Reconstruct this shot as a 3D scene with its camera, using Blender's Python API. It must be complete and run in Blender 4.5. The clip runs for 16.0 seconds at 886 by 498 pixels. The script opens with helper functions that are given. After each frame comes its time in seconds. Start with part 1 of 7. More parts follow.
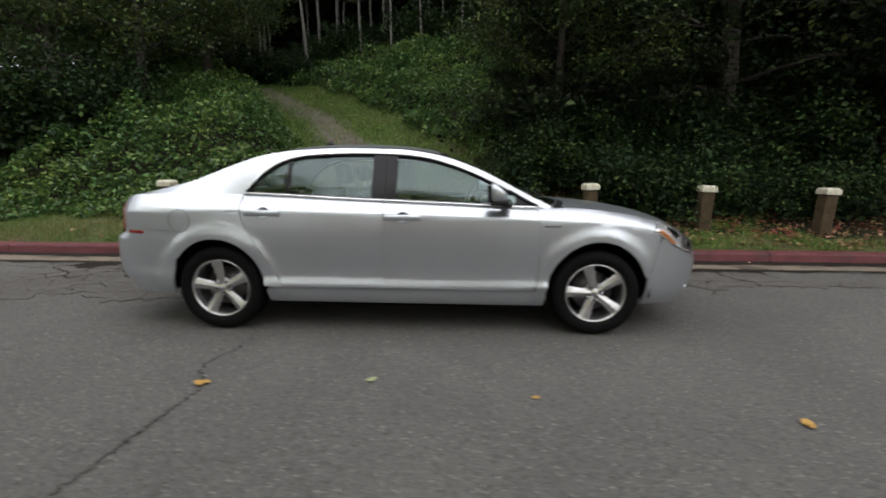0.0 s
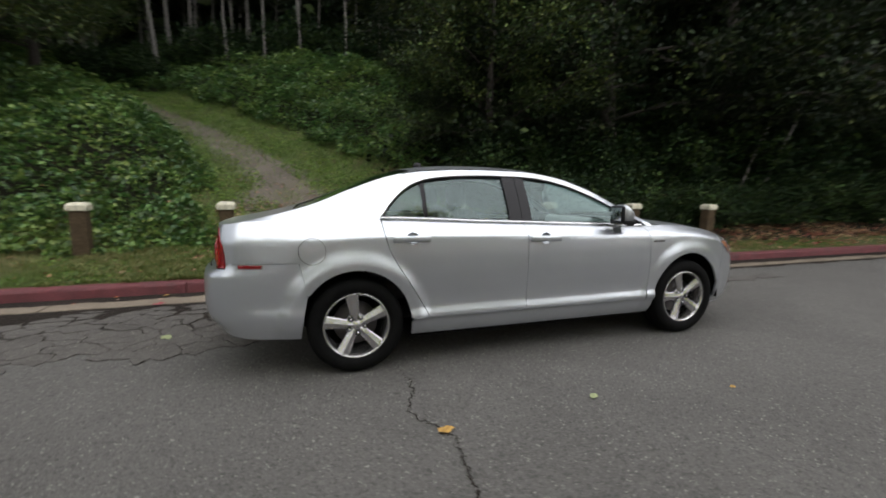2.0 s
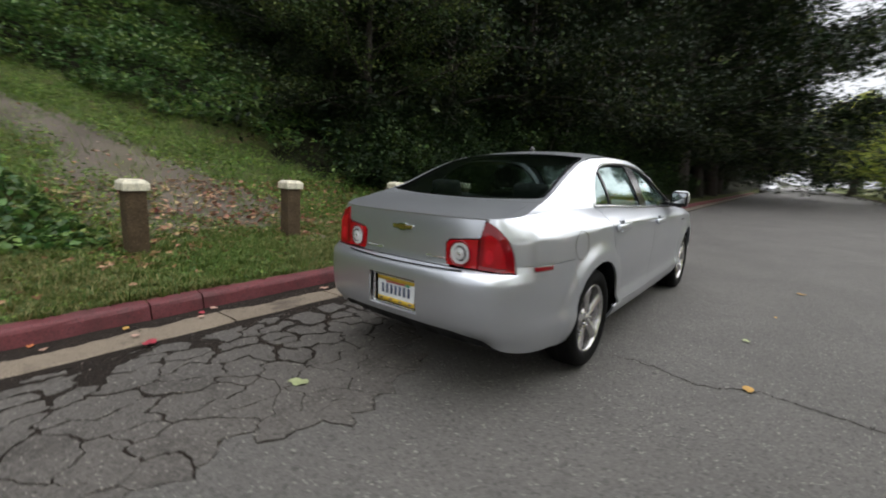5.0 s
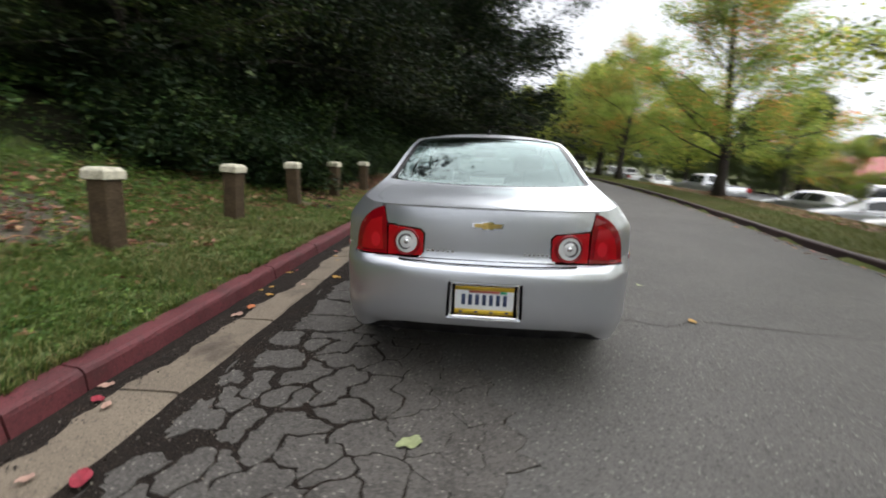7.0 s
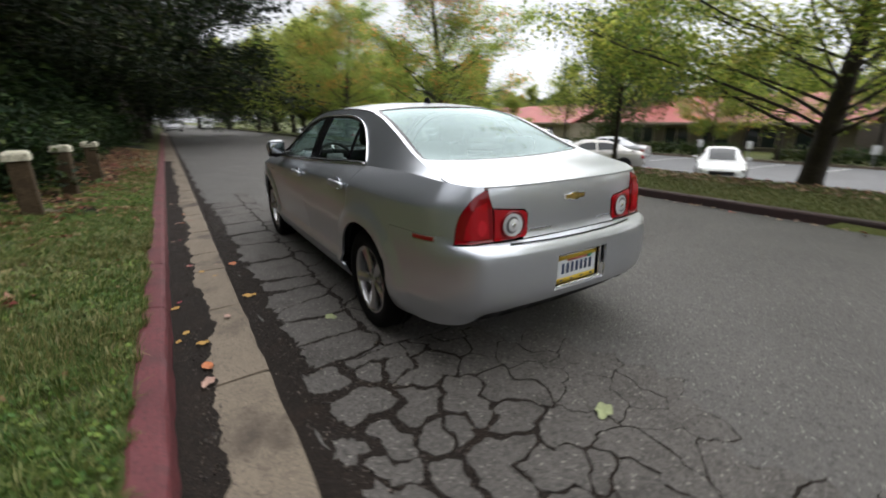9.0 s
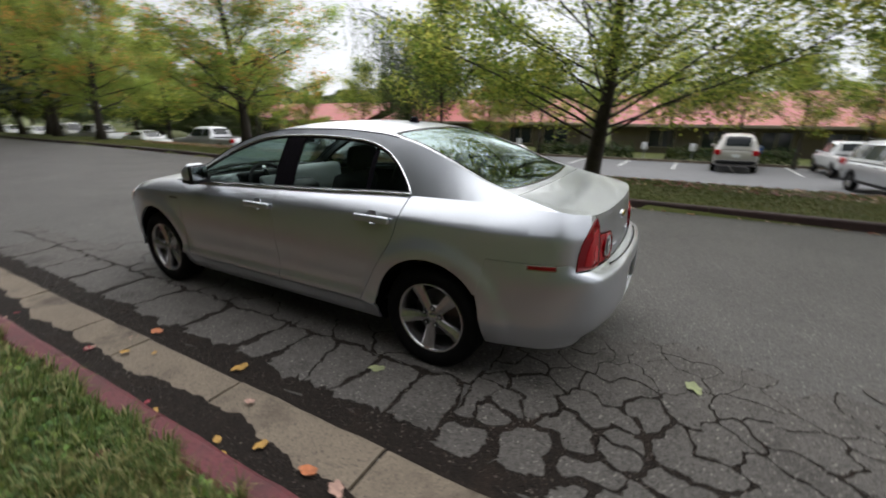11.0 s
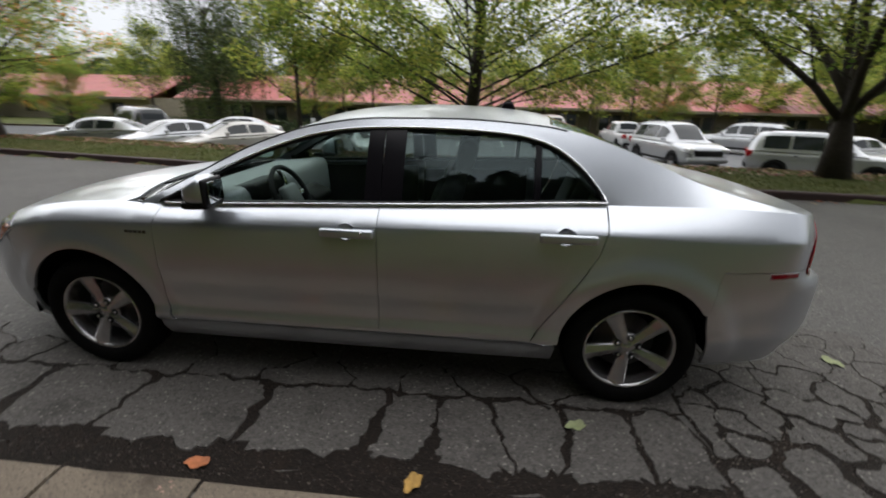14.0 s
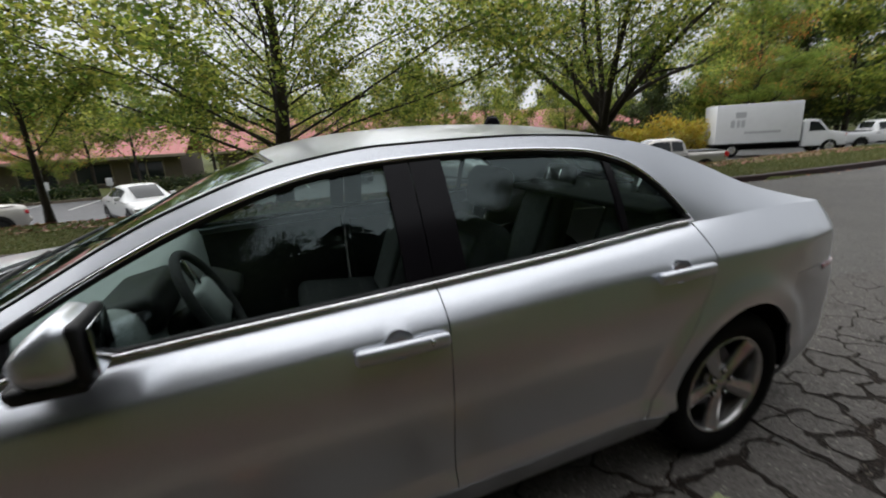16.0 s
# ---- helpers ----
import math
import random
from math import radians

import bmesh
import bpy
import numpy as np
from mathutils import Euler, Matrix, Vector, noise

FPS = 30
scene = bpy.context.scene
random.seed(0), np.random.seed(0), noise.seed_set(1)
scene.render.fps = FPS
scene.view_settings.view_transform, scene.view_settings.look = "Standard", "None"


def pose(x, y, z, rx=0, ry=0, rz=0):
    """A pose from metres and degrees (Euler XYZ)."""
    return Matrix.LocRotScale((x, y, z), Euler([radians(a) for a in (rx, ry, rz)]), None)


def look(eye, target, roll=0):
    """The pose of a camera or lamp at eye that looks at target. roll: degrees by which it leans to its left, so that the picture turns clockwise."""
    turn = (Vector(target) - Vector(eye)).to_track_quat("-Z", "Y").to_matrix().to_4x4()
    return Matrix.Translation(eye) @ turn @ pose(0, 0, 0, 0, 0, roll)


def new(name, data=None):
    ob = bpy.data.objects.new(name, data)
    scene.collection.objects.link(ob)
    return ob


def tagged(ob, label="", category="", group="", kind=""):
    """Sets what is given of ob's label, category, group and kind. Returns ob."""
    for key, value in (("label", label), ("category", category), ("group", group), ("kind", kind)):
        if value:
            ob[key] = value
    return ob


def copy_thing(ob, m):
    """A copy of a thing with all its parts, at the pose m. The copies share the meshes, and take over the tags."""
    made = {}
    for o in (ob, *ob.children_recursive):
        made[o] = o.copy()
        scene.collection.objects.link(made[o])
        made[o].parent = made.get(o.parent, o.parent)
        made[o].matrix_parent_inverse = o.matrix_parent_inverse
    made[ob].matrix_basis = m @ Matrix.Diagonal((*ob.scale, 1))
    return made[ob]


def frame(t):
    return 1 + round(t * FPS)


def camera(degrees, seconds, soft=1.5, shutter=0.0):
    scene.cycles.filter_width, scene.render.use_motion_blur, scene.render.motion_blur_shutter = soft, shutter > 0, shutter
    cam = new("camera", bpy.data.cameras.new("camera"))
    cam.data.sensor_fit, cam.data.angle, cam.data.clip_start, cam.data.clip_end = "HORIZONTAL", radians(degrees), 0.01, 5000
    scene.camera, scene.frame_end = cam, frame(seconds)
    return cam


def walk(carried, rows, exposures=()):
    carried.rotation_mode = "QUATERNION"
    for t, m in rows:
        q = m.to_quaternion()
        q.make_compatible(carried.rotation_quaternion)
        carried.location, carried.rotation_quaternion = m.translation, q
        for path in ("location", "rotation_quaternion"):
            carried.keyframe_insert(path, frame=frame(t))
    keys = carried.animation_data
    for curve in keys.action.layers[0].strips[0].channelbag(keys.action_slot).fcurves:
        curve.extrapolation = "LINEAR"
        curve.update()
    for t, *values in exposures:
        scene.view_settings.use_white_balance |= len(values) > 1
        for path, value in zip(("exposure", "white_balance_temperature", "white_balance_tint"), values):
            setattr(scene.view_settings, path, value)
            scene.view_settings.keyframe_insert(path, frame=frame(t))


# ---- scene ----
cam = camera(92.2, 16.0, soft=1.8, shutter=0.8)
# The road under the car leans towards its kerb; LEVEL turns the car's own frame upright.
LEVEL = pose(0, 0, 0, -1.5, 0, 0)
PATH = [
    (0, (0.372, -3.968, 1.215), (0.314, -2.0, 0.862), 0.4),
    (0.5, (-0.189, -3.956, 1.229), (-0.144, -1.986, 0.888), 0.6),
    (1, (-0.721, -3.932, 1.217), (-0.438, -1.978, 0.897), -0.3),
    (1.5, (-1.262, -3.822, 1.233), (-0.84, -1.897, 0.891), -1.7),
    (2, (-1.76, -3.669, 1.226), (-1.133, -1.788, 0.963), 0.4),
    (2.5, (-2.229, -3.486, 1.207), (-1.355, -1.709, 0.925), 0.6),
    (3, (-2.693, -3.246, 1.233), (-1.719, -1.527, 0.924), 1.8),
    (3.5, (-3.132, -2.968, 1.236), (-1.934, -1.41, 0.865), 1.9),
    (3.7, (-3.291, -2.832, 1.23), (-2.054, -1.307, 0.85), 1.8),
    (5.8, (-4.43, -1.059, 1.255), (-2.67, -0.197, 0.853), 1.9),
    (6, (-4.47, -0.883, 1.266), (-2.664, -0.137, 0.836), 1.9),
    (6.5, (-4.505, -0.4, 1.269), (-2.625, 0.144, 0.856), 2.2),
    (7, (-4.504, 0.052, 1.268), (-2.558, 0.209, 0.834), 1.9),
    (7.5, (-4.415, 0.516, 1.26), (-2.474, 0.489, 0.78), 1.1),
    (8, (-4.285, 0.945, 1.253), (-2.355, 0.647, 0.822), 2.4),
    (8.2, (-4.225, 1.126, 1.253), (-2.342, 0.636, 0.79), 1.9),
    (10.3, (-3.116, 2.563, 1.483), (-1.85, 1.155, 0.838), -0.2),
    (10.5, (-2.989, 2.624, 1.485), (-1.792, 1.151, 0.855), 1.1),
    (11, (-2.658, 2.811, 1.517), (-1.704, 1.164, 0.902), -0.1),
    (11.5, (-2.338, 2.927, 1.583), (-1.531, 1.223, 0.916), -2.1),
    (12, (-2.0, 2.935, 1.591), (-1.338, 1.171, 0.918), -1.1),
    (12.5, (-1.675, 2.951, 1.58), (-1.086, 1.146, 0.952), -2.1),
    (13, (-1.313, 2.949, 1.571), (-0.931, 1.114, 0.872), 0.6),
    (13.5, (-0.971, 2.844, 1.544), (-0.66, 0.984, 0.876), 0.4),
    (14, (-0.65, 2.767, 1.524), (-0.482, 0.897, 0.835), 1.3),
    (14.5, (-0.316, 2.663, 1.544), (-0.367, 0.813, 0.786), -1.4),
    (15, (-0.055, 2.414, 1.512), (-0.296, 0.558, 0.805), -2.7),
    (15.5, (0.152, 2.158, 1.473), (-0.401, 0.339, 0.854), -4.0),
    (16, (0.24, 1.88, 1.44), (-0.461, 0.089, 0.893), -2.9),
]
# stops, with a slightly cool white balance
EXPOSURES = [(t, e, 6300, 11) for t, e in ((0.0, 1.46), (3.0, 1.46), (6.0, 1.74), (8.0, 1.66), (10.5, 1.46), (12.0, 1.42), (14.0, 1.32), (16.0, 1.24))]
walk(cam, [(t, LEVEL @ look(eye, target, roll)) for t, eye, target, roll in PATH],
     exposures=EXPOSURES)

# ---------------------------------------------------------------- sky and sun
world = bpy.data.worlds.new("overcast_sky")
scene.world = world
world.use_nodes = True
wn = world.node_tree
sky = wn.nodes.new("ShaderNodeTexSky")
sky.sky_type, sky.sun_disc = "NISHITA", False
sky.sun_elevation, sky.sun_rotation = radians(42), radians(166)
sky.dust_density, sky.ozone_density, sky.air_density = 1.0, 1.0, 1.0
pale = wn.nodes.new("ShaderNodeHueSaturation")
pale.inputs["Saturation"].default_value = 0.10
cloud = wn.nodes.new("ShaderNodeMix")
cloud.data_type = "RGBA"
cloud.inputs[0].default_value = 0.65
cloud.inputs[7].default_value = (7.6, 7.75, 7.9, 1)
wn.links.new(sky.outputs["Color"], pale.inputs["Color"])
wn.links.new(pale.outputs["Color"], cloud.inputs[6])
wn.links.new(cloud.outputs[2], wn.nodes["Background"].inputs["Color"])
wn.nodes["Background"].inputs["Strength"].default_value = 0.047
sun_lamp = bpy.data.lights.new("sun", "SUN")
sun_lamp.energy, sun_lamp.angle, sun_lamp.color = 1.85, radians(150), (1.0, 0.98, 0.95)
sun = new("sun", sun_lamp)
sun.matrix_world = look((8, -32, 30), (0, 0, 0))

# ---------------------------------------------------------------- materials
def material(name, base, rough=0.6, metal=0.0, spread=0.15, scale=6.0, fine=60.0, bump=0.0, bump_scale=None,
             coat=0.0, tint=None, island=0.0, transmission=0.0, sheen=0.0, spec=0.5, stain=None, stain_scale=1.3, stain_amount=0.5):
    """A principled material whose colour varies at a coarse and a fine scale, with optional stains and relief."""
    m = bpy.data.materials.new(name)
    m.use_nodes = True
    nt = m.node_tree
    p = nt.nodes["Principled BSDF"]
    p.inputs["Roughness"].default_value, p.inputs["Metallic"].default_value = rough, metal
    p.inputs["Coat Weight"].default_value, p.inputs["Coat Roughness"].default_value = coat, 0.04
    p.inputs["Specular IOR Level"].default_value = spec
    p.inputs["Transmission Weight"].default_value = transmission
    geo = nt.nodes.new("ShaderNodeTexCoord")
    def noise_node(s, detail=4.0, rough_=0.6):
        n = nt.nodes.new("ShaderNodeTexNoise")
        n.inputs["Scale"].default_value, n.inputs["Detail"].default_value, n.inputs["Roughness"].default_value = s, detail, rough_
        nt.links.new(geo.outputs["Object"], n.inputs["Vector"])
        return n.outputs["Fac"]
    def mix(a, b, fac, kind="MIX"):
        n = nt.nodes.new("ShaderNodeMix")
        n.data_type, n.blend_type = "RGBA", kind
        for sock, v in ((n.inputs[6], a), (n.inputs[7], b)):
            if isinstance(v, tuple):
                sock.default_value = (*v, 1)
            else:
                nt.links.new(v, sock)
        if isinstance(fac, float):
            n.inputs[0].default_value = fac
        else:
            nt.links.new(fac, n.inputs[0])
        return n.outputs[2]
    def ramp(fac, lo, hi):
        n = nt.nodes.new("ShaderNodeMapRange")
        n.inputs["From Min"].default_value, n.inputs["From Max"].default_value = lo, hi
        nt.links.new(fac, n.inputs["Value"])
        return n.outputs["Result"]
    dark = tuple(max(0.0, c * (1 - spread)) for c in base)
    lite = tuple(min(1.0, c * (1 + spread)) for c in base)
    col = mix(dark, tint or lite, ramp(noise_node(scale), 0.3, 0.7))
    if fine:
        col = mix(col, tuple(c * 0.5 for c in base), ramp(noise_node(fine, 2.0), 0.50, 0.72))
        col = mix(col, tuple(min(1, c * 1.9) for c in base), ramp(noise_node(fine * 1.7, 2.0), 0.58, 0.78))
    if stain:
        f = ramp(noise_node(stain_scale, 6.0, 0.65), 0.52, 0.68)
        k = nt.nodes.new("ShaderNodeMath")
        k.operation = "MULTIPLY"
        k.inputs[1].default_value = stain_amount
        nt.links.new(f, k.inputs[0])
        col = mix(col, stain, k.outputs[0])
    if island:
        g = nt.nodes.new("ShaderNodeNewGeometry")
        hs = nt.nodes.new("ShaderNodeHueSaturation")
        mr = nt.nodes.new("ShaderNodeMapRange")
        mr.inputs["To Min"].default_value, mr.inputs["To Max"].default_value = 1 - island, 1 + island
        nt.links.new(g.outputs["Random Per Island"], mr.inputs["Value"])
        nt.links.new(mr.outputs["Result"], hs.inputs["Value"])
        nt.links.new(col, hs.inputs["Color"])
        col = hs.outputs["Color"]
    nt.links.new(col, p.inputs["Base Color"])
    if bump:
        b = nt.nodes.new("ShaderNodeBump")
        b.inputs["Strength"].default_value, b.inputs["Distance"].default_value = bump, 0.01
        nt.links.new(noise_node(bump_scale or fine, 5.0), b.inputs["Height"])
        nt.links.new(b.outputs["Normal"], p.inputs["Normal"])
    return m


def plain(name, base, rough=0.5, metal=0.0, coat=0.0, **more):
    return material(name, base, rough, metal, spread=0.06, scale=9, fine=0, coat=coat, **more)


def glass(name, tint, rough=0.0):
    """Thin window glass: see-through with a clear mirror gloss that grows at glancing angles."""
    m = bpy.data.materials.new(name)
    m.use_nodes = True
    nt = m.node_tree
    nt.nodes.remove(nt.nodes["Principled BSDF"])
    out = nt.nodes["Material Output"]
    tr = nt.nodes.new("ShaderNodeBsdfTransparent")
    tr.inputs["Color"].default_value = (*tint, 1)
    gl = nt.nodes.new("ShaderNodeBsdfGlossy")
    gl.inputs["Roughness"].default_value = rough
    gl.inputs["Color"].default_value = (0.80, 0.97, 0.96, 1)
    lw = nt.nodes.new("ShaderNodeLayerWeight")
    lw.inputs["Blend"].default_value = 0.5
    pw = nt.nodes.new("ShaderNodeMath")
    pw.operation = "POWER"
    pw.inputs[1].default_value = 4.0
    fr = nt.nodes.new("ShaderNodeMath")
    fr.operation = "MULTIPLY_ADD"
    fr.inputs[1].default_value, fr.inputs[2].default_value = 0.90, 0.085
    mx = nt.nodes.new("ShaderNodeMixShader")
    nt.links.new(lw.outputs["Facing"], pw.inputs[0])
    nt.links.new(pw.outputs[0], fr.inputs[0])
    nt.links.new(fr.outputs[0], mx.inputs[0])
    nt.links.new(tr.outputs[0], mx.inputs[1])
    nt.links.new(gl.outputs[0], mx.inputs[2])
    nt.links.new(mx.outputs[0], out.inputs["Surface"])
    return m


def leafy(name, base, hue=0.03, value=0.35, rough=0.55, second=None, share=0.3, spec=0.35, through_light=0.35, passed=1.0):
    """Leaves: each island has its own shade; some light passes through."""
    m = bpy.data.materials.new(name)
    m.use_nodes = True
    nt = m.node_tree
    p = nt.nodes["Principled BSDF"]
    p.inputs["Roughness"].default_value, p.inputs["Specular IOR Level"].default_value = rough, spec
    g = nt.nodes.new("ShaderNodeNewGeometry")
    rnd = g.outputs["Random Per Island"]
    def remap(a, b, lo=0.0, hi=1.0, src=rnd):
        n = nt.nodes.new("ShaderNodeMapRange")
        n.inputs["From Min"].default_value, n.inputs["From Max"].default_value = lo, hi
        n.inputs["To Min"].default_value, n.inputs["To Max"].default_value = a, b
        nt.links.new(src, n.inputs["Value"])
        return n.outputs["Result"]
    tex = nt.nodes.new("ShaderNodeTexCoord")
    nz = nt.nodes.new("ShaderNodeTexNoise")
    nz.inputs["Scale"].default_value, nz.inputs["Detail"].default_value = 0.5, 2.0
    nt.links.new(tex.outputs["Object"], nz.inputs["Vector"])
    mixer = nt.nodes.new("ShaderNodeMix")
    mixer.data_type = "RGBA"
    mixer.inputs[6].default_value = (*base, 1)
    mixer.inputs[7].default_value = (*(second or base), 1)
    add = nt.nodes.new("ShaderNodeMath")
    add.operation = "ADD"
    nt.links.new(remap(-0.25, 0.25), add.inputs[0])
    nt.links.new(nz.outputs["Fac"], add.inputs[1])
    nt.links.new(remap(0, 1, 0.75 - share, 0.9 - share * 0.6, add.outputs[0]), mixer.inputs[0])
    wh = nt.nodes.new("ShaderNodeTexWhiteNoise")
    wh.noise_dimensions = "1D"
    nt.links.new(rnd, wh.inputs["W"])
    hs = nt.nodes.new("ShaderNodeHueSaturation")
    nt.links.new(mixer.outputs[2], hs.inputs["Color"])
    nt.links.new(remap(0.5 - hue, 0.5 + hue, src=wh.outputs["Value"]), hs.inputs["Hue"])
    nt.links.new(remap(1 - value, 1 + value), hs.inputs["Value"])
    nt.links.new(hs.outputs["Color"], p.inputs["Base Color"])
    tl = nt.nodes.new("ShaderNodeBsdfTranslucent")
    glow = nt.nodes.new("ShaderNodeHueSaturation")       # light that has passed a leaf is stronger and yellower
    glow.inputs["Value"].default_value, glow.inputs["Hue"].default_value = passed, 0.492
    nt.links.new(hs.outputs["Color"], glow.inputs["Color"])
    nt.links.new(glow.outputs["Color"], tl.inputs["Color"])
    mx = nt.nodes.new("ShaderNodeMixShader")
    mx.inputs[0].default_value = through_light
    nt.links.new(p.outputs[0], mx.inputs[1])
    nt.links.new(tl.outputs[0], mx.inputs[2])
    nt.links.new(mx.outputs[0], nt.nodes["Material Output"].inputs["Surface"])
    return m


M_PAINT = material("silver_paint", (0.585, 0.61, 0.655), 0.31, 0.84, spread=0.03, scale=3, fine=900, coat=0.5, bump=0.012, bump_scale=1400)
M_BLACK = plain("black_plastic", (0.008, 0.008, 0.009), 0.45, spec=0.25)
M_GLOSSBLACK = plain("gloss_black_trim", (0.008, 0.007, 0.009), 0.18, spec=0.22)
M_RUBBER = material("tyre_rubber", (0.006, 0.006, 0.006), 0.7, spread=0.3, scale=12, fine=120, bump=0.1, spec=0.07)
M_HOUSING = material("wheel_arch_liner", (0.004, 0.004, 0.004), 0.95, spread=0.2, scale=12, fine=90, spec=0.1)
M_CHROME = plain("chrome", (0.80, 0.80, 0.82), 0.08, 1.0)
M_ALLOY = material("alloy_rim", (0.52, 0.51, 0.51), 0.22, 0.88, spread=0.08, scale=20, fine=0, stain=(0.20, 0.17, 0.15), stain_scale=9, stain_amount=0.35)
M_MIRROR = plain("dark_mirror_glass", (0.42, 0.44, 0.46), 0.04, 1.0)
M_DISC = plain("brake_disc", (0.12, 0.11, 0.11), 0.4, 0.8)
M_WINDOW = glass("window_glass", (0.50, 0.57, 0.55))
M_REARGLASS = glass("rear_window_glass", (0.36, 0.42, 0.40))
M_WINDSCREEN = glass("windscreen_glass", (0.70, 0.78, 0.75))
M_RED = plain("red_lens", (0.36, 0.004, 0.009), 0.08, coat=0.5, spec=0.3)
M_REDDARK = plain("dark_red_lens", (0.19, 0.002, 0.006), 0.08, coat=0.5, spec=0.3)
M_REDBRIGHT = plain("bright_red_reflector", (0.52, 0.010, 0.02), 0.08, coat=0.5, spec=0.3)
M_CLEAR = plain("clear_lens", (0.62, 0.62, 0.62), 0.12, 0.6, coat=1.0)
M_LAMPWHITE = plain("white_lamp_glass", (0.74, 0.75, 0.76), 0.12, 0.25, coat=1.0)
M_AMBER = plain("amber_lens", (0.36, 0.12, 0.045), 0.12, coat=0.7)
M_GOLD = plain("gold_badge", (0.62, 0.45, 0.14), 0.22, 0.9)
M_PLATE = plain("plate_white", (0.72, 0.74, 0.76), 0.4)
M_YELLOW = plain("plate_yellow", (0.62, 0.42, 0.03), 0.4)
M_NAVY = plain("plate_navy", (0.03, 0.05, 0.12), 0.4)
M_PLATERED = plain("plate_red", (0.5, 0.12, 0.1), 0.4)
M_GREEN = plain("plate_sticker_green", (0.05, 0.35, 0.18), 0.4)
M_SEAT = material("seat_cloth", (0.045, 0.045, 0.048), 0.9, spread=0.2, scale=30, fine=300, bump=0.15)
M_SEATGREY = material("seat_insert_cloth", (0.13, 0.135, 0.135), 0.9, spread=0.2, scale=30, fine=300, bump=0.15)
M_DASH = material("dashboard_grey", (0.42, 0.45, 0.45), 0.6, spread=0.1, scale=20, fine=200, bump=0.1)
M_CARPET = material("car_carpet", (0.02, 0.02, 0.021), 0.95, spread=0.2, scale=20, fine=200)
def asphalt(name, base, stone, amount, stain, stain_scale, stain_amount, crumbs=88.0):
    """Worn asphalt: small stones of their own shade in dark binder, over broad stains."""
    m = material(name, base, 0.8, spread=0.18, scale=0.8, fine=45, bump=0.0, stain=stain, stain_scale=stain_scale, stain_amount=stain_amount)
    nt = m.node_tree
    p = nt.nodes["Principled BSDF"]
    tex = next(n for n in nt.nodes if n.type == "TEX_COORD")
    src = p.inputs["Base Color"].links[0].from_socket
    def stones(scale, lo, hi, col, sock):
        vo = nt.nodes.new("ShaderNodeTexVoronoi")
        vo.inputs["Scale"].default_value = scale
        nt.links.new(tex.outputs["Object"], vo.inputs["Vector"])
        sep = nt.nodes.new("ShaderNodeSeparateColor")
        nt.links.new(vo.outputs["Color"], sep.inputs[0])
        mr = nt.nodes.new("ShaderNodeMapRange")
        mr.inputs["From Min"].default_value, mr.inputs["From Max"].default_value = lo, hi
        mr.inputs["To Max"].default_value = amount
        nt.links.new(sep.outputs[0], mr.inputs["Value"])
        mx = nt.nodes.new("ShaderNodeMix")
        mx.data_type = "RGBA"
        nt.links.new(mr.outputs["Result"], mx.inputs[0])
        nt.links.new(sock, mx.inputs[6])
        mx.inputs[7].default_value = (*col, 1)
        return mx.outputs[2], vo.outputs["Distance"]
    c, d = stones(crumbs, 0.55, 1.0, stone, src)
    c, _ = stones(crumbs * 1.15, 0.965, 0.985, tuple(q * 2.6 for q in stone), c)
    c, _ = stones(crumbs * 0.8, 0.80, 0.95, tuple(q * 0.35 for q in base), c)
    nt.links.new(c, p.inputs["Base Color"])
    bp = nt.nodes.new("ShaderNodeBump")
    bp.inputs["Strength"].default_value, bp.inputs["Distance"].default_value, bp.invert = 0.8, 0.006, True
    nt.links.new(d, bp.inputs["Height"])
    nt.links.new(bp.outputs["Normal"], p.inputs["Normal"])
    return m


M_ASPHALT = asphalt("asphalt", (0.086, 0.081, 0.075), (0.165, 0.157, 0.143), 0.36, (0.060, 0.056, 0.052), 0.5, 0.6)
M_SLAB = asphalt("cracked_asphalt", (0.078, 0.071, 0.064), (0.155, 0.142, 0.126), 0.40, (0.030, 0.026, 0.022), 2.6, 0.85)
M_DIRT = asphalt("dark_damp_dirt", (0.0125, 0.0088, 0.0066), (0.034, 0.025, 0.019), 0.5, (0.020, 0.013, 0.009), 4.0, 0.8, 150.0)
M_DIRT.node_tree.nodes["Principled BSDF"].inputs["Specular IOR Level"].default_value = 0.2
M_CONCRETE = material("gutter_concrete", (0.178, 0.144, 0.106), 0.85, spread=0.14, scale=3, fine=70, bump=0.4, bump_scale=90,
                      stain=(0.055, 0.042, 0.031), stain_scale=2.0, stain_amount=0.9)
M_KERBRED = material("red_kerb_paint", (0.105, 0.022, 0.026), 0.7, spread=0.25, scale=4, fine=50, bump=0.3, bump_scale=60,
                     stain=(0.05, 0.02, 0.02), stain_scale=2.5, stain_amount=0.7)
M_KERBDARK = material("weathered_red_kerb", (0.042, 0.021, 0.019), 0.75, spread=0.3, scale=3, fine=40, bump=0.3, stain=(0.02, 0.015, 0.013), stain_scale=1.5, stain_amount=0.8)
M_SOIL = material("forest_soil", (0.017, 0.017, 0.010), 0.95, spec=0.1, spread=0.35, scale=1.5, fine=25, bump=0.8, bump_scale=20, stain=(0.03, 0.045, 0.015), stain_scale=0.8, stain_amount=0.7)
M_GRAVEL = material("gravel_path", (0.115, 0.098, 0.080), 0.95, spec=0.15, spread=0.25, scale=2.0, fine=40, bump=0.9, bump_scale=40, stain=(0.075, 0.075, 0.036), stain_scale=0.9, stain_amount=0.6)
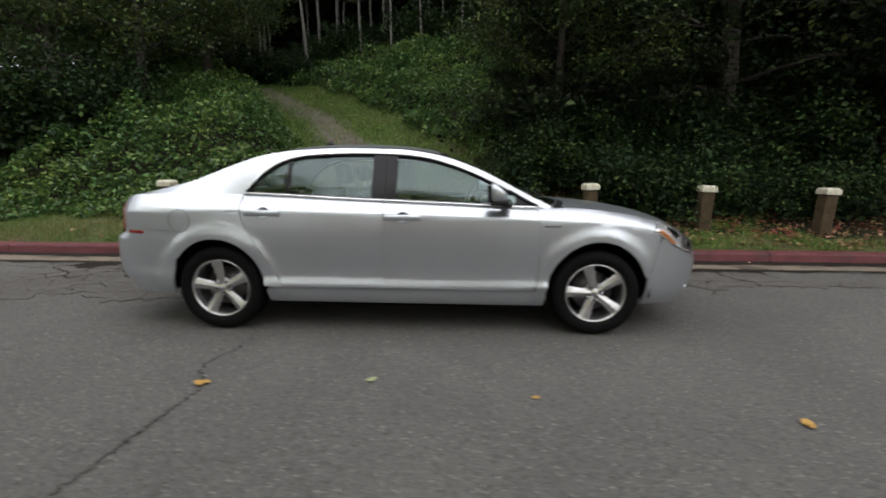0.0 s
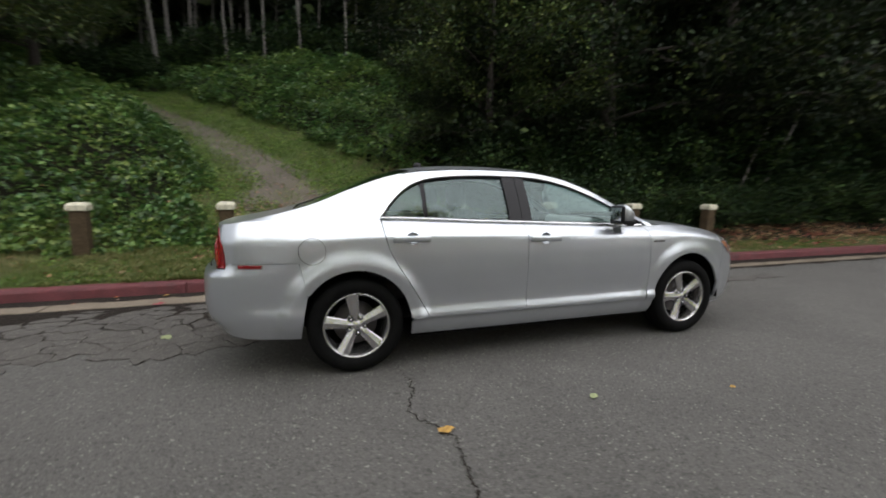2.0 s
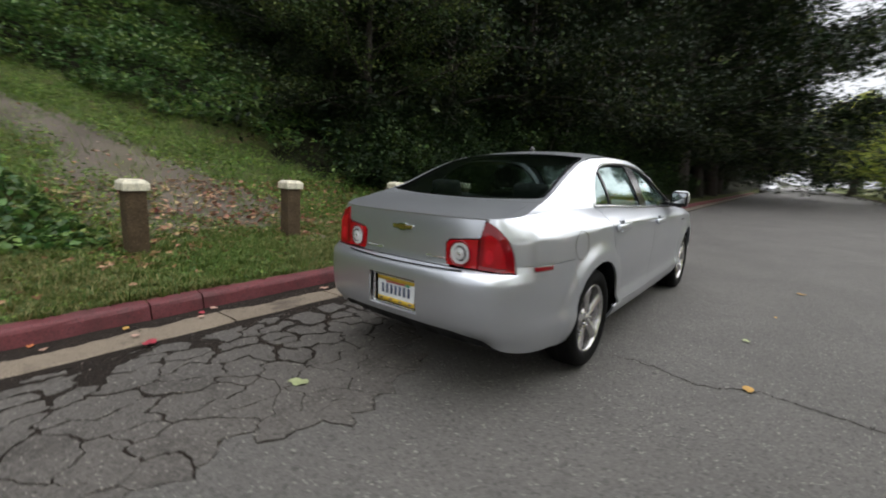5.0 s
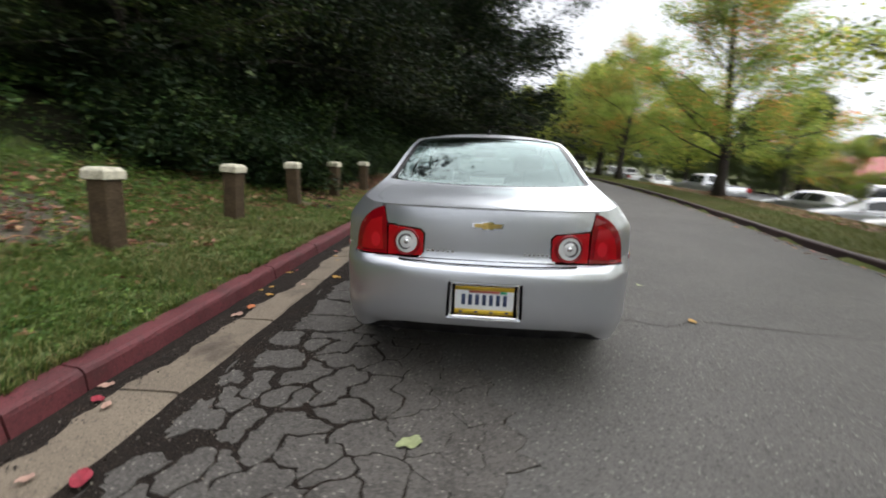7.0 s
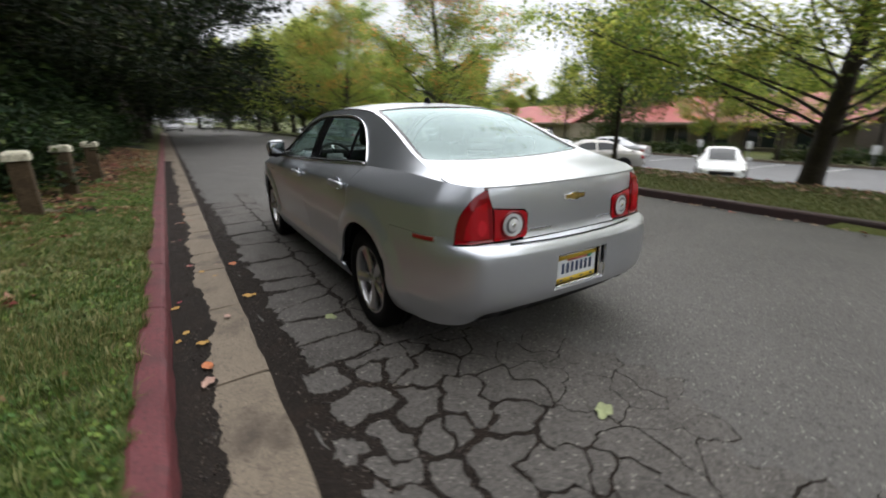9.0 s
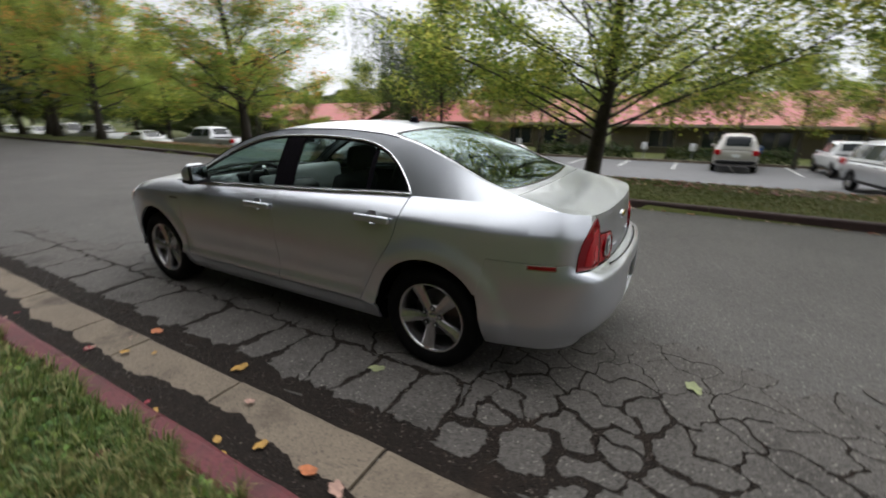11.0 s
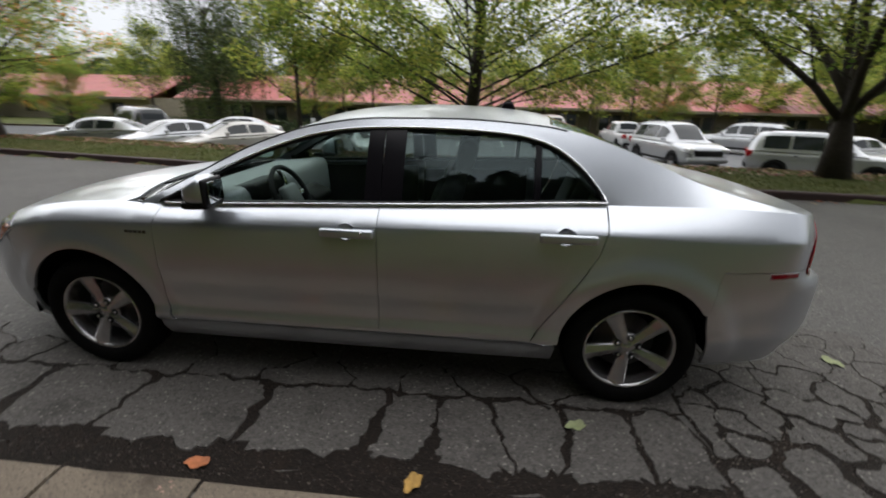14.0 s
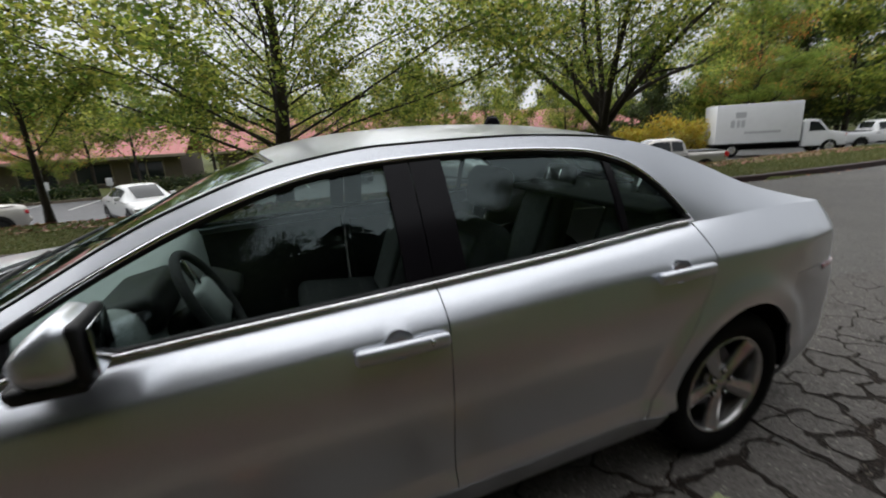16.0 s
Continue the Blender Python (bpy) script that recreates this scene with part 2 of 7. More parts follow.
M_LAWN = material("lawn_ground", (0.062, 0.074, 0.026), 0.95, spec=0.15, spread=0.35, scale=3, fine=60, bump=0.8, bump_scale=50, stain=(0.105, 0.07, 0.042), stain_scale=1.6, stain_amount=0.8)
M_VERGE = material("verge_grass", (0.085, 0.098, 0.030), 0.95, spec=0.15, spread=0.3, scale=1.5, fine=40, bump=0.8, bump_scale=40, stain=(0.12, 0.10, 0.05), stain_scale=0.9, stain_amount=0.5)
M_LOT = material("parking_asphalt", (0.14, 0.14, 0.145), 0.85, spread=0.12, scale=0.6, fine=40, bump=0.3)
M_WOODPOST = material("bollard_timber", (0.064, 0.045, 0.026), 0.9, spec=0.2, spread=0.3, scale=6, fine=35, bump=0.5, bump_scale=30, stain=(0.035, 0.025, 0.02), stain_scale=5, stain_amount=0.6)
M_POSTCAP = material("cream_painted_cap", (0.52, 0.49, 0.38), 0.7, spread=0.12, scale=8, fine=40, bump=0.3, stain=(0.16, 0.14, 0.09), stain_scale=9, stain_amount=0.6)
M_BARK = material("dark_bark", (0.035, 0.028, 0.023), 0.95, spread=0.35, scale=5, fine=22, bump=0.9, bump_scale=18)
M_PALEBARK = material("pale_alder_bark", (0.12, 0.112, 0.10), 0.9, spread=0.3, scale=4, fine=14, bump=0.5, bump_scale=12, stain=(0.04, 0.035, 0.03), stain_scale=3, stain_amount=0.8)
L_IVY = leafy("ivy_leaves", (0.050, 0.108, 0.027), second=(0.115, 0.175, 0.042), share=0.27, value=0.55, spec=0.4, rough=0.45)
L_GRASS = leafy("grass_blades", (0.098, 0.160, 0.032), second=(0.20, 0.185, 0.075), share=0.3, value=0.55)
L_WEED = leafy("lawn_weed_leaves", (0.085, 0.155, 0.030), second=(0.15, 0.225, 0.045), share=0.35, value=0.5)
C_GRIT = leafy("gutter_grit", (0.035, 0.026, 0.020), second=(0.10, 0.085, 0.07), share=0.10, value=0.6, through_light=0.05)
L_VERGE = leafy("verge_blades", (0.105, 0.130, 0.034), second=(0.17, 0.155, 0.06), share=0.3, value=0.3)
# Far darker than real leaves: the wood's shade is put into this colour.
L_FOREST_SHADED = leafy("forest_leaves", (0.0080, 0.0150, 0.0052), second=(0.038, 0.050, 0.014), share=0.15, value=0.5, through_light=0.22, spec=0.18, rough=0.65)
L_TREE = leafy("roadside_tree_leaves", (0.118, 0.172, 0.030), second=(0.28, 0.295, 0.058), share=0.32, value=0.45, through_light=0.6, passed=1.65)
L_AUTUMN = leafy("turning_leaves", (0.21, 0.285, 0.06), second=(0.58, 0.20, 0.06), share=0.12, value=0.4, through_light=0.6, passed=1.5)
L_WILLOW = leafy("willow_leaves", (0.055, 0.085, 0.024), second=(0.10, 0.125, 0.035), share=0.3, value=0.4, through_light=0.35)
L_YELLOW = leafy("yellow_shrub_leaves", (0.50, 0.38, 0.04), second=(0.32, 0.30, 0.05), share=0.3, value=0.3, through_light=0.45)
L_HEDGE = leafy("hedge_leaves", (0.03, 0.065, 0.018), second=(0.07, 0.09, 0.02), share=0.3, value=0.4)
# Nearly black green: the shade under the trees is part of this colour.
L_BUSH_SHADED = leafy("undergrowth_leaves", (0.012, 0.026, 0.008), second=(0.04, 0.065, 0.016), share=0.2, value=0.5, through_light=0.15, spec=0.18, rough=0.65)
L_HAZEL = leafy("hazel_leaves", (0.028, 0.050, 0.015), second=(0.07, 0.09, 0.022), share=0.25, value=0.5, through_light=0.25, spec=0.25, rough=0.6)
C_PALELEAF = leafy("pale_dry_leaves", (0.36, 0.27, 0.20), second=(0.30, 0.12, 0.07), share=0.35, value=0.4, through_light=0.1)
L_FALLEN = leafy("fallen_leaves", (0.25, 0.075, 0.045), second=(0.30, 0.20, 0.11), share=0.4, value=0.5, through_light=0.1)

# ---------------------------------------------------------------- building helpers
from mathutils.geometry import delaunay_2d_cdt


class Curve:
    """A smooth curve v(x) through a few knots."""
    def __init__(self, knots):
        self.x = np.array([k[0] for k in knots], float)
        self.v = np.array([k[1] for k in knots], float)
        s = np.diff(self.v) / np.diff(self.x)
        m = np.concatenate([[s[0]], np.where(s[1:] * s[:-1] > 0, 2 * s[1:] * s[:-1] / (s[1:] + s[:-1] + 1e-12), 0.0), [s[-1]]])
        self.m = m
    def __call__(self, x):
        x = np.clip(x, self.x[0], self.x[-1])
        i = np.clip(np.searchsorted(self.x, x) - 1, 0, len(self.x) - 2)
        h = self.x[i + 1] - self.x[i]
        t = (x - self.x[i]) / h
        return ((2 * t**3 - 3 * t**2 + 1) * self.v[i] + (t**3 - 2 * t**2 + t) * h * self.m[i]
                + (3 * t**2 - 2 * t**3) * self.v[i + 1] + (t**3 - t**2) * h * self.m[i + 1])


def through_points(pts, n):
    """n points on a Catmull-Rom curve through pts, at even lengths."""
    p = np.array(pts, float)
    q = np.vstack([2 * p[0] - p[1], p, 2 * p[-1] - p[-2]])
    out = []
    for i in range(1, len(q) - 2):
        for t in np.linspace(0, 1, 24, endpoint=False):
            a, b, c, d = q[i - 1], q[i], q[i + 1], q[i + 2]
            out.append(0.5 * (2 * b + (c - a) * t + (2 * a - 5 * b + 4 * c - d) * t * t + (3 * b - a - 3 * c + d) * t**3))
    out.append(p[-1])
    out = np.array(out)
    s = np.concatenate([[0], np.cumsum(np.linalg.norm(np.diff(out, axis=0), axis=1))])
    return np.stack([np.interp(np.linspace(0, s[-1], n), s, out[:, k]) for k in range(p.shape[1])], 1)


def smooth(a, b, x):
    t = np.clip((x - a) / (b - a), 0, 1)
    return t * t * (3 - 2 * t)


def mesh_of(name, verts, faces, mat, shaded=True):
    me = bpy.data.meshes.new(name)
    me.from_pydata([tuple(map(float, v)) for v in verts], [], [tuple(map(int, f)) for f in faces])
    me.materials.append(mat)
    if shaded:
        me.polygons.foreach_set("use_smooth", [True] * len(me.polygons))
    me.update()
    return me


def piece(name, verts, faces, mat, parent=None, label="", shaded=True):
    """One mesh object from vertices and faces, under a thing or a part."""
    ob = new(name, mesh_of(name, verts, faces, mat, shaded))
    ob.parent = parent
    return tagged(ob, label)


def part(name, bm, mat, parent=None, label="", shaded=True, at=None):
    """One mesh object from a bmesh, under a thing or a part."""
    me = bpy.data.meshes.new(name)
    bm.to_mesh(me)
    bm.free()
    me.materials.append(mat)
    if shaded:
        me.polygons.foreach_set("use_smooth", [True] * len(me.polygons))
    ob = new(name, me)
    ob.parent = parent
    if at is not None:
        ob.matrix_basis = at
    return tagged(ob, label)


def thing(name, at, label, category, group="", kind=""):
    ob = new(name)
    ob.matrix_basis = at
    ob.empty_display_size = 0.2
    return tagged(ob, label, category, group, kind)


def block(sx, sy, sz, bevel=0.01, at=None, segments=2, taper=1.0):
    """A bevelled block, its base in the middle of the origin."""
    bm = bmesh.new()
    bmesh.ops.create_cube(bm, size=1.0)
    for v in bm.verts:
        k = taper if v.co.z > 0 else 1.0
        v.co = (v.co.x * sx * k, v.co.y * sy * k, (v.co.z + 0.5) * sz)
    if bevel:
        bmesh.ops.bevel(bm, geom=bm.edges[:], offset=bevel, segments=segments, affect="EDGES", profile=0.5)
    if at is not None:
        bm.transform(at)
    return bm


def lathe(profile, n=32, axis="z"):
    """A surface of revolution from (radius, height) rows."""
    v, f = [], []
    m = len(profile)
    for i in range(n):
        a = 2 * math.pi * i / n
        for r, h in profile:
            v.append((r * math.cos(a), r * math.sin(a), h) if axis == "z" else (r * math.cos(a), h, r * math.sin(a)))
    for i in range(n):
        for k in range(m - 1):
            a, b = i * m + k, ((i + 1) % n) * m + k
            f.append((a, b, b + 1, a + 1) if axis == "z" else (a, a + 1, b + 1, b))
    return v, f


def tube(points, radius, sides=8, closed=False, flat=1.0):
    """A tube along points; radius may be a list."""
    p = [Vector(q) for q in points]
    n = len(p)
    rad = radius if isinstance(radius, (list, tuple, np.ndarray)) else [radius] * n
    v, f = [], []
    up = Vector((0.13, 0.21, 0.97))
    for i in range(n):
        d = (p[(i + 1) % n] - p[i - 1]) if closed else (p[min(i + 1, n - 1)] - p[max(i - 1, 0)])
        d.normalize()
        a = d.cross(up)
        if a.length < 1e-3:
            a = d.cross(Vector((1, 0, 0)))
        a.normalize()
        b = d.cross(a)
        for k in range(sides):
            t = 2 * math.pi * k / sides
            v.append(p[i] + float(rad[i]) * (math.cos(t) * a + math.sin(t) * flat * b))
    for i in range(n if closed else n - 1):
        j = (i + 1) % n
        for k in range(sides):
            f.append((i * sides + k, i * sides + (k + 1) % sides, j * sides + (k + 1) % sides, j * sides + k))
    if not closed:
        f.append(tuple(range(sides))[::-1])
        f.append(tuple((n - 1) * sides + k for k in range(sides)))
    return v, f


def inside(poly, pts):
    """Which of the points lie in the polygon."""
    x, y = pts[:, 0], pts[:, 1]
    res = np.zeros(len(pts), bool)
    n = len(poly)
    for i in range(n):
        x1, y1 = poly[i]
        x2, y2 = poly[(i + 1) % n]
        cross = ((y1 > y) != (y2 > y))
        res ^= cross & (x < (x2 - x1) * (y - y1) / ((y2 - y1) + 1e-15) + x1)
    return res


def resample(poly, step):
    out = []
    n = len(poly)
    for i in range(n):
        a, b = np.array(poly[i], float), np.array(poly[(i + 1) % n], float)
        k = max(1, int(round(np.linalg.norm(b - a) / step)))
        out += [a + (b - a) * t / k for t in range(k)]
    return np.array(out)


def fill(poly, holes=(), step=0.04, lines=()):
    """Triangles over a polygon in the plane, with holes: points and faces."""
    loops = [resample(p, step * 0.8) for p in (poly, *holes)]
    edges, pts = [], []
    for lp in loops:
        o = len(pts)
        pts += list(lp)
        edges += [(o + i, o + (i + 1) % len(lp)) for i in range(len(lp))]
    border = np.array(pts)
    lo, hi = border.min(0), border.max(0)
    gx, gy = np.meshgrid(np.arange(lo[0] + step / 2, hi[0], step), np.arange(lo[1] + step / 2, hi[1], step))
    gx = gx + (np.arange(gx.shape[0]) % 2)[:, None] * step / 2
    g = np.stack([gx.ravel(), gy.ravel()], 1)
    ok = inside(loops[0], g)
    for h in loops[1:]:
        ok &= ~inside(h, g)
    g = g[ok]
    if len(g):
        near = np.array([np.min(((border - q) ** 2).sum(1)) for q in g])
        g = g[near > (0.5 * step) ** 2]
    if len(lines):                       # rows of points along a crease
        ln = np.array(lines, float)
        ok = inside(loops[0], ln)
        for h in loops[1:]:
            ok &= ~inside(h, ln)
        ln = ln[ok]
        ln = ln[np.array([np.min(((border - q) ** 2).sum(1)) for q in ln]) > (0.004) ** 2] if len(ln) else ln
        if len(ln) and len(g):
            g = g[np.array([np.min(((ln - q) ** 2).sum(1)) for q in g]) > (0.55 * step) ** 2]
            g = np.vstack([g, ln])
    allp = [Vector((float(a), float(b))) for a, b in [*pts, *g]]
    res = delaunay_2d_cdt(allp, edges, [], 0, 1e-6)
    v = np.array([(q.x, q.y) for q in res[0]])
    f = np.array([t for t in res[2] if len(t) == 3])
    c = v[f].mean(1)
    e1, e2 = v[f[:, 1]] - v[f[:, 0]], v[f[:, 2]] - v[f[:, 0]]
    thick = np.abs(e1[:, 0] * e2[:, 1] - e1[:, 1] * e2[:, 0]) > 0.01 * step * step
    f, c = f[thick], c[thick]
    ok = inside(loops[0], c)
    for h in loops[1:]:
        ok &= ~inside(h, c)
    return v, f[ok]


def skin(poly, holes, to3d, step=0.04, flange=0.014, out=(0, 0, 0.55), lift=0.0, lines=()):
    """A sheet over a plane polygon, laid into space by to3d, with edges turned inwards: vertices and faces."""
    v2, f = fill(poly, holes, step, lines)
    v = np.array([to3d(a, b) for a, b in v2], float)
    nrm = np.cross(v[f[:, 1]] - v[f[:, 0]], v[f[:, 2]] - v[f[:, 0]])
    if (nrm * (v[f].mean(1) - np.array(out))).sum() < 0:
        f = f[:, ::-1]
        nrm = -nrm
    vn = np.zeros_like(v)
    for k in range(3):
        np.add.at(vn, f[:, k], nrm)
    vn /= np.linalg.norm(vn, axis=1)[:, None] + 1e-12
    v = v + lift * vn
    faces = [tuple(t) for t in f]
    if flange:
        seen = {}
        for t in faces:
            for a, b in ((t[0], t[1]), (t[1], t[2]), (t[2], t[0])):
                seen[(a, b)] = 1
        edge = [(a, b) for a, b in seen if (b, a) not in seen]
        ids, extra = {}, []
        def twin(i, d):
            if (i, d) not in ids:
                ids[(i, d)] = len(v) + len(extra)
                extra.append(v[i] - d * vn[i])
            return ids[(i, d)]
        for a, b in edge:
            faces.append((twin(b, 0.0), twin(a, 0.0), twin(a, flange), twin(b, flange)))
        v = np.vstack([v, np.array(extra)]) if extra else v
    return v, faces


def join(*sheets):
    """Several (vertices, faces) pairs as one."""
    vs, fs, o = [], [], 0
    for v, f in sheets:
        vs += [tuple(map(float, q)) for q in v]
        fs += [tuple(int(i) + o for i in t) for t in f]
        o += len(v)
    return vs, fs


def mirrored(sheet):
    v, f = sheet
    return [(q[0], -q[1], q[2]) for q in v], [tuple(t)[::-1] for t in f]

# ---------------------------------------------------------------- ground, road and kerbs
rng = np.random.default_rng(7)
KERB_Y = 1.99
FAR_KERB = Curve([(-400, -5.0), (-60, -4.6), (-15, -4.5), (-11, -4.65), (-7, -5.2), (-3, -5.4), (2, -5.65), (7, -6.4), (13, -7.3), (20, -7.9), (30, -8.3), (60, -8.6), (400, -8.6)])


def road_z(x, y):
    """Crowned carriageway, leaning towards both kerbs."""
    yf = FAR_KERB(x)
    u = np.clip((-2 - y) / (-2 - yf), 0, 1)
    return np.where(y > -2, -0.0262 * y, 0.0524 + 0.04 * u - 0.0924 * u * u)


PATH_X = Curve([(2.5, -1.5), (5, -1.75), (8, -2.5), (11, -3.95), (12, -4.45), (13.5, -5.5), (16, -7.5), (18, -9.1), (20, -10.8), (30, -19), (200, -80)])
PATH_Z = Curve([(2.16, 0.10), (3.3, 0.25), (5, 0.66), (9, 1.80), (12, 2.65), (13.5, 3.13), (16, 3.98), (18, 4.65), (20, 5.2), (24, 5.8), (30, 6.3), (42, 7.2), (60, 9.4), (120, 16), (200, 22), (2000, 30)])


def wave(x, y, s, seed=0.0):
    """Cheap smooth noise in -1 to 1."""
    return (np.sin(x * s + seed) * np.cos(y * s * 1.13 + 2 * seed) + 0.5 * np.sin(x * s * 2.3 + y * s * 1.7 + seed * 3) + 0.3 * np.cos(x * s * 4.1 - y * s * 3.7 + seed)) / 1.8


def hill_z(x, y):
    d = x - PATH_X(y)
    left = 1.0 * smooth(1.0, 3.4, -d) * smooth(3.8, 6.6, y)
    right = (0.60 * smooth(2.5, 4.3, d) + 1.1 * smooth(3.8, 8.5, d) * smooth(8, 16, y)) * smooth(4.2, 7.5, y)
    rough = 0.10 * wave(x, y, 1.3) * smooth(3.6, 6, y) * smooth(0.6, 1.6, np.abs(d))
    return PATH_Z(y) + left + right + rough


LOT_Z = -0.86


def ground_z(x, y):
    yf = FAR_KERB(x)
    far = 0.12 - 0.05 * smooth(0, 4, yf - y) - (0.07 - LOT_Z) * smooth(3.9, 5.6, yf - y)
    road = road_z(x, y) - 0.03
    z = np.where(y >= KERB_Y + 0.10, hill_z(x, np.maximum(y, 2.16)) - 0.012 * (y < 2.3), np.where(y <= yf - 0.08, far, road))
    away = smooth(70, 420, -y)
    return z + away * 26 * (0.6 + 0.4 * wave(x, y, 0.011, 2.0))


def strip(name, xs, rows, mat, label, parent=None, shaded=True, kind="structure"):
    """A sheet along x; rows are functions x -> (y, z)."""
    v, f = [], []
    m = len(rows)
    for x in xs:
        v += [(x, float(r(x)[0]), float(r(x)[1])) for r in rows]
    for i in range(len(xs) - 1):
        for k in range(m - 1):
            a = i * m + k
            f.append((a, a + m, a + m + 1, a + 1))
    ob = piece(name, v, f, mat, parent, label, shaded)
    return tagged(ob, kind=kind)


gx = np.unique(np.concatenate([np.linspace(-1500, -120, 14), np.linspace(-120, -24, 40), np.linspace(-24, 40, 215), np.linspace(40, 120, 34), np.linspace(120, 1500, 14)]))
gy = np.unique(np.concatenate([np.linspace(-1500, -120, 18), np.linspace(-120, -20, 44), np.linspace(-20, -4, 64), [-3, -1, 1, 1.6, 1.9, 2.0], np.linspace(2.09, 24, 100), np.linspace(24, 90, 30), np.linspace(90, 1500, 12)]))
GX, GY = np.meshgrid(gx, gy, indexing="ij")
GZ = ground_z(GX, GY)
nxg, nyg = GX.shape
verts = np.stack([GX.ravel(), GY.ravel(), GZ.ravel()], 1)
idx = np.arange(nxg * nyg).reshape(nxg, nyg)
quads = np.stack([idx[:-1, :-1].ravel(), idx[1:, :-1].ravel(), idx[1:, 1:].ravel(), idx[:-1, 1:].ravel()], 1)
ground = tagged(piece("ground", verts, quads, M_SOIL, None, "dark forest soil with grass and moss"), category="ground", kind="structure")
for m in (M_LAWN, M_GRAVEL, M_VERGE):
    ground.data.materials.append(m)
cen = verts[quads].mean(1)
dpath = np.abs(cen[:, 0] - PATH_X(cen[:, 1]))
mi = np.zeros(len(quads), int)
mi[(cen[:, 1] > 2) & (cen[:, 1] < 4.3 - 1.5 * smooth(1.0, 3.0, cen[:, 0]) + 0.4 * wave(cen[:, 0], cen[:, 1], 1.0)) & (cen[:, 0] > -40)] = 1
side = cen[:, 0] - PATH_X(cen[:, 1])
mi[(cen[:, 1] > 3.9) & (side > -2.2) & (side < 3.4 + 0.5 * wave(cen[:, 0], cen[:, 1], 1.3)) & (cen[:, 1] < 19)] = 1
mi[(cen[:, 1] > 3.7) & (dpath < 0.80 + 0.45 * smooth(7.0, 5.0, cen[:, 1]) + 0.35 * wave(cen[:, 0], cen[:, 1], 2.1)) & (cen[:, 1] < 19)] = 2
mi[cen[:, 1] < -4] = 3
ground.data.polygons.foreach_set("material_index", mi.astype(np.int32))

xs_road = np.unique(np.concatenate([np.linspace(-400, -30, 30), np.linspace(-30, 60, 150), np.linspace(60, 400, 30)]))
road_rows = [(lambda x, t=t: (lambda y: (y, road_z(x, y)))(1.62 + (FAR_KERB(x) - 1.62) * t)) for t in np.linspace(0, 1, 22)]
road = tagged(strip("road", xs_road, road_rows[::-1], M_ASPHALT, "worn grey asphalt road with light specks"), category="road")

# near side: dirt bed of the gutter, concrete gutter slabs, painted kerb stones
strip("gutter_dirt", np.unique(np.concatenate([np.linspace(-60, 120, 140), np.linspace(-8, 10, 220)])), [lambda x: (KERB_Y + 0.02, -0.062), lambda x: (1.70, -0.058), lambda x: (1.60, -0.042), lambda x: (1.56, road_z(x, 1.56) + 0.0035), lambda x: (1.43 + 0.03 * math.sin(5 * x) + 0.02 * math.sin(13 * x), road_z(x, 1.43) + 0.0035)], M_DIRT, "dark damp dirt in the gutter")
def silt_edge(x):
    """Where the washed-in silt ends on the gutter slabs."""
    return 1.822 - 0.048 * float(smooth(-2.0, -0.5, x)) + 0.024 * math.sin(1.7 * x) + 0.018 * math.sin(4.3 * x + 1) + 0.010 * math.sin(17 * x) + 0.007 * math.sin(41 * x) + 0.004 * math.sin(97 * x)

strip("gutter_silt", np.linspace(-12, 14, 900), [lambda x: (KERB_Y + 0.012, -0.029), lambda x: (1.93, -0.0355 + 0.002 * math.sin(7 * x)), lambda x: (silt_edge(x) + 0.04, -0.0360 - 0.064 * (silt_edge(x) - 1.77)), lambda x: (silt_edge(x), -0.0372 - 0.064 * (silt_edge(x) - 1.77) - 0.0012)], M_DIRT, "brown silt washed over the gutter slabs")
kerb = tagged(new("kerb"), "red painted concrete kerb with worn paint", "kerb", kind="structure")
gutter = tagged(new("gutter"), "stained concrete gutter slabs", "gutter", kind="structure")


def long_block(x0, x1, profile, bend=0.0):
    """A stone along x with the given (y, z) cross-section, ends closed."""
    n = max(2, int((x1 - x0) / 0.12))
    v, f, m = [], [], len(profile)
    for x in np.linspace(x0, x1, n):
        w = 0.004 * math.sin(9 * x) + 0.003 * math.sin(23 * x)
        v += [(x, y + w * (0.3 + k % 2), z + 0.4 * w) for k, (y, z) in enumerate(profile)]
    for i in range(n - 1):
        for k in range(m):
            a, b = i * m + k, i * m + (k + 1) % m
            f.append((a, b, b + m, a + m))
    f.append(tuple(range(m))[::-1])
    f.append(tuple((n - 1) * m + k for k in range(m)))
    return v, f

KP = [(1.995, -0.12), (1.99, -0.045), (2.005, 0.062), (2.016, 0.083), (2.036, 0.094), (2.13, 0.102), (2.150, 0.094), (2.155, 0.05), (2.155, -0.12)]
x = -26.0
while x < 60:
    ln = rng.uniform(2.3, 3.3)
    for fixed in (-2.69, -0.65, 0.43, 2.2):
        if x + 0.3 < fixed < x + ln:
            ln = fixed - x
            break
    piece("kerb_stone", *long_block(x + 0.006, x + ln - 0.006, KP), M_KERBRED, kerb, shaded=False)
    x += ln
joints = [-26, -22, -18, -14, -10.5, -8, -6.0, -4.3, -2.63, -1.62, -0.565, 0.43, 1.05, 2.1, 3.3, 4.6, 6.0, 7.6, 9.4, 11.5, 14, 17, 20, 24, 28, 33, 40, 50, 60]
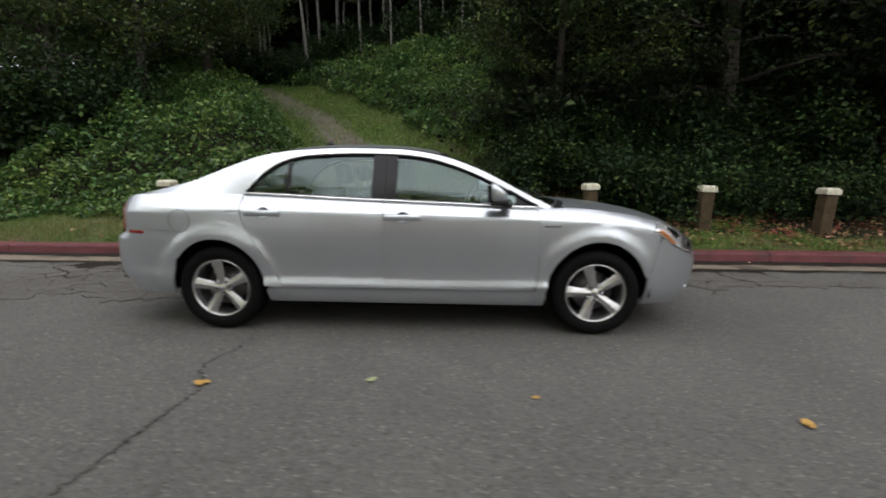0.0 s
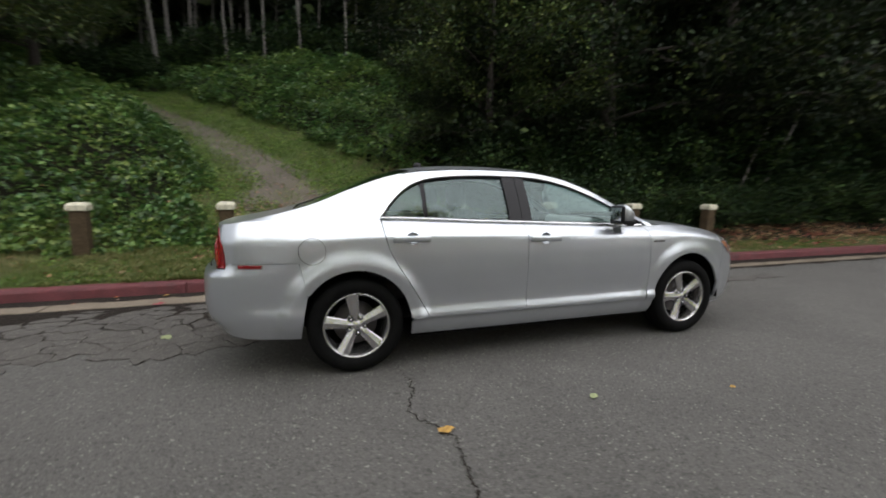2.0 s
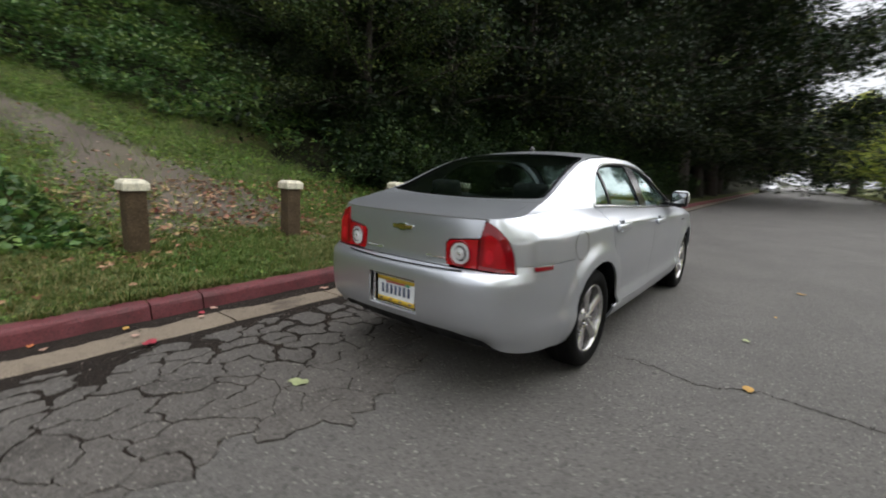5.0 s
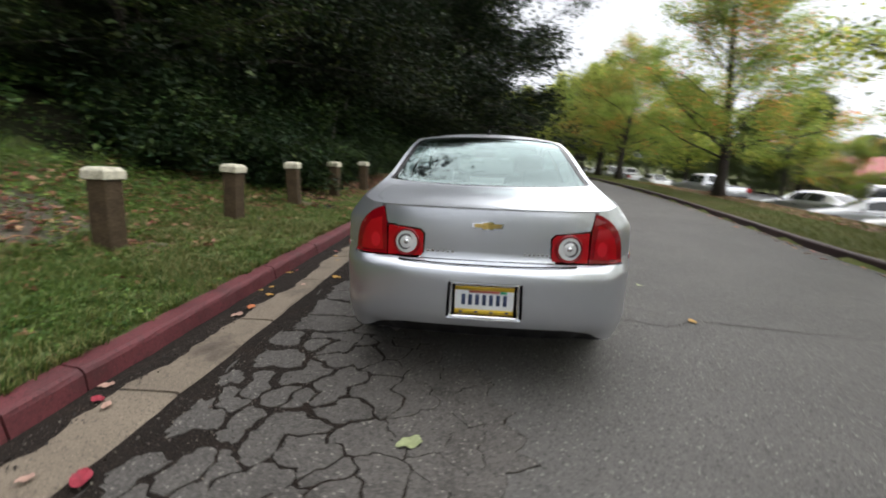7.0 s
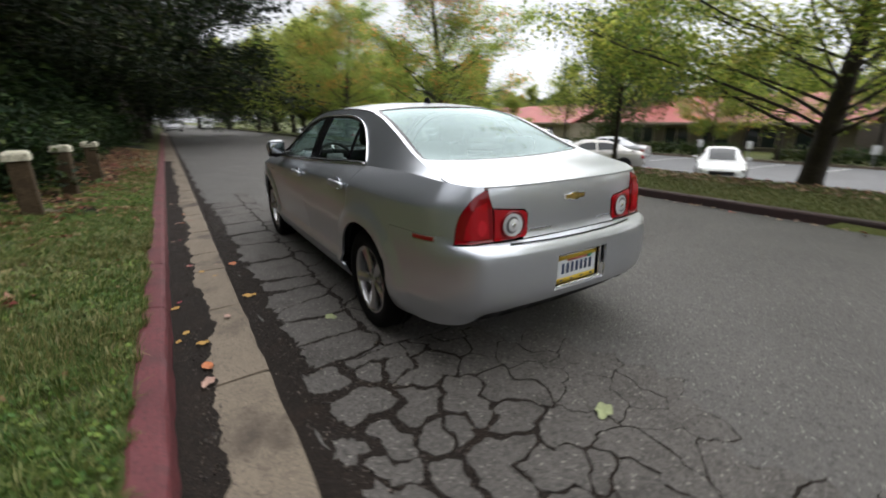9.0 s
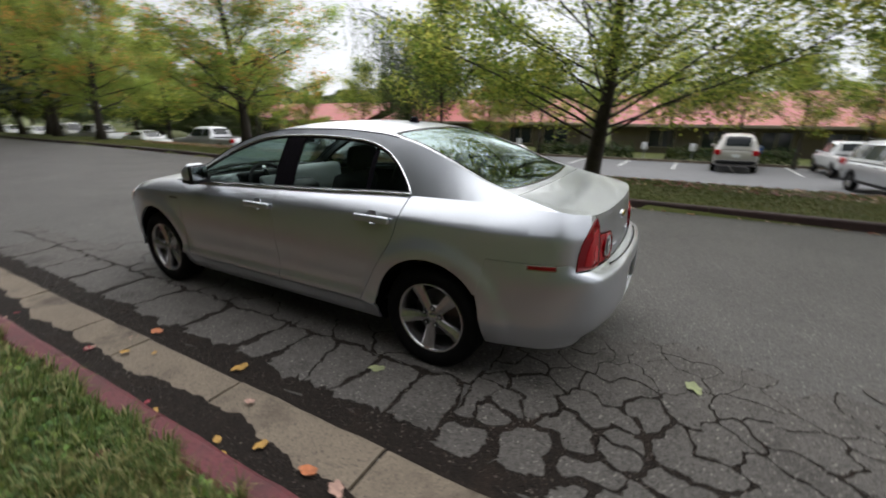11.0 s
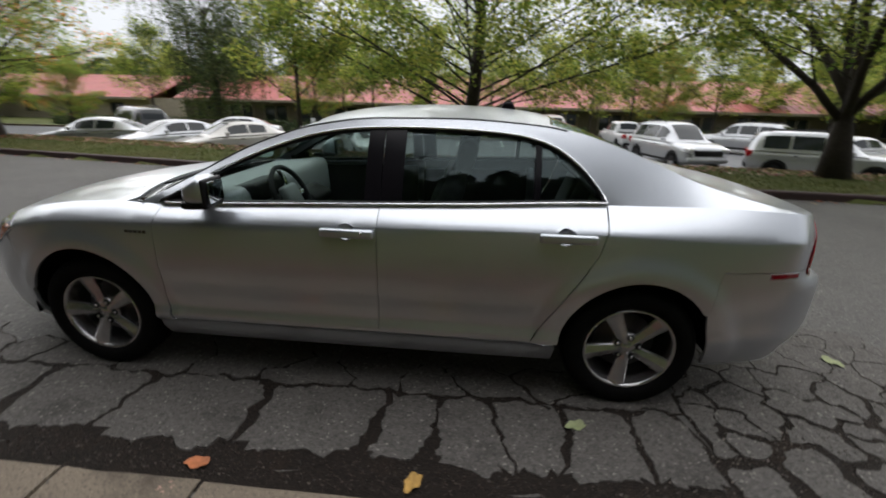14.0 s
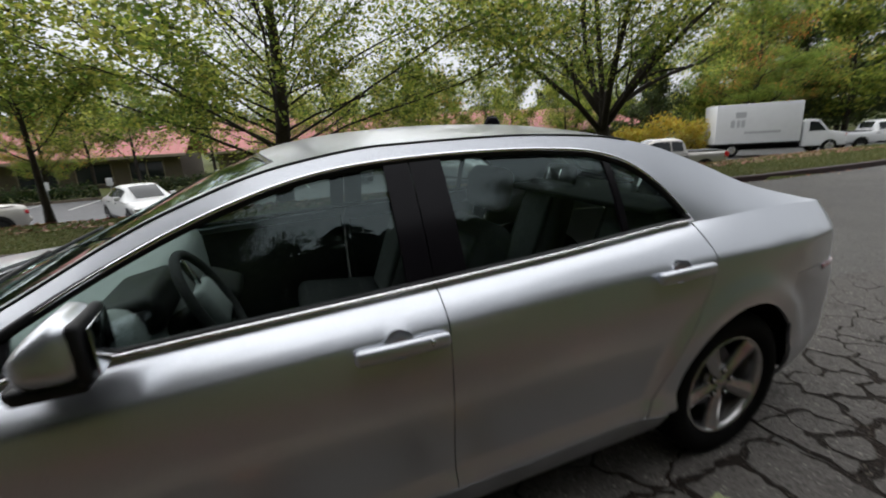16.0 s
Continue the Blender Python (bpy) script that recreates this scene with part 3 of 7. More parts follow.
for a, b in zip(joints, joints[1:]):
    tilt = rng.uniform(-0.006, 0.006)
    prof = [(1.545 + rng.uniform(-0.012, 0.012), -0.10), (1.548, -0.034 + tilt), (1.565, -0.026 + tilt), (1.66, -0.030), (1.80, -0.039), (1.966 + rng.uniform(-0.01, 0.012), -0.049), (1.97, -0.10)]
    piece("gutter_slab", *long_block(a + 0.010, b - 0.010, prof), M_CONCRETE, gutter, shaded=False)

# far side kerb
far = tagged(new("far_kerb"), "dark weathered red kerb of the verge", "kerb", kind="structure")
xk = -60.0
while xk < 110:
    xe = xk + 3.0
    v, f = [], []
    prof = [(0.0, -0.08), (0.0, 0.11), (-0.012, 0.128), (-0.03, 0.134), (-0.15, 0.134), (-0.155, -0.08)]
    for x in np.linspace(xk + 0.006, xe - 0.006, 5):
        v += [(x, float(FAR_KERB(x)) + a, b) for a, b in prof]
    for i in range(4):
        for k in range(6):
            a, b = i * 6 + k, i * 6 + (k + 1) % 6
            f.append((a, a + 6, b + 6, b))
    f += [tuple(range(6)), tuple(24 + k for k in range(6))[::-1]]
    piece("kerb_stone", v, f, M_KERBDARK, far, shaded=False)
    xk = xe

# the long crack that runs out from under the car, and finer ones
def crack(points, width, seed):
    r = np.random.default_rng(seed)
    p = through_points(points, int(8 + 26 * len(points)))
    p[1:-1] += r.normal(0, 0.012, p[1:-1].shape)
    v, f = [], []
    for i, q in enumerate(p):
        d = p[min(i + 1, len(p) - 1)] - p[max(i - 1, 0)]
        nrm = np.array([-d[1], d[0]]) / (np.linalg.norm(d) + 1e-9)
        w = width * r.uniform(0.35, 1.2) * min(1, 6 * min(i + 0.3, len(p) - 0.7 - i) / len(p))
        for s in (-1, 1):
            e = q + nrm * s * w
            v.append((e[0], e[1], float(road_z(e[0], e[1])) + 0.0022))
    f = [(2 * i, 2 * i + 1, 2 * i + 3, 2 * i + 2) for i in range(len(p) - 1)]
    return v, f
for i, (pts, w) in enumerate([([(-1.15, -0.78), (-1.13, -1.15), (-1.21, -1.5), (-1.07, -1.76), (-1.11, -2.2), (-1.15, -2.6), (-1.17, -3.1)], 0.0045),
                              ([(3.2, 0.6), (3.9, 0.9), (4.5, 0.75), (5.3, 1.1)], 0.006), ([(2.9, 0.2), (3.3, 0.7), (3.5, 1.2)], 0.006),
                              ([(-2.9, 1.0), (-3.6, 1.25), (-4.6, 1.1), (-5.8, 1.3)], 0.008), ([(-3.0, 0.3), (-3.8, 0.55), (-4.6, 0.4)], 0.006)]):
    tagged(piece("road_crack", *crack(pts, w, i), M_DIRT, road, shaded=False))

# broken asphalt between the gutter and the car: single slabs with dirt between them
def cells(seeds, bounds):
    """Voronoi cells of the seeds, clipped to the bounds: lists of corners, each with the seed across the side that starts there (-1: none)."""
    out = []
    x0, x1, y0, y1 = bounds
    for i, s in enumerate(seeds):
        poly = [(np.array(q, float), -1) for q in ((x0, y0), (x1, y0), (x1, y1), (x0, y1))]
        near = np.argsort(((seeds - s) ** 2).sum(1))[1:28]
        for j in near:
            m, nrm = (seeds[j] + s) / 2, seeds[j] - s
            nxt = []
            for (a, side), (b, _) in zip(poly, poly[1:] + poly[:1]):
                da, db = (a - m) @ nrm, (b - m) @ nrm
                if da <= 0:
                    nxt.append((a, side))
                if da * db < 0:
                    nxt.append((a + (b - a) * da / (da - db), int(j) if da <= 0 else side))
            poly = nxt
            if len(poly) < 3:
                break
        out.append(poly)
    return out

slabs, x = [], -1.75                # large slabs along the gutter, between ragged cross cracks
for ln in (0.30, 0.36, 0.28, 0.33, 0.29, 0.62, 0.70, 0.55, 0.66, 0.60, 0.72, 0.58):
    lean = rng.uniform(-0.07, 0.07)
    slabs.append((x, ln, lean))
    x += ln
clumps = []                          # each piece: its cells as lists of (corner, whether the side is a crack)
for (x0, ln, lean), nxt in zip(slabs, slabs[1:] + [(x, 0, 0.0)]):
    clumps.append([[(np.array(q), True) for q in ((x0 - lean, 0.90), (x0 + ln - nxt[2], 0.90), (x0 + ln + nxt[2], 1.46), (x0 + lean, 1.46))]])
def sow(count, x0, x1, y0, y1, gap):
    """Seeds at random, none nearer than gap to another."""
    got, tries = [], 0
    while len(got) < count and tries < 6000:
        tries += 1
        q = (rng.uniform(x0, x1), rng.uniform(y0, y1))
        if all((q[0] - p[0]) ** 2 + (q[1] - p[1]) ** 2 > (gap * (0.7 + 0.8 * rng.random())) ** 2 for p in got):
            got.append(q)
    return np.array(got)
def gather(seeds, hearts, bounds):
    """Cells joined into larger pieces, each round the nearest of the hearts."""
    own = [int(np.argmin((((s - hearts) * (0.8, 1.25)) ** 2).sum(1) * pull)) for s in seeds for pull in [1 + 0.5 * rng.random(len(hearts))]]
    sets = {}
    for i, poly in enumerate(cells(seeds, bounds)):
        if len(poly) > 2:
            sets.setdefault(own[i], []).append([(q, side < 0 or own[side] != own[i]) for q, side in poly])
    return list(sets.values())
clumps += gather(sow(90, -1.75, 5.1, 0.35, 0.90, 0.15), sow(30, -1.75, 5.1, 0.35, 0.90, 0.22), (-1.75, 5.1, 0.30, 0.90))
clumps += gather(sow(330, -4.7, -1.75, -0.75, 1.46, 0.085), sow(120, -4.7, -1.75, -0.75, 1.46, 0.13), (-4.75, -1.75, -0.9, 1.46))
EDGE_Y = lambda x: 0.62 - 0.75 * smooth(-1.4, -2.3, x) + 0.12 * wave(x, 0 * x, 3.0)
beds = []
def wiggle(q):
    """Shifts a corner so that neighbouring pieces share one ragged crack."""
    x, y = q
    return np.array([x + 0.030 * wave(x, y, 8.0, 1.0) + 0.017 * wave(x, y, 27.0, 2.0) + 0.007 * wave(x, y, 70.0, 3.0), y + 0.030 * wave(x, y, 8.0, 5.0) + 0.017 * wave(x, y, 27.0, 7.0) + 0.007 * wave(x, y, 70.0, 8.0)])


for clump in clumps:
    c = np.mean([q for poly in clump for q, _ in poly], 0)
    if c[1] < EDGE_Y(c[0]):
        continue
    for poly in clump:
        rim = resample([q for q, _ in poly], 0.06)
        beds.append(([(*wiggle(q), float(road_z(q[0], q[1])) + 0.003) for q in rim], [tuple(range(len(rim)))]))
    big = c[1] > 0.95 and c[0] > -1.7
    patch = float(np.exp(-((c[0] + 2.15) / 0.55) ** 2 - ((c[1] - 1.05) / 0.34) ** 2))     # broken out behind the wheel
    washed = c[0] < -1.7 and c[1] > 1.20 + 0.10 * wave(c[0], c[1], 3.0)                    # silt along the gutter
    if not big and (rng.random() < 0.12 * patch or (washed and rng.random() < 0.42)):
        continue
    half = 0.010 if big else (0.0030 if c[1] > 0.35 else 0.0016) * rng.choice([0.4, 0.8, 1.2, 2.2])
    h = rng.uniform(0.006, 0.009)
    tx, ty = rng.uniform(-0.008, 0.008, 2)
    bodies = []
    for poly in clump:
        outline, n = [], len(poly)
        for i in range(n):                 # ragged cracked sides and blunted corners
            (a, split), (b, _) = poly[i], poly[(i + 1) % n]
            before = poly[i - 1][1]
            long = np.linalg.norm(b - a)
            k = max(2, int(long / 0.030))
            for t in np.linspace(0, 1, k, endpoint=False):
                q = a + (b - a) * t
                q2 = wiggle(q)
                if not (split or (t == 0 and before)):
                    outline.append((q2, False))
                    continue
                blunt = (0.034 if big else 0.004 + 0.010 * float(smooth(0.4, 0.9, q[1]))) * max(0.0, 1 - min(t, 1 - t) * long / (0.13 if big else 0.05)) ** 1.5 * (1.0 if split and before or t > 0 else 0.3)
                dirn = c - q2
                lng = np.linalg.norm(dirn) + 1e-9
                near_g = max(0.0, (q[1] - 0.70) / 0.70) ** 2 * (0.040 if q[0] > -1.6 else 0.022)
                wide = 0.0 if big else 0.012 * float(smooth(0.15, 0.95, q[1])) * max(0.0, 0.10 + 1.2 * wave(q[0], q[1], 3.4, 4.0)) + 0.012 * patch
                cut = wide + (half + near_g * max(0.0, 0.6 + 0.9 * wave(q[0], q[1], 3.0, 1.0))) * (1.0 + 1.0 * wave(q[0], q[1], 4.0, 3.0)) + blunt + (0.080 + 0.06 * wave(q[0], q[1], 5.0) + 0.09 * float(smooth(-1.2, -2.2, q[0])) if q[1] > 1.38 else 0.0)
                outline.append((q2 + dirn / lng * min(max(cut, 0.0015), lng * 0.40) + (rng.normal(0, (0.0045 if q[0] < -1.6 else 0.0035) if q[1] > 0.7 else 0.0012, 2) if t > 0 else 0), True))
        vv = [(q[0], q[1], float(road_z(q[0], q[1])) + 0.001) for q, _ in outline]
        for q, split in outline:
            u = q + (c - q) * (0.012 if split else 0.0)
            vv.append((u[0], u[1], float(road_z(q[0], q[1])) + h + tx * (q[0] - c[0]) + ty * (q[1] - c[1])))
        m = len(outline)
        bodies.append((vv, [(i, (i + 1) % m, m + (i + 1) % m, m + i) for i in range(m) if outline[i][1] or outline[(i + 1) % m][1]] + [tuple(m + i for i in range(m))]))
    piece("asphalt_piece", *join(*bodies), M_SLAB, road, shaded=False)

bv, bf = join(*beds)
key, lut, bw = {}, [], []
for q in bv:                          # weld the shared corners
    k = (round(q[0], 4), round(q[1], 4))
    if k not in key:
        key[k] = len(bw)
        bw.append(q)
    lut.append(key[k])
bf = [tuple(dict.fromkeys(lut[i] for i in t)) for t in bf]
tagged(piece("dirt_bed", bw, [t for t in bf if len(t) > 2], M_DIRT, None, "dark dirt filling broken asphalt", shaded=False), category="dirt", kind="stuff")

# ---------------------------------------------------------------- bollards on the grass
def bollard():
    b = thing("bollard", pose(0, 0, 0), "square brown timber bollard with a cream painted cap", "bollard", "bollards along the grass")
    part("post", block(0.185, 0.185, 0.70, 0.012), M_WOODPOST, b, shaded=False, at=pose(0, 0, -0.06))
    bm = bmesh.new()
    bmesh.ops.create_cube(bm, size=1.0)
    for q in bm.verts:
        q.co = (q.co.x * 0.230, q.co.y * 0.230, 0.63 + (q.co.z + 0.5) * 0.105)
    bmesh.ops.bevel(bm, geom=[e for e in bm.edges if min(v_.co.z for v_ in e.verts) > 0.7], offset=0.03, segments=1, affect="EDGES")
    bmesh.ops.bevel(bm, geom=[e for e in bm.edges], offset=0.006, segments=1, affect="EDGES")
    part("cap", bm, M_POSTCAP, b, "cream painted cap", shaded=False)
    return b
BOLL = [(-4.55, 3.25), (-2.79, 3.29), (-1.08, 3.29), (0.78, 3.24), (2.61, 3.23), (4.42, 3.14), (6.24, 3.02)]
b0 = bollard()
for i, (bx, by) in enumerate(BOLL):
    m = pose(bx, by, float(ground_z(np.array(bx), np.array(by))), rng.uniform(-1.5, 1.5), rng.uniform(-1.5, 1.5), rng.uniform(-6, 6))
    if i == 0:
        b0.matrix_basis = m
    else:
        copy_thing(b0, m)
for bx, by, w in ((1.16, 3.20, 0.42), (-0.82, 3.22, 0.34), (2.95, 3.20, 0.3)):
    tagged(part("paving_stone", block(w, 0.30, 0.05, 0.012), M_CONCRETE, None, "flat grey stone in the grass beside a bollard", at=pose(bx, by, float(ground_z(np.array(bx), np.array(by))) - 0.03, 6, 0, rng.uniform(-20, 20))), category="stone", group="stones by the bollards")


# ---------------------------------------------------------------- leaves and grass
def leaf_cloud(centres, size, r, up=0.25, flat=0.5, jitter=0.4):
    """Folded four-point leaves at the centres: vertices and faces, by numpy."""
    n = len(centres)
    nrm = r.normal(0, 1, (n, 3))
    nrm[:, 2] = np.abs(nrm[:, 2]) * (1 + 2 * flat) + up
    nrm /= np.linalg.norm(nrm, axis=1)[:, None]
    a = r.normal(0, 1, (n, 3))
    a -= (a * nrm).sum(1)[:, None] * nrm
    a /= np.linalg.norm(a, axis=1)[:, None]
    b = np.cross(nrm, a)
    s = (size * r.uniform(1 - jitter, 1 + jitter, n))[:, None]
    v = np.stack([centres - a * s * 0.55, centres + b * s * 0.36 + nrm * s * 0.12, centres + a * s * 0.6 - nrm * s * 0.1, centres - b * s * 0.36 + nrm * s * 0.12], 1).reshape(-1, 3)
    o = np.arange(n)[:, None] * 4
    f = np.concatenate([o + (0, 1, 2), o + (0, 2, 3)], 0)
    return v, f


def quick(name, v, f, mat, parent=None, label="", smooth_=False):
    """A triangle mesh straight from arrays."""
    me = bpy.data.meshes.new(name)
    v = np.ascontiguousarray(v, np.float32)
    f = np.ascontiguousarray(f, np.int32)
    me.vertices.add(len(v))
    me.vertices.foreach_set("co", v.ravel())
    me.loops.add(f.size)
    me.loops.foreach_set("vertex_index", f.ravel())
    me.polygons.add(len(f))
    me.polygons.foreach_set("loop_start", np.arange(0, f.size, 3, dtype=np.int32))
    me.polygons.foreach_set("loop_total", np.full(len(f), 3, np.int32))
    me.materials.append(mat)
    me.update(calc_edges=True)
    me.validate()
    ob = new(name, me)
    ob.parent = parent
    return tagged(ob, label)


def blades(px, py, pz, h, w, r, lean=0.5):
    n = len(px)
    az = r.uniform(0, 2 * math.pi, n)
    dx, dy = np.cos(az), np.sin(az)
    ln = r.uniform(0.1, lean, n) * h
    la = r.uniform(0, 2 * math.pi, n)
    base = np.stack([px, py, pz], 1)
    side = np.stack([dx * w / 2, dy * w / 2, 0 * px], 1)
    tip = base + np.stack([np.cos(la) * ln, np.sin(la) * ln, h], 1)
    v = np.stack([base - side, base + side, tip], 1).reshape(-1, 3)
    return v, np.arange(3 * n).reshape(-1, 3)


def tufts(cx, cy, cz, each, h, w, r):
    """Tufts of bent blades that lean outwards from their middle."""
    n = len(cx) * each
    az = r.uniform(0, 2 * math.pi, n)
    out = np.stack([np.cos(az), np.sin(az), 0 * az], 1)
    side = np.stack([-out[:, 1], out[:, 0], 0 * az], 1) * (w * r.uniform(0.6, 1.3, n) / 2)[:, None]
    ht = np.repeat(h, each) * r.uniform(0.5, 1.15, n)
    base = np.repeat(np.stack([cx, cy, cz], 1), each, 0) + out * (r.uniform(0, 0.03, n))[:, None]
    lean = (r.uniform(0.15, 0.9, n) * ht)[:, None]
    mid = base + out * lean * 0.45 + np.stack([0 * az, 0 * az, ht * 0.75], 1)
    tip = base + out * lean * 1.25 + np.stack([0 * az, 0 * az, ht * r.uniform(0.55, 1.05, n)], 1)
    v = np.stack([base - side, base + side, mid - side * 0.8, mid + side * 0.8, tip], 1).reshape(-1, 3)
    o = np.arange(n)[:, None] * 5
    return v, np.concatenate([o + (0, 1, 3), o + (0, 3, 2), o + (2, 3, 4)], 0)


def scatter(n, x0, x1, y0, y1, r):
    return r.uniform(x0, x1, n), r.uniform(y0, y1, n)

# lawn by the kerb
r = np.random.default_rng(11)
px, py = scatter(150000, -7.5, 9.5, 2.15, 4.5, r)
qx, qy = scatter(40000, -4.0, 1.6, 2.14, 3.6, r)
px, py = np.concatenate([px, qx]), np.concatenate([py, qy])
keep = (wave(px, py, 2.2, 1.0) + 0.6 * wave(px, py, 6.0, 0.3) + r.uniform(-0.7, 0.7, len(px)) > -0.35) & (r.uniform(0, 1, len(px)) < 1.15 - 0.35 * np.maximum(0, py - 2.8))
px, py = px[keep], py[keep]
keep = (py < 4.5 - 1.75 * smooth(1.0, 3.0, px) + 0.3 * wave(px, py, 1.6)) & ((np.abs(px - PATH_X(py)) > 1.2 + 0.3 * wave(px, py, 2.0)) | (py < 3.35) | (r.uniform(0, 1, len(px)) < 0.25))
px, py = px[keep], py[keep]
hh = r.uniform(0.025, 0.085, len(px)) * (1 + 0.45 * wave(px, py, 1.5, 4) + 0.6 * wave(px, py, 5.5, 2))
v, f = blades(px, py, ground_z(px, py) - 0.004, hh, 0.006, r, 0.9)
tagged(quick("lawn_grass", v, f, L_GRASS, None, "short uneven green lawn grass beside the kerb"), category="grass", kind="stuff")
px, py = scatter(5200, -4.6, 2.4, 2.13, 3.7, r)
keep = wave(px, py, 2.6, 3.0) + 0.6 * wave(px, py, 7.0, 1.3) + r.uniform(-0.6, 0.6, len(px)) > -0.15
px, py = px[keep], py[keep]
v, f = tufts(px, py, ground_z(px, py) - 0.004, 22, r.uniform(0.05, 0.105, len(px)), 0.0075, r)
tagged(quick("grass_tufts", v, f, L_GRASS, None, "ragged tufts of bright green grass along the kerb"), category="grass", kind="stuff")
px, py = scatter(60000, -5.0, 6.0, 2.16, 4.2, r)
keep = wave(px, py, 3.1, 2.0) + 0.5 * wave(px, py, 9.0, 1.0) + r.uniform(-0.5, 0.5, len(px)) > 0.05
px, py = px[keep], py[keep]
v, f = leaf_cloud(np.stack([px, py, ground_z(px, py) + r.uniform(0.01, 0.055, len(px))], 1), 0.026, r, up=0.8, flat=0.6)
tagged(quick("lawn_weeds", v, f, L_WEED, None, "small clover and weeds in the lawn"), category="weeds", kind="stuff")
px = r.uniform(-5, 6, 5200)
qx, qy = r.normal(-2.3, 0.65, 2600), r.normal(1.05, 0.28, 2600)
py = np.where(r.uniform(0, 1, len(px)) < 0.5, r.uniform(1.80, 1.985, len(px)), 1.40 + np.abs(r.normal(0, 0.12, len(px))) * np.where(px < -1.4, -2.2, -0.7) + 0.12)
px, py = np.concatenate([px, qx[qy < 1.45]]), np.concatenate([py, qy[qy < 1.45]])
pz = np.where(py > 1.6, -0.035, road_z(px, py) + 0.005)
v, f = leaf_cloud(np.stack([px, py, pz], 1), 0.011, r, up=0.6, flat=0.2, jitter=0.6)
tagged(quick("gutter_grit", v, f, C_GRIT, None, "pale grit and leaf crumbs in the gutter dirt"), category="grit", kind="stuff")
# grass along the path and at the foot of the bank
px, py = scatter(150000, -13, 6, 3.8, 20, r)
d = np.abs(px - PATH_X(py))
keep = ((d > 0.55 + 0.45 * smooth(7.0, 5.0, py) + 0.3 * wave(px, py, 2.0)) & (d < np.where(px > PATH_X(py), 3.4, 2.1) + 0.5 * wave(px, py, 1.2))) | ((py < 4.9) & (d > 1.3))
keep |= (r.uniform(0, 1, len(px)) < np.where(py > 8.5, 0.42, 0.16)) & (d < 1.2)
keep &= r.uniform(0, 1, len(px)) < 0.85
px, py = px[keep], py[keep]
v, f = blades(px, py, ground_z(px, py) - 0.004, r.uniform(0.04, 0.16, len(px)), 0.013, r, 0.9)
tagged(quick("path_grass", v, f, L_WEED, None, "rough grass along the dirt path"), category="grass", kind="stuff")
px, py = scatter(110000, -12, 3, 4.0, 19, r)
d = np.abs(px - PATH_X(py))
keep = (d > 0.50 + 0.4 * wave(px, py, 2.3, 1.0)) & (d < np.where(px > PATH_X(py), 3.5, 2.3)) & (wave(px, py, 1.9, 2.5) + r.uniform(-0.8, 0.8, len(px)) > -0.1)
px, py = px[keep], py[keep]
v, f = leaf_cloud(np.stack([px, py, ground_z(px, py) + r.uniform(0.02, 0.16, len(px))], 1), 0.048, r, up=0.8, flat=0.6)
tagged(quick("path_weeds", v, f, L_WEED, None, "low leafy weeds beside the dirt path"), category="weeds", kind="stuff")
px, py = scatter(2600, -9, 1, 3.7, 16, r)
keep = (np.abs(px - PATH_X(py)) < 1.3) & (r.uniform(0, 1, len(px)) < np.where(py < 7.5, 1.0, 0.25))
px, py = px[keep], py[keep]
v, f = leaf_cloud(np.stack([px, py, ground_z(px, py) + 0.012], 1), 0.06, r, up=2.0, flat=1.2)
tagged(quick("path_litter", v, f, C_PALELEAF, None, "pale stones and dry leaves on the dirt path"), category="fallen leaves", kind="stuff")
px, py = scatter(2600, 1.6, 18, 2.2, 4.4, r)
v, f = leaf_cloud(np.stack([px, py, ground_z(px, py) + 0.03], 1), 0.07, r, up=2.0, flat=1.2)
tagged(quick("kerbside_litter", v, f, L_FALLEN, None, "brown fallen leaves on the shaded kerbside strip"), category="fallen leaves", kind="stuff")
# verge across the road
px, py = scatter(150000, -24, 30, 0, 4.3, r)
py = FAR_KERB(px) - 0.16 - py
v, f = blades(px, py, ground_z(px, py) - 0.004, r.uniform(0.02, 0.055, len(px)), 0.018, r, 1.2)
tagged(quick("verge_grass", v, f, L_VERGE, None, "mown grass on the verge across the road"), category="grass", kind="stuff")
px, dy = scatter(5200, -22, 26, 2.4, 5.2, r)
py = FAR_KERB(px) - dy
v, f = leaf_cloud(np.stack([px, py, ground_z(px, py) + 0.03], 1), 0.10, r, up=2.0, flat=2.0)
tagged(quick("verge_litter", v, f, L_FALLEN, None, "brown fallen leaves at the back of the verge"), category="fallen leaves", kind="stuff")
px = r.uniform(-14, 20, 240)
py = FAR_KERB(px) + 0.05 + np.abs(r.normal(0, 0.16, len(px)))
v, f = leaf_cloud(np.stack([px, py, road_z(px, py) + 0.012], 1), 0.075, r, up=2.0, flat=2.0)
tagged(quick("gutter_leaves", v, f, C_PALELEAF, None, "pale dry leaves along the foot of the far kerb"), category="fallen leaves", kind="stuff")
# ivy and brambles on the banks
px, py = scatter(620000, -16, 30, 3.1, 24, r)
keep0 = r.uniform(0, 1, len(px)) < np.where(px < 9, 1.0, np.where(py < 9, 0.8, 0.15))
px, py = px[keep0], py[keep0]
d = px - PATH_X(py)
edge = 1.75 + 0.55 * wave(px, py, 1.1) + 0.25 * wave(px, py, 3.3, 2)
keep = ((d < -edge * 0.85) & (py > 3.35 + 0.3 * wave(px, py, 1.7))) | ((d > edge * 0.95 + 1.1) & (py > 4.7 + 0.4 * wave(px, py, 1.7)))
keep |= (py > 19.2 + 0.8 * wave(px, py, 1.2)) & (np.abs(d) < 3.5)
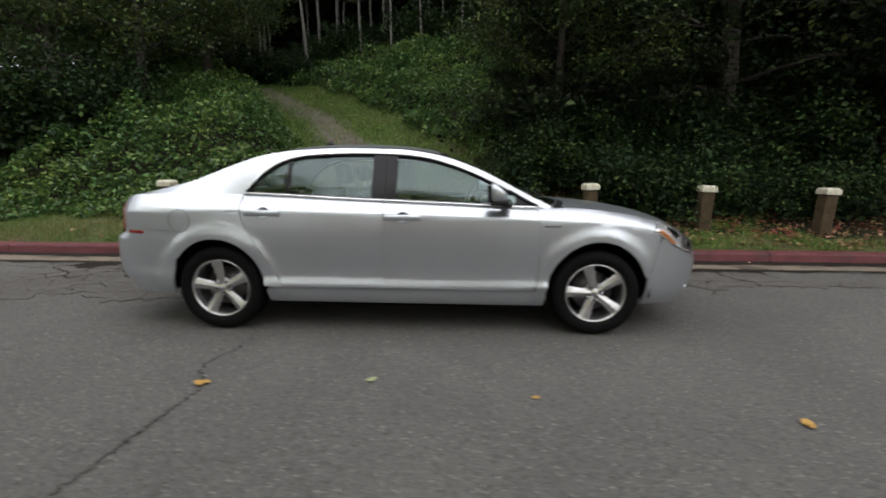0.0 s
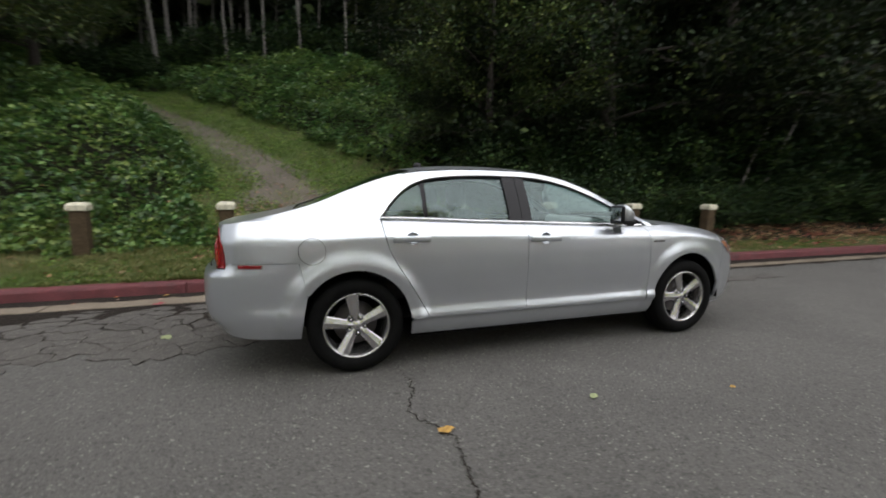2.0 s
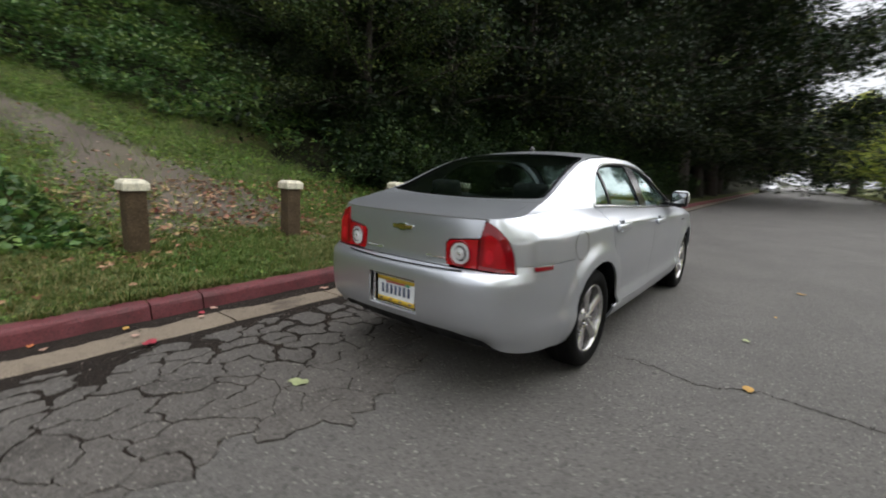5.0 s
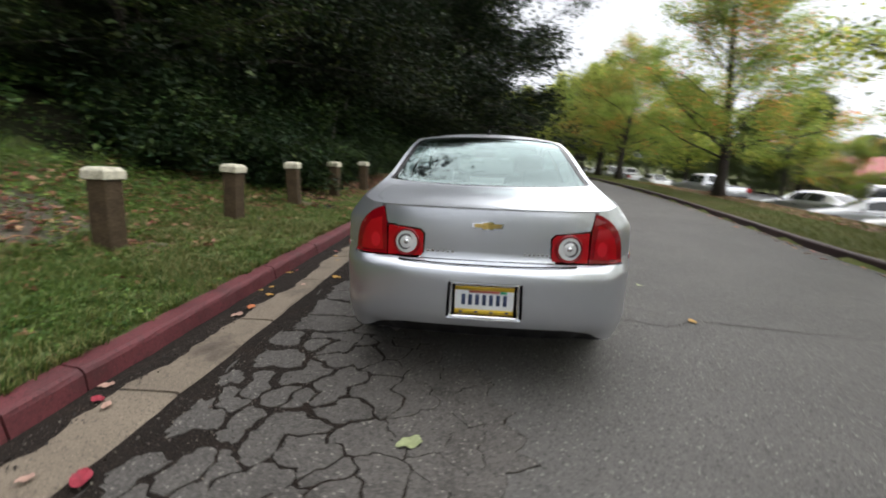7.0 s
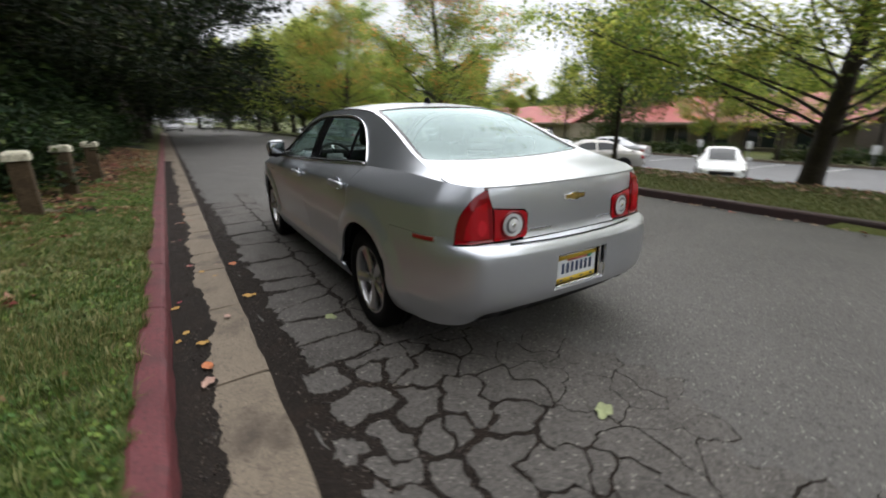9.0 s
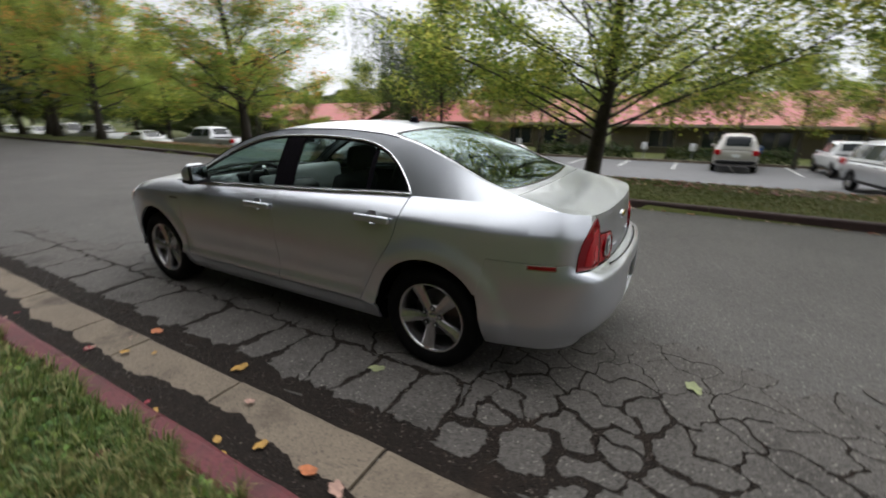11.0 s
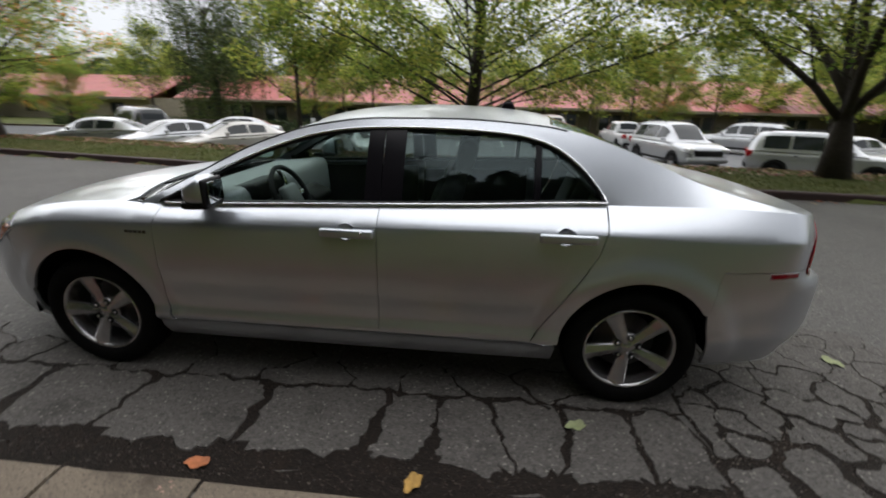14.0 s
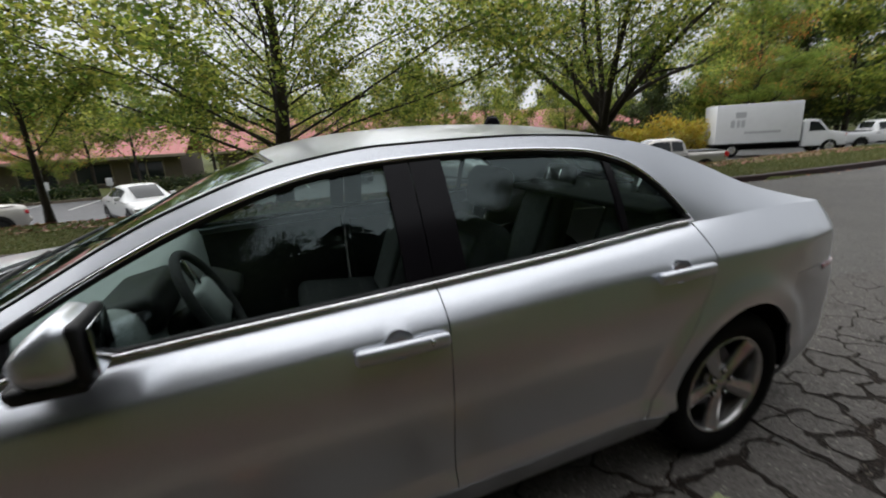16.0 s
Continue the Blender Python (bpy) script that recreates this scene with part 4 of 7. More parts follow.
keep &= ~((d > 1.5) & (py > 19.5 + 0.8 * wave(px, py, 0.9)) & (r.uniform(0, 1, len(px)) < 0.8))
# Ivy thinned where the bank lies in shade; dark bushes stand there instead.
keep &= (px < 0.75 + 0.15 * (py - 5) + 0.027 * (py - 5) ** 2 + 0.6 * wave(px, py, 1.4, 2.0)) | (r.uniform(0, 1, len(px)) < 0.15)
keep &= r.uniform(0, 1, len(px)) < np.where(py < 12, 1.0, 0.75)
px, py = px[keep], py[keep]
mound = np.maximum(0, 0.46 + 0.50 * wave(px, py, 1.25, 1.0) + 0.36 * wave(px, py, 3.3, 3.0)) * smooth(0.0, 1.2, np.abs(px - PATH_X(py)) - 1.2)
mound *= smooth(2.9, 4.9, py)
pz = ground_z(px, py) + mound * r.uniform(0.30, 1.0, len(px)) ** 0.6 + r.uniform(0, 0.05, len(px))
v, f = leaf_cloud(np.stack([px, py, pz], 1), np.where(py < 12, 0.088, 0.115), r, up=0.5, flat=0.4)
tagged(quick("ivy", v, f, L_IVY, None, "green ivy and brambles covering the hillside banks"), category="ivy", kind="stuff")
# fallen leaves in the grass
px, py = scatter(11000, -6, 12, 2.2, 5.6, r)
keep = r.uniform(0, 1, len(px)) < np.where((px > -3.2) & (py > 2.85 + 0.35 * wave(px, py, 1.3)), np.where(px > 3.0, 0.5, 0.85), 0.07)
px, py = px[keep], py[keep]
v, f = leaf_cloud(np.stack([px, py, ground_z(px, py) + 0.035], 1), 0.075, r, up=2.0, flat=2.0)
tagged(quick("leaf_litter", v, f, L_FALLEN, None, "red and brown fallen leaves in the grass"), category="fallen leaves", kind="stuff")

# single leaves on road, gutter and kerb
def fallen_leaf(x, y, size, colour, turn, z=None, label="dry fallen leaf lying on the road", lobes=5):
    n = 20
    pts = []
    for i in range(n):
        a = 2 * math.pi * i / n
        rad = 0.5 * (0.93 + 0.07 * math.cos(lobes * a)) * (1.25 if abs(a - math.pi) > 2.6 else 1)
        pts.append((rad * math.cos(a), 0.72 * rad * math.sin(a), 0.05 + 0.10 * math.sin(2 * a) ** 2))
    v = [(0, 0, 0.03)] + pts
    f = [(0, 1 + i, 1 + (i + 1) % n) for i in range(n)]
    ob = piece("fallen_leaf", [(a * size, b * size, c * size) for a, b, c in v], f, colour, None, label)
    ob.matrix_basis = pose(x, y, (float(road_z(x, y)) if z is None else z) + 0.006, 0, 0, turn)
    return tagged(ob, category="leaf", group="single fallen leaves")
C_YELLOW = material("yellow_leaf", (0.38, 0.22, 0.05), 0.7, spread=0.3, scale=40, fine=0)
C_GREEN = material("pale_green_leaf", (0.27, 0.30, 0.15), 0.6, spread=0.2, scale=40, fine=0)
C_RED = material("crimson_leaf", (0.24, 0.02, 0.035), 0.6, spread=0.3, scale=40, fine=0)
C_ORANGE = material("orange_leaf", (0.40, 0.13, 0.045), 0.6, spread=0.3, scale=40, fine=0)
C_PINK = material("pale_pink_leaf", (0.36, 0.22, 0.17), 0.6, spread=0.3, scale=40, fine=0)
for x, y, s, c, t in ((-1.09, -1.72, 0.085, C_YELLOW, 10), (-0.115, -1.64, 0.065, C_GREEN, 40), (2.12, -2.0, 0.08, C_YELLOW, 80), (0.82, -1.80, 0.045, C_YELLOW, 15),
                      (-2.855, 0.30, 0.115, C_GREEN, 120), (-1.17, 1.05, 0.10, C_GREEN, 20), (-0.43, 1.46, 0.10, C_YELLOW, 70),
                      (0.50, 1.47, 0.10, C_ORANGE, 5), (0.55, 1.60, 0.07, C_PINK, 50)):
    fallen_leaf(x, y, s, c, t)
rr = np.random.default_rng(5)
for x, y, size, c, turn in ((0.36, 1.74, 0.06, C_YELLOW, 30), (-1.10, 1.83, 0.07, C_YELLOW, 80), (-1.41, 1.83, 0.085, C_ORANGE, 10), (-1.58, 1.84, 0.09, C_PINK, 150), (-3.24, 1.50, 0.105, C_RED, 35),
                            (-2.75, 1.89, 0.07, C_RED, 80), (-2.79, 1.81, 0.06, C_PINK, 20), (-2.63, 1.95, 0.07, C_PINK, 120), (-3.27, 1.91, 0.06, C_YELLOW, 60)):
    fallen_leaf(x, y, size, c, turn, -0.034 if y > 1.76 else -0.026, "fallen leaf lying in the gutter")
for i in range(20):
    x = rr.uniform(-4.2, 4.5)
    y = rr.uniform(1.78, 1.97) if i % 4 else rr.uniform(1.58, 1.74)
    fallen_leaf(x, y, rr.uniform(0.03, 0.07), [C_RED, C_PINK, C_ORANGE, C_YELLOW, C_PINK][i % 5], rr.uniform(0, 360), -0.036 if y > 1.76 else -0.022, "small fallen leaf lying in the gutter")

# ---------------------------------------------------------------- trees
def limb(p, d, length, r, n, sag, rise):
    """A bent branch: its points."""
    pts = [np.array(p, float)]
    d = np.array(d, float)
    d /= np.linalg.norm(d)
    for i in range(n):
        d = d + r.normal(0, sag, 3) + np.array([0, 0, rise])
        d /= np.linalg.norm(d)
        pts.append(pts[-1] + d * length / n)
    return np.array(pts)


def make_tree(name, label, seed, height, clear, spread, trunk_r, limbs, n_leaf, leaf, mats, lean=0.02, rise=0.04, low=0.15, high=0.9, puff=0.22, droop=0.0, stems=0, thin=0.0):
    """A tree with a tapered trunk, limbs, twigs and a crown of single leaves."""
    r = np.random.default_rng(seed)
    t = thing(name, pose(0, 0, 0), label, "tree")
    wood, tips = [], []
    top_h = height * 0.92
    spine = limb((0, 0, -0.15), (r.normal(0, lean), r.normal(0, lean), 1), top_h, r, 9, 0.035, 0.02)
    hs = np.linspace(0, 1, 10)
    rad = trunk_r * (1 - 0.86 * hs) + 0.5 * trunk_r * np.exp(-hs * 26)
    if stems:
        rad = np.where(hs * top_h > clear + 0.3, rad * 0.42, rad)
    wood.append(tube(spine, list(rad), 9))
    for i in range(limbs):
        f = (i + 0.5) / limbs
        h = clear + (top_h * 0.97 - clear) * f ** 1.15
        k = np.interp(h, spine[:, 2], np.arange(10))
        base = np.array([np.interp(k, np.arange(10), spine[:, c]) for c in range(3)])
        az = i * 2.39996 + r.uniform(-0.4, 0.4)
        el = radians(np.interp(f, [0, 0.5, 1], [22, 42, 62])) - droop
        ln = spread * np.interp(f, [0, 0.3, 1], [low + 0.85, 1.0, 1 - high * 0.62]) * r.uniform(0.8, 1.12)
        lr = max(0.012, float(np.interp(k, np.arange(10), rad)) * (0.27 if limbs < 40 else 0.19))
        if i < stems:                 # steep main stems from the fork
            base = np.array([np.interp(clear + 0.08 * i, spine[:, 2], spine[:, c]) for c in range(3)])
            az, el, ln, lr = 2 * math.pi * i / stems + r.uniform(-0.3, 0.3), radians(r.uniform(40, 66)), spread * r.uniform(0.95, 1.2), trunk_r * r.uniform(0.30, 0.44)
        pts = limb(base, (math.cos(az) * math.cos(el), math.sin(az) * math.cos(el), math.sin(el)), ln, r, 6, 0.10, rise - 0.5 * droop)
        wood.append(tube(pts, list(np.linspace(lr, 0.010, 7)), 6))
        for j in range(7):
            u = 0.14 + 0.86 * (j + r.uniform(0, 0.8)) / 7
            kk = min(u * 6, 5.99)
            b = pts[int(kk)] + (pts[int(kk) + 1] - pts[int(kk)]) * (kk % 1)
            d0 = pts[min(int(kk) + 1, 6)] - pts[int(kk)]
            d0 /= np.linalg.norm(d0)
            a2 = r.choice([-1, 1]) * r.uniform(0.4, 1.1)
            d1 = np.array([d0[0] * math.cos(a2) - d0[1] * math.sin(a2), d0[0] * math.sin(a2) + d0[1] * math.cos(a2), d0[2] * 0.6 + r.uniform(-0.05, 0.35) - droop])
            l2 = ln * r.uniform(0.22, 0.42) * (1.15 - 0.5 * u)
            p2 = limb(b, d1, l2, r, 4, 0.16, rise * 0.5 - 0.4 * droop)
            wood.append(tube(p2, list(np.linspace(max(0.008, lr * 0.4 * (1.1 - u)), 0.004, 5)), 4))
            for q in range(5):
                e = p2[r.integers(1, 5)]
                d2 = d1 / np.linalg.norm(d1) + r.normal(0, 0.7, 3) * (1, 1, 0.5)
                p3 = limb(e, d2, r.uniform(0.25, 0.6) * (0.6 + 0.08 * spread), r, 2, 0.2, 0.0 - 0.3 * droop)
                wood.append(tube(p3, [0.005, 0.004, 0.002], 3))
                tips += [p3[1], p3[2], (p3[1] + p3[2]) / 2]
            tips += [p2[3], p2[4]]
    tips = np.array(tips)
    v, f = join(*wood)
    piece("trunk", v, f, mats[0], t, "dark branching trunk")
    c = tips[r.integers(0, len(tips), n_leaf)] + r.normal(0, 1, (n_leaf, 3)) * (puff, puff, puff * 0.55)
    c = c[r.uniform(0, 1, len(c)) > thin * np.clip((c[:, 2] / height - 0.42) * 4, 0, 1)]
    v, f = leaf_cloud(c, leaf, r, up=0.35, flat=0.5)
    quick("crown", v, f, mats[1], t, "loose leafy crown")
    return t


def place(tree, x, y, turn=0.0, size=1.0, tilt=0.0, dz=0.0):
    m = pose(x, y, float(ground_z(np.array(float(x)), np.array(float(y)))) + dz, tilt, 0, turn) @ Matrix.Scale(size, 4)
    return m


def grove(tree, spots, first=True):
    """The tree and its copies at the spots (x, y, turn, size)."""
    for i, s in enumerate(spots):
        m = place(tree, *s)
        if i == 0 and first:
            tree.matrix_basis = m
        else:
            c = copy_thing(tree, m)
            c.matrix_basis = m

# broad trees of the verge
oak = make_tree("verge_tree", "broad green tree on the grass verge beside the road", 21, 9.0, 1.55, 6.2, 0.26, 54, 112000, 0.088, (M_BARK, L_TREE), rise=0.03, puff=0.28, droop=0.05, thin=0.66)
grove(oak, [(0.0, -10.6, 20, 1.0), (39.0, -11.4, 200, 1.0)])
elm = make_tree("verge_tree", "spreading green tree with several steep limbs on the verge", 34, 9.5, 1.15, 6.2, 0.25, 52, 88000, 0.086, (M_BARK, L_TREE), rise=-0.01, puff=0.30, droop=0.05, stems=7, thin=0.4)
grove(elm, [(-8.6, -7.75, 0, 1.0), (45, -11.2, 130, 0.95)])
maple = make_tree("turning_maple", "maple on the verge with leaves turning orange", 55, 9.2, 1.6, 4.9, 0.25, 36, 66000, 0.09, (M_BARK, L_AUTUMN), rise=0.02, puff=0.24, droop=0.04, thin=0.35)
grove(maple, [(16.3, -10.9, 40, 1.0), (31.0, -10.9, 250, 1.05), (27.5, -25, 160, 0.48), (13.5, -33, 90, 0.7), (-14, -32.5, 200, 0.75), (-36, -22, 30, 1.25)])
young = make_tree("young_tree", "slender young tree on the verge", 71, 5.2, 1.3, 2.1, 0.085, 13, 6500, 0.10, (M_BARK, L_TREE), rise=0.04)
grove(young, [(4.95, -10.2, 30, 1.0), (-7.5, -27.5, 100, 1.1), (7.5, -29, 220, 1.3), (-1.0, -31, 20, 1.25), (-16, -29, 80, 1.3), (-22, -27, 0, 1.3), (3.5, -30.5, 310, 1.4), (-11, -30.5, 140, 1.35), (10.5, -31.5, 60, 1.3), (-27.5, -29, 30, 1.4), (-5, -32, 240, 1.3), (26, -31, 10, 1.4)])
# willow and conifer by the buildings
def willow():
    r = np.random.default_rng(91)
    t = thing("willow", pose(0, 0, 0), "tall weeping willow by the car park", "tree")
    sp = limb((0, 0, -0.2), (0, 0, 1), 9.0, r, 8, 0.05, 0.03)
    wood, c = [tube(sp, list(np.linspace(0.38, 0.05, 9)), 8)], []
    for i in range(34):
        b = sp[3 + i % 6]
        az = i * 2.4
        p = limb(b, (math.cos(az), math.sin(az), 1.0), r.uniform(2.0, 5.0), r, 5, 0.12, -0.12)
        wood.append(tube(p, list(np.linspace(0.06, 0.01, 6)), 5))
        for k in range(24):
            e = p[r.integers(2, 6)] + r.normal(0, 0.45, 3)
            ln = r.uniform(1.2, 5.0)
            n = int(ln * 9)
            z = np.linspace(0, -ln, n)
            c.append(np.stack([e[0] + 0.12 * np.sin(z) + r.normal(0, 0.06, n), e[1] + r.normal(0, 0.06, n), np.maximum(e[2] + z, 0.9)], 1))
    v, f = join(*wood)
    tagged(piece("trunk", v, f, M_BARK, t), kind="stuff")
    c = np.concatenate(c)
    v, f = leaf_cloud(c, 0.135, r, up=0.0, flat=0.0)
    quick("crown", v, f, L_WILLOW, t, "hanging grey-green strands")
    return t
wl = willow()
grove(wl, [(20.5, -31, 0, 1.05), (27, -46, 90, 1.0)])
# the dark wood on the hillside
fir = make_tree("wood_tree", "dark leafy tree at the edge of the wood", 101, 12.5, 1.3, 5.0, 0.24, 26, 36000, 0.115, (M_BARK, L_FOREST_SHADED), rise=0.0, low=0.1, high=0.85, puff=0.34, droop=0.10)
bay = make_tree("wood_tree", "dense dark bay tree overhanging the verge", 113, 11.0, 0.9, 5.2, 0.22, 26, 38000, 0.110, (M_BARK, L_FOREST_SHADED), rise=0.01, low=0.2, high=0.8, puff=0.36, droop=0.16)
hazel = make_tree('wood_tree', 'leafy green tree above the ivy bank', 119, 11.0, 1.2, 4.8, 0.2, 24, 32000, 0.11, (M_BARK, L_HAZEL), rise=0.01, low=0.2, high=0.8, puff=0.36, droop=0.1)
fs, bs, hs_ = [], [], []
spots = [(7.2, 7.0), (10.8, 6.4), (14.2, 6.8), (17.8, 6.0), (21.5, 6.4), (25.5, 5.6), (29.5, 5.8), (34, 5.4), (39, 5.5), (45, 5.4), (52, 5.6), (60, 6), (70, 6),
         (5.6, 11.0), (8.8, 11.5), (12.5, 11), (16, 11), (20, 10.5), (24, 10), (28, 10), (33, 10), (40, 10), (7.0, 16), (10.5, 16), (14, 16), (18, 16), (23, 16), (6.5, 21.5), (10, 22), (15, 22),
         (-8.8, 9.2), (-11.4, 9.6), (-14.5, 12.0), (-9.4, 13.5), (-12.6, 14), (-11.5, 18.5), (-17, 16), (-19, 13), (-25, 15), (-31, 16), (-21, 19)]
for i, (x, y) in enumerate(spots):
    s = (x + rng.uniform(-0.5, 0.5), y + rng.uniform(-0.4, 0.4), rng.uniform(0, 360), rng.uniform(0.9, 1.15))
    if x < -5:
        s = (*s[:3], s[3] * (0.72 if x > -15 else 0.85))
    (hs_ if x < -5 else fs if i % 2 else bs).append(s)
bs += [(3.5, 8.2, 20.0, 0.42), (3.7, 10.2, 140.0, 0.48), (2.2, 6.9, 260.0, 0.30), (5.2, 7.8, 60.0, 0.5), (5.0, 11.4, 200.0, 0.5), (4.6, 15.0, 310.0, 0.5)]
fs += [(25.0, 3.7, 40.0, 1.7), (33.0, 3.2, 250.0, 1.9), (44.0, 4.6, 10.0, 1.6)]
bs += [(29.0, 3.4, 120.0, 1.8), (38.0, 3.4, 300.0, 1.9), (52.0, 5.0, 200.0, 1.6)]
hs_.append((2.7, 6.1, 30.0, 0.60))       # light boughs over the verge
grove(hazel, hs_)
grove(fir, fs)
grove(bay, bs)
alder = make_tree("alder", "tall thin pale-barked alder in the wood", 131, 17, 7.5, 3.4, 0.14, 16, 12000, 0.17, (M_PALEBARK, L_FOREST_SHADED), rise=0.05, puff=0.4)
al = []
for i in range(34):
    y = rng.uniform(21, 40)
    x = PATH_X(y) + rng.uniform(-4, 17)
    al.append((float(x), float(y), rng.uniform(0, 360), rng.uniform(0.55, 0.78), rng.uniform(-4, 4)))
for x, y in ((-1.5, 19.5), (0.6, 18.5), (2.4, 19.5), (4.2, 18.2), (-3.2, 20.5), (6.2, 17.6), (1.2, 20.5), (3.4, 21), (-0.6, 22), (5.4, 20), (-5, 21.5)):
    al.append((x, y, rng.uniform(0, 360), rng.uniform(0.42, 0.58), rng.uniform(-4, 4)))
al += [(9.6, 5.1, 90, 0.34, 24), (10.6, 5.2, 90, 0.34, 27)]
grove(alder, al)
# undergrowth along the foot of the wood
def bush(seed):
    r = np.random.default_rng(seed)
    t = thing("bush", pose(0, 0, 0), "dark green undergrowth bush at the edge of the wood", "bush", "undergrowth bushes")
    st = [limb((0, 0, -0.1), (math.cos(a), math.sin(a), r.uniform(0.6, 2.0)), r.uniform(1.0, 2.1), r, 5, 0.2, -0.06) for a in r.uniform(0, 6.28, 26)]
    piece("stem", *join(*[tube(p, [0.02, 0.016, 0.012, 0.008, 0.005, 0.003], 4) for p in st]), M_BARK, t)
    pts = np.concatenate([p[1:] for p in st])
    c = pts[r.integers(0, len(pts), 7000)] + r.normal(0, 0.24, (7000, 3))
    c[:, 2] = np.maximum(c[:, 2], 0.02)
    quick("foliage", *leaf_cloud(c, 0.105, r), L_BUSH_SHADED, t)
    return t
bush_a = bush(3)
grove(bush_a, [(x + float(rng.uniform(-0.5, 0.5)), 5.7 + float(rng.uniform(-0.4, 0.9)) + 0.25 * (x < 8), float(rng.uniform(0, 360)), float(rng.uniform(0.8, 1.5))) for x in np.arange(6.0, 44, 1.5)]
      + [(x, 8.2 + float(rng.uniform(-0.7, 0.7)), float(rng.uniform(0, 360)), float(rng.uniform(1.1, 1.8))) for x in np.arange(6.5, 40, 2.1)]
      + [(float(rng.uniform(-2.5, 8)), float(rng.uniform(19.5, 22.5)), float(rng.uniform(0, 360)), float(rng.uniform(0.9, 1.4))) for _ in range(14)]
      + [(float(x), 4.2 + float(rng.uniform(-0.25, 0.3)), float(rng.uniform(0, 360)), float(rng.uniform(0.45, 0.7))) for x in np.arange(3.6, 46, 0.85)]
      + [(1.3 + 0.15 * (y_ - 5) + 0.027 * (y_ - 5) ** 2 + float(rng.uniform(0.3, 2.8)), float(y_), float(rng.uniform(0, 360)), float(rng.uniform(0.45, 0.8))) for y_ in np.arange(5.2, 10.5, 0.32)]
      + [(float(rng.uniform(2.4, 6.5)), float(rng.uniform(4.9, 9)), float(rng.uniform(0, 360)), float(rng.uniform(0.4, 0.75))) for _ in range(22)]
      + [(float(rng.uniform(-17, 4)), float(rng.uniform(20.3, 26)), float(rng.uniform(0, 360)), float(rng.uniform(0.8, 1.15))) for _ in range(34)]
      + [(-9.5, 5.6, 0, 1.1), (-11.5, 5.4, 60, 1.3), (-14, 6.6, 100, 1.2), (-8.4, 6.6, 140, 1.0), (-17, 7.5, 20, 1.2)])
# far woods closing the view over the crest and down the road
def far_woods(name, label, spots, size, n, mat, seed):
    r = np.random.default_rng(seed)
    c = []
    for x, y, h, w in spots:
        z0 = float(ground_z(np.array(float(x)), np.array(float(y))))
        u = r.uniform(0, 1, n) ** 0.7
        a = r.uniform(0, 2 * math.pi, n)
        rad = w * np.sqrt(r.uniform(0.1, 1, n)) * np.sin(math.pi * (0.12 + 0.86 * u)) ** 0.6
        c.append(np.stack([x + rad * np.cos(a), y + rad * np.sin(a), z0 + h * (0.02 + 0.98 * u)], 1))
    v, f = leaf_cloud(np.concatenate(c), size, r, up=0.2, flat=0.2)
    return tagged(quick(name, v, f, mat, None, label), category="woods", kind="stuff")
far_woods("upper_woods", "dark thick woods above the hillside", [(float(rng.uniform(-45, 55)), float(rng.uniform(33, 70)), rng.uniform(19, 27), rng.uniform(4, 6)) for _ in range(150)], 1.0, 1100, L_FOREST_SHADED, 5)
far_tree = make_tree("far_tree", "leafy green tree behind the car park and the road", 151, 10.5, 1.3, 4.6, 0.22, 15, 9000, 0.27, (M_BARK, L_TREE), rise=0.02, puff=0.40, thin=0.4)
far_dark = make_tree("far_tree", "dark green tree beyond the parked truck", 157, 11.5, 0.9, 4.4, 0.24, 17, 10000, 0.27, (M_BARK, L_WILLOW), rise=0.04, puff=0.42, droop=0.05)
ft = [(44, -12.5, 80, 1.05), (53, -12, 190, 1.1), (62, -11.5, 20, 1.15), (72, -11, 120, 1.2), (82, -8, 60, 1.25), (92, -4, 200, 1.3), (98, 2, 310, 1.3), (66, -20, 140, 1.1), (78, -18, 260, 1.2), (50, -22, 30, 1.0),
      (88, -14, 100, 1.3), (60, -30, 10, 1.0), (58, -35, 75, 0.9)]
fd_ = [(84, 7, 30, 1.3), (74, 7.5, 170, 1.25), (100, -10, 80, 1.4), (108, 4, 240, 1.4)]
for i, x in enumerate(np.arange(-62, 84, 7.2)):
    (ft if i % 3 else fd_).append((float(x + rng.uniform(-2, 2)), float(-57 + rng.uniform(-5, 4)), float(rng.uniform(0, 360)), float(rng.uniform(0.55, 0.85))))
ft += [(40, -20, 15, 0.9), (55, -27, 80, 1.0), (70, -36, 140, 1.0), (90, -26, 300, 1.2), (36.5, -27, 210, 0.8), (64, -43, 30, 1.1)]
fd_ += [(float(x), -27.5 + float(rng.uniform(-1.5, 1.5)), float(rng.uniform(0, 360)), float(rng.uniform(0.34, 0.5))) for x in np.arange(38, 62, 2.6)]
fd_ += [(46, -30, 0, 0.8), (52, -39, 70, 1.0), (80, -31, 150, 1.1), (100, -20, 20, 1.2), (75, -24, 260, 1.0)]
fd_ += [(-33, -29, 10, 0.7), (-41, -21, 90, 0.6), (-47, -15, 200, 0.6), (-53, -9, 300, 0.7), (-37, -34, 45, 0.9), (-60, -5, 120, 1.1), (-50, -26, 170, 1.1), (-48, -22, 60, 1.0)]
ft += [(-37, -25, 100, 0.95), (-43, -19, 250, 1.1), (-50, -14, 30, 1.1), (-56, -6, 180, 1.2), (-48, -30, 0, 1.2), (-31, -37, 20, 0.85), (-43, -30, 150, 0.9), (-57, -15, 220, 1.0), (-25, -40, 80, 0.8)]
grove(far_tree, ft)
grove(far_dark, fd_)
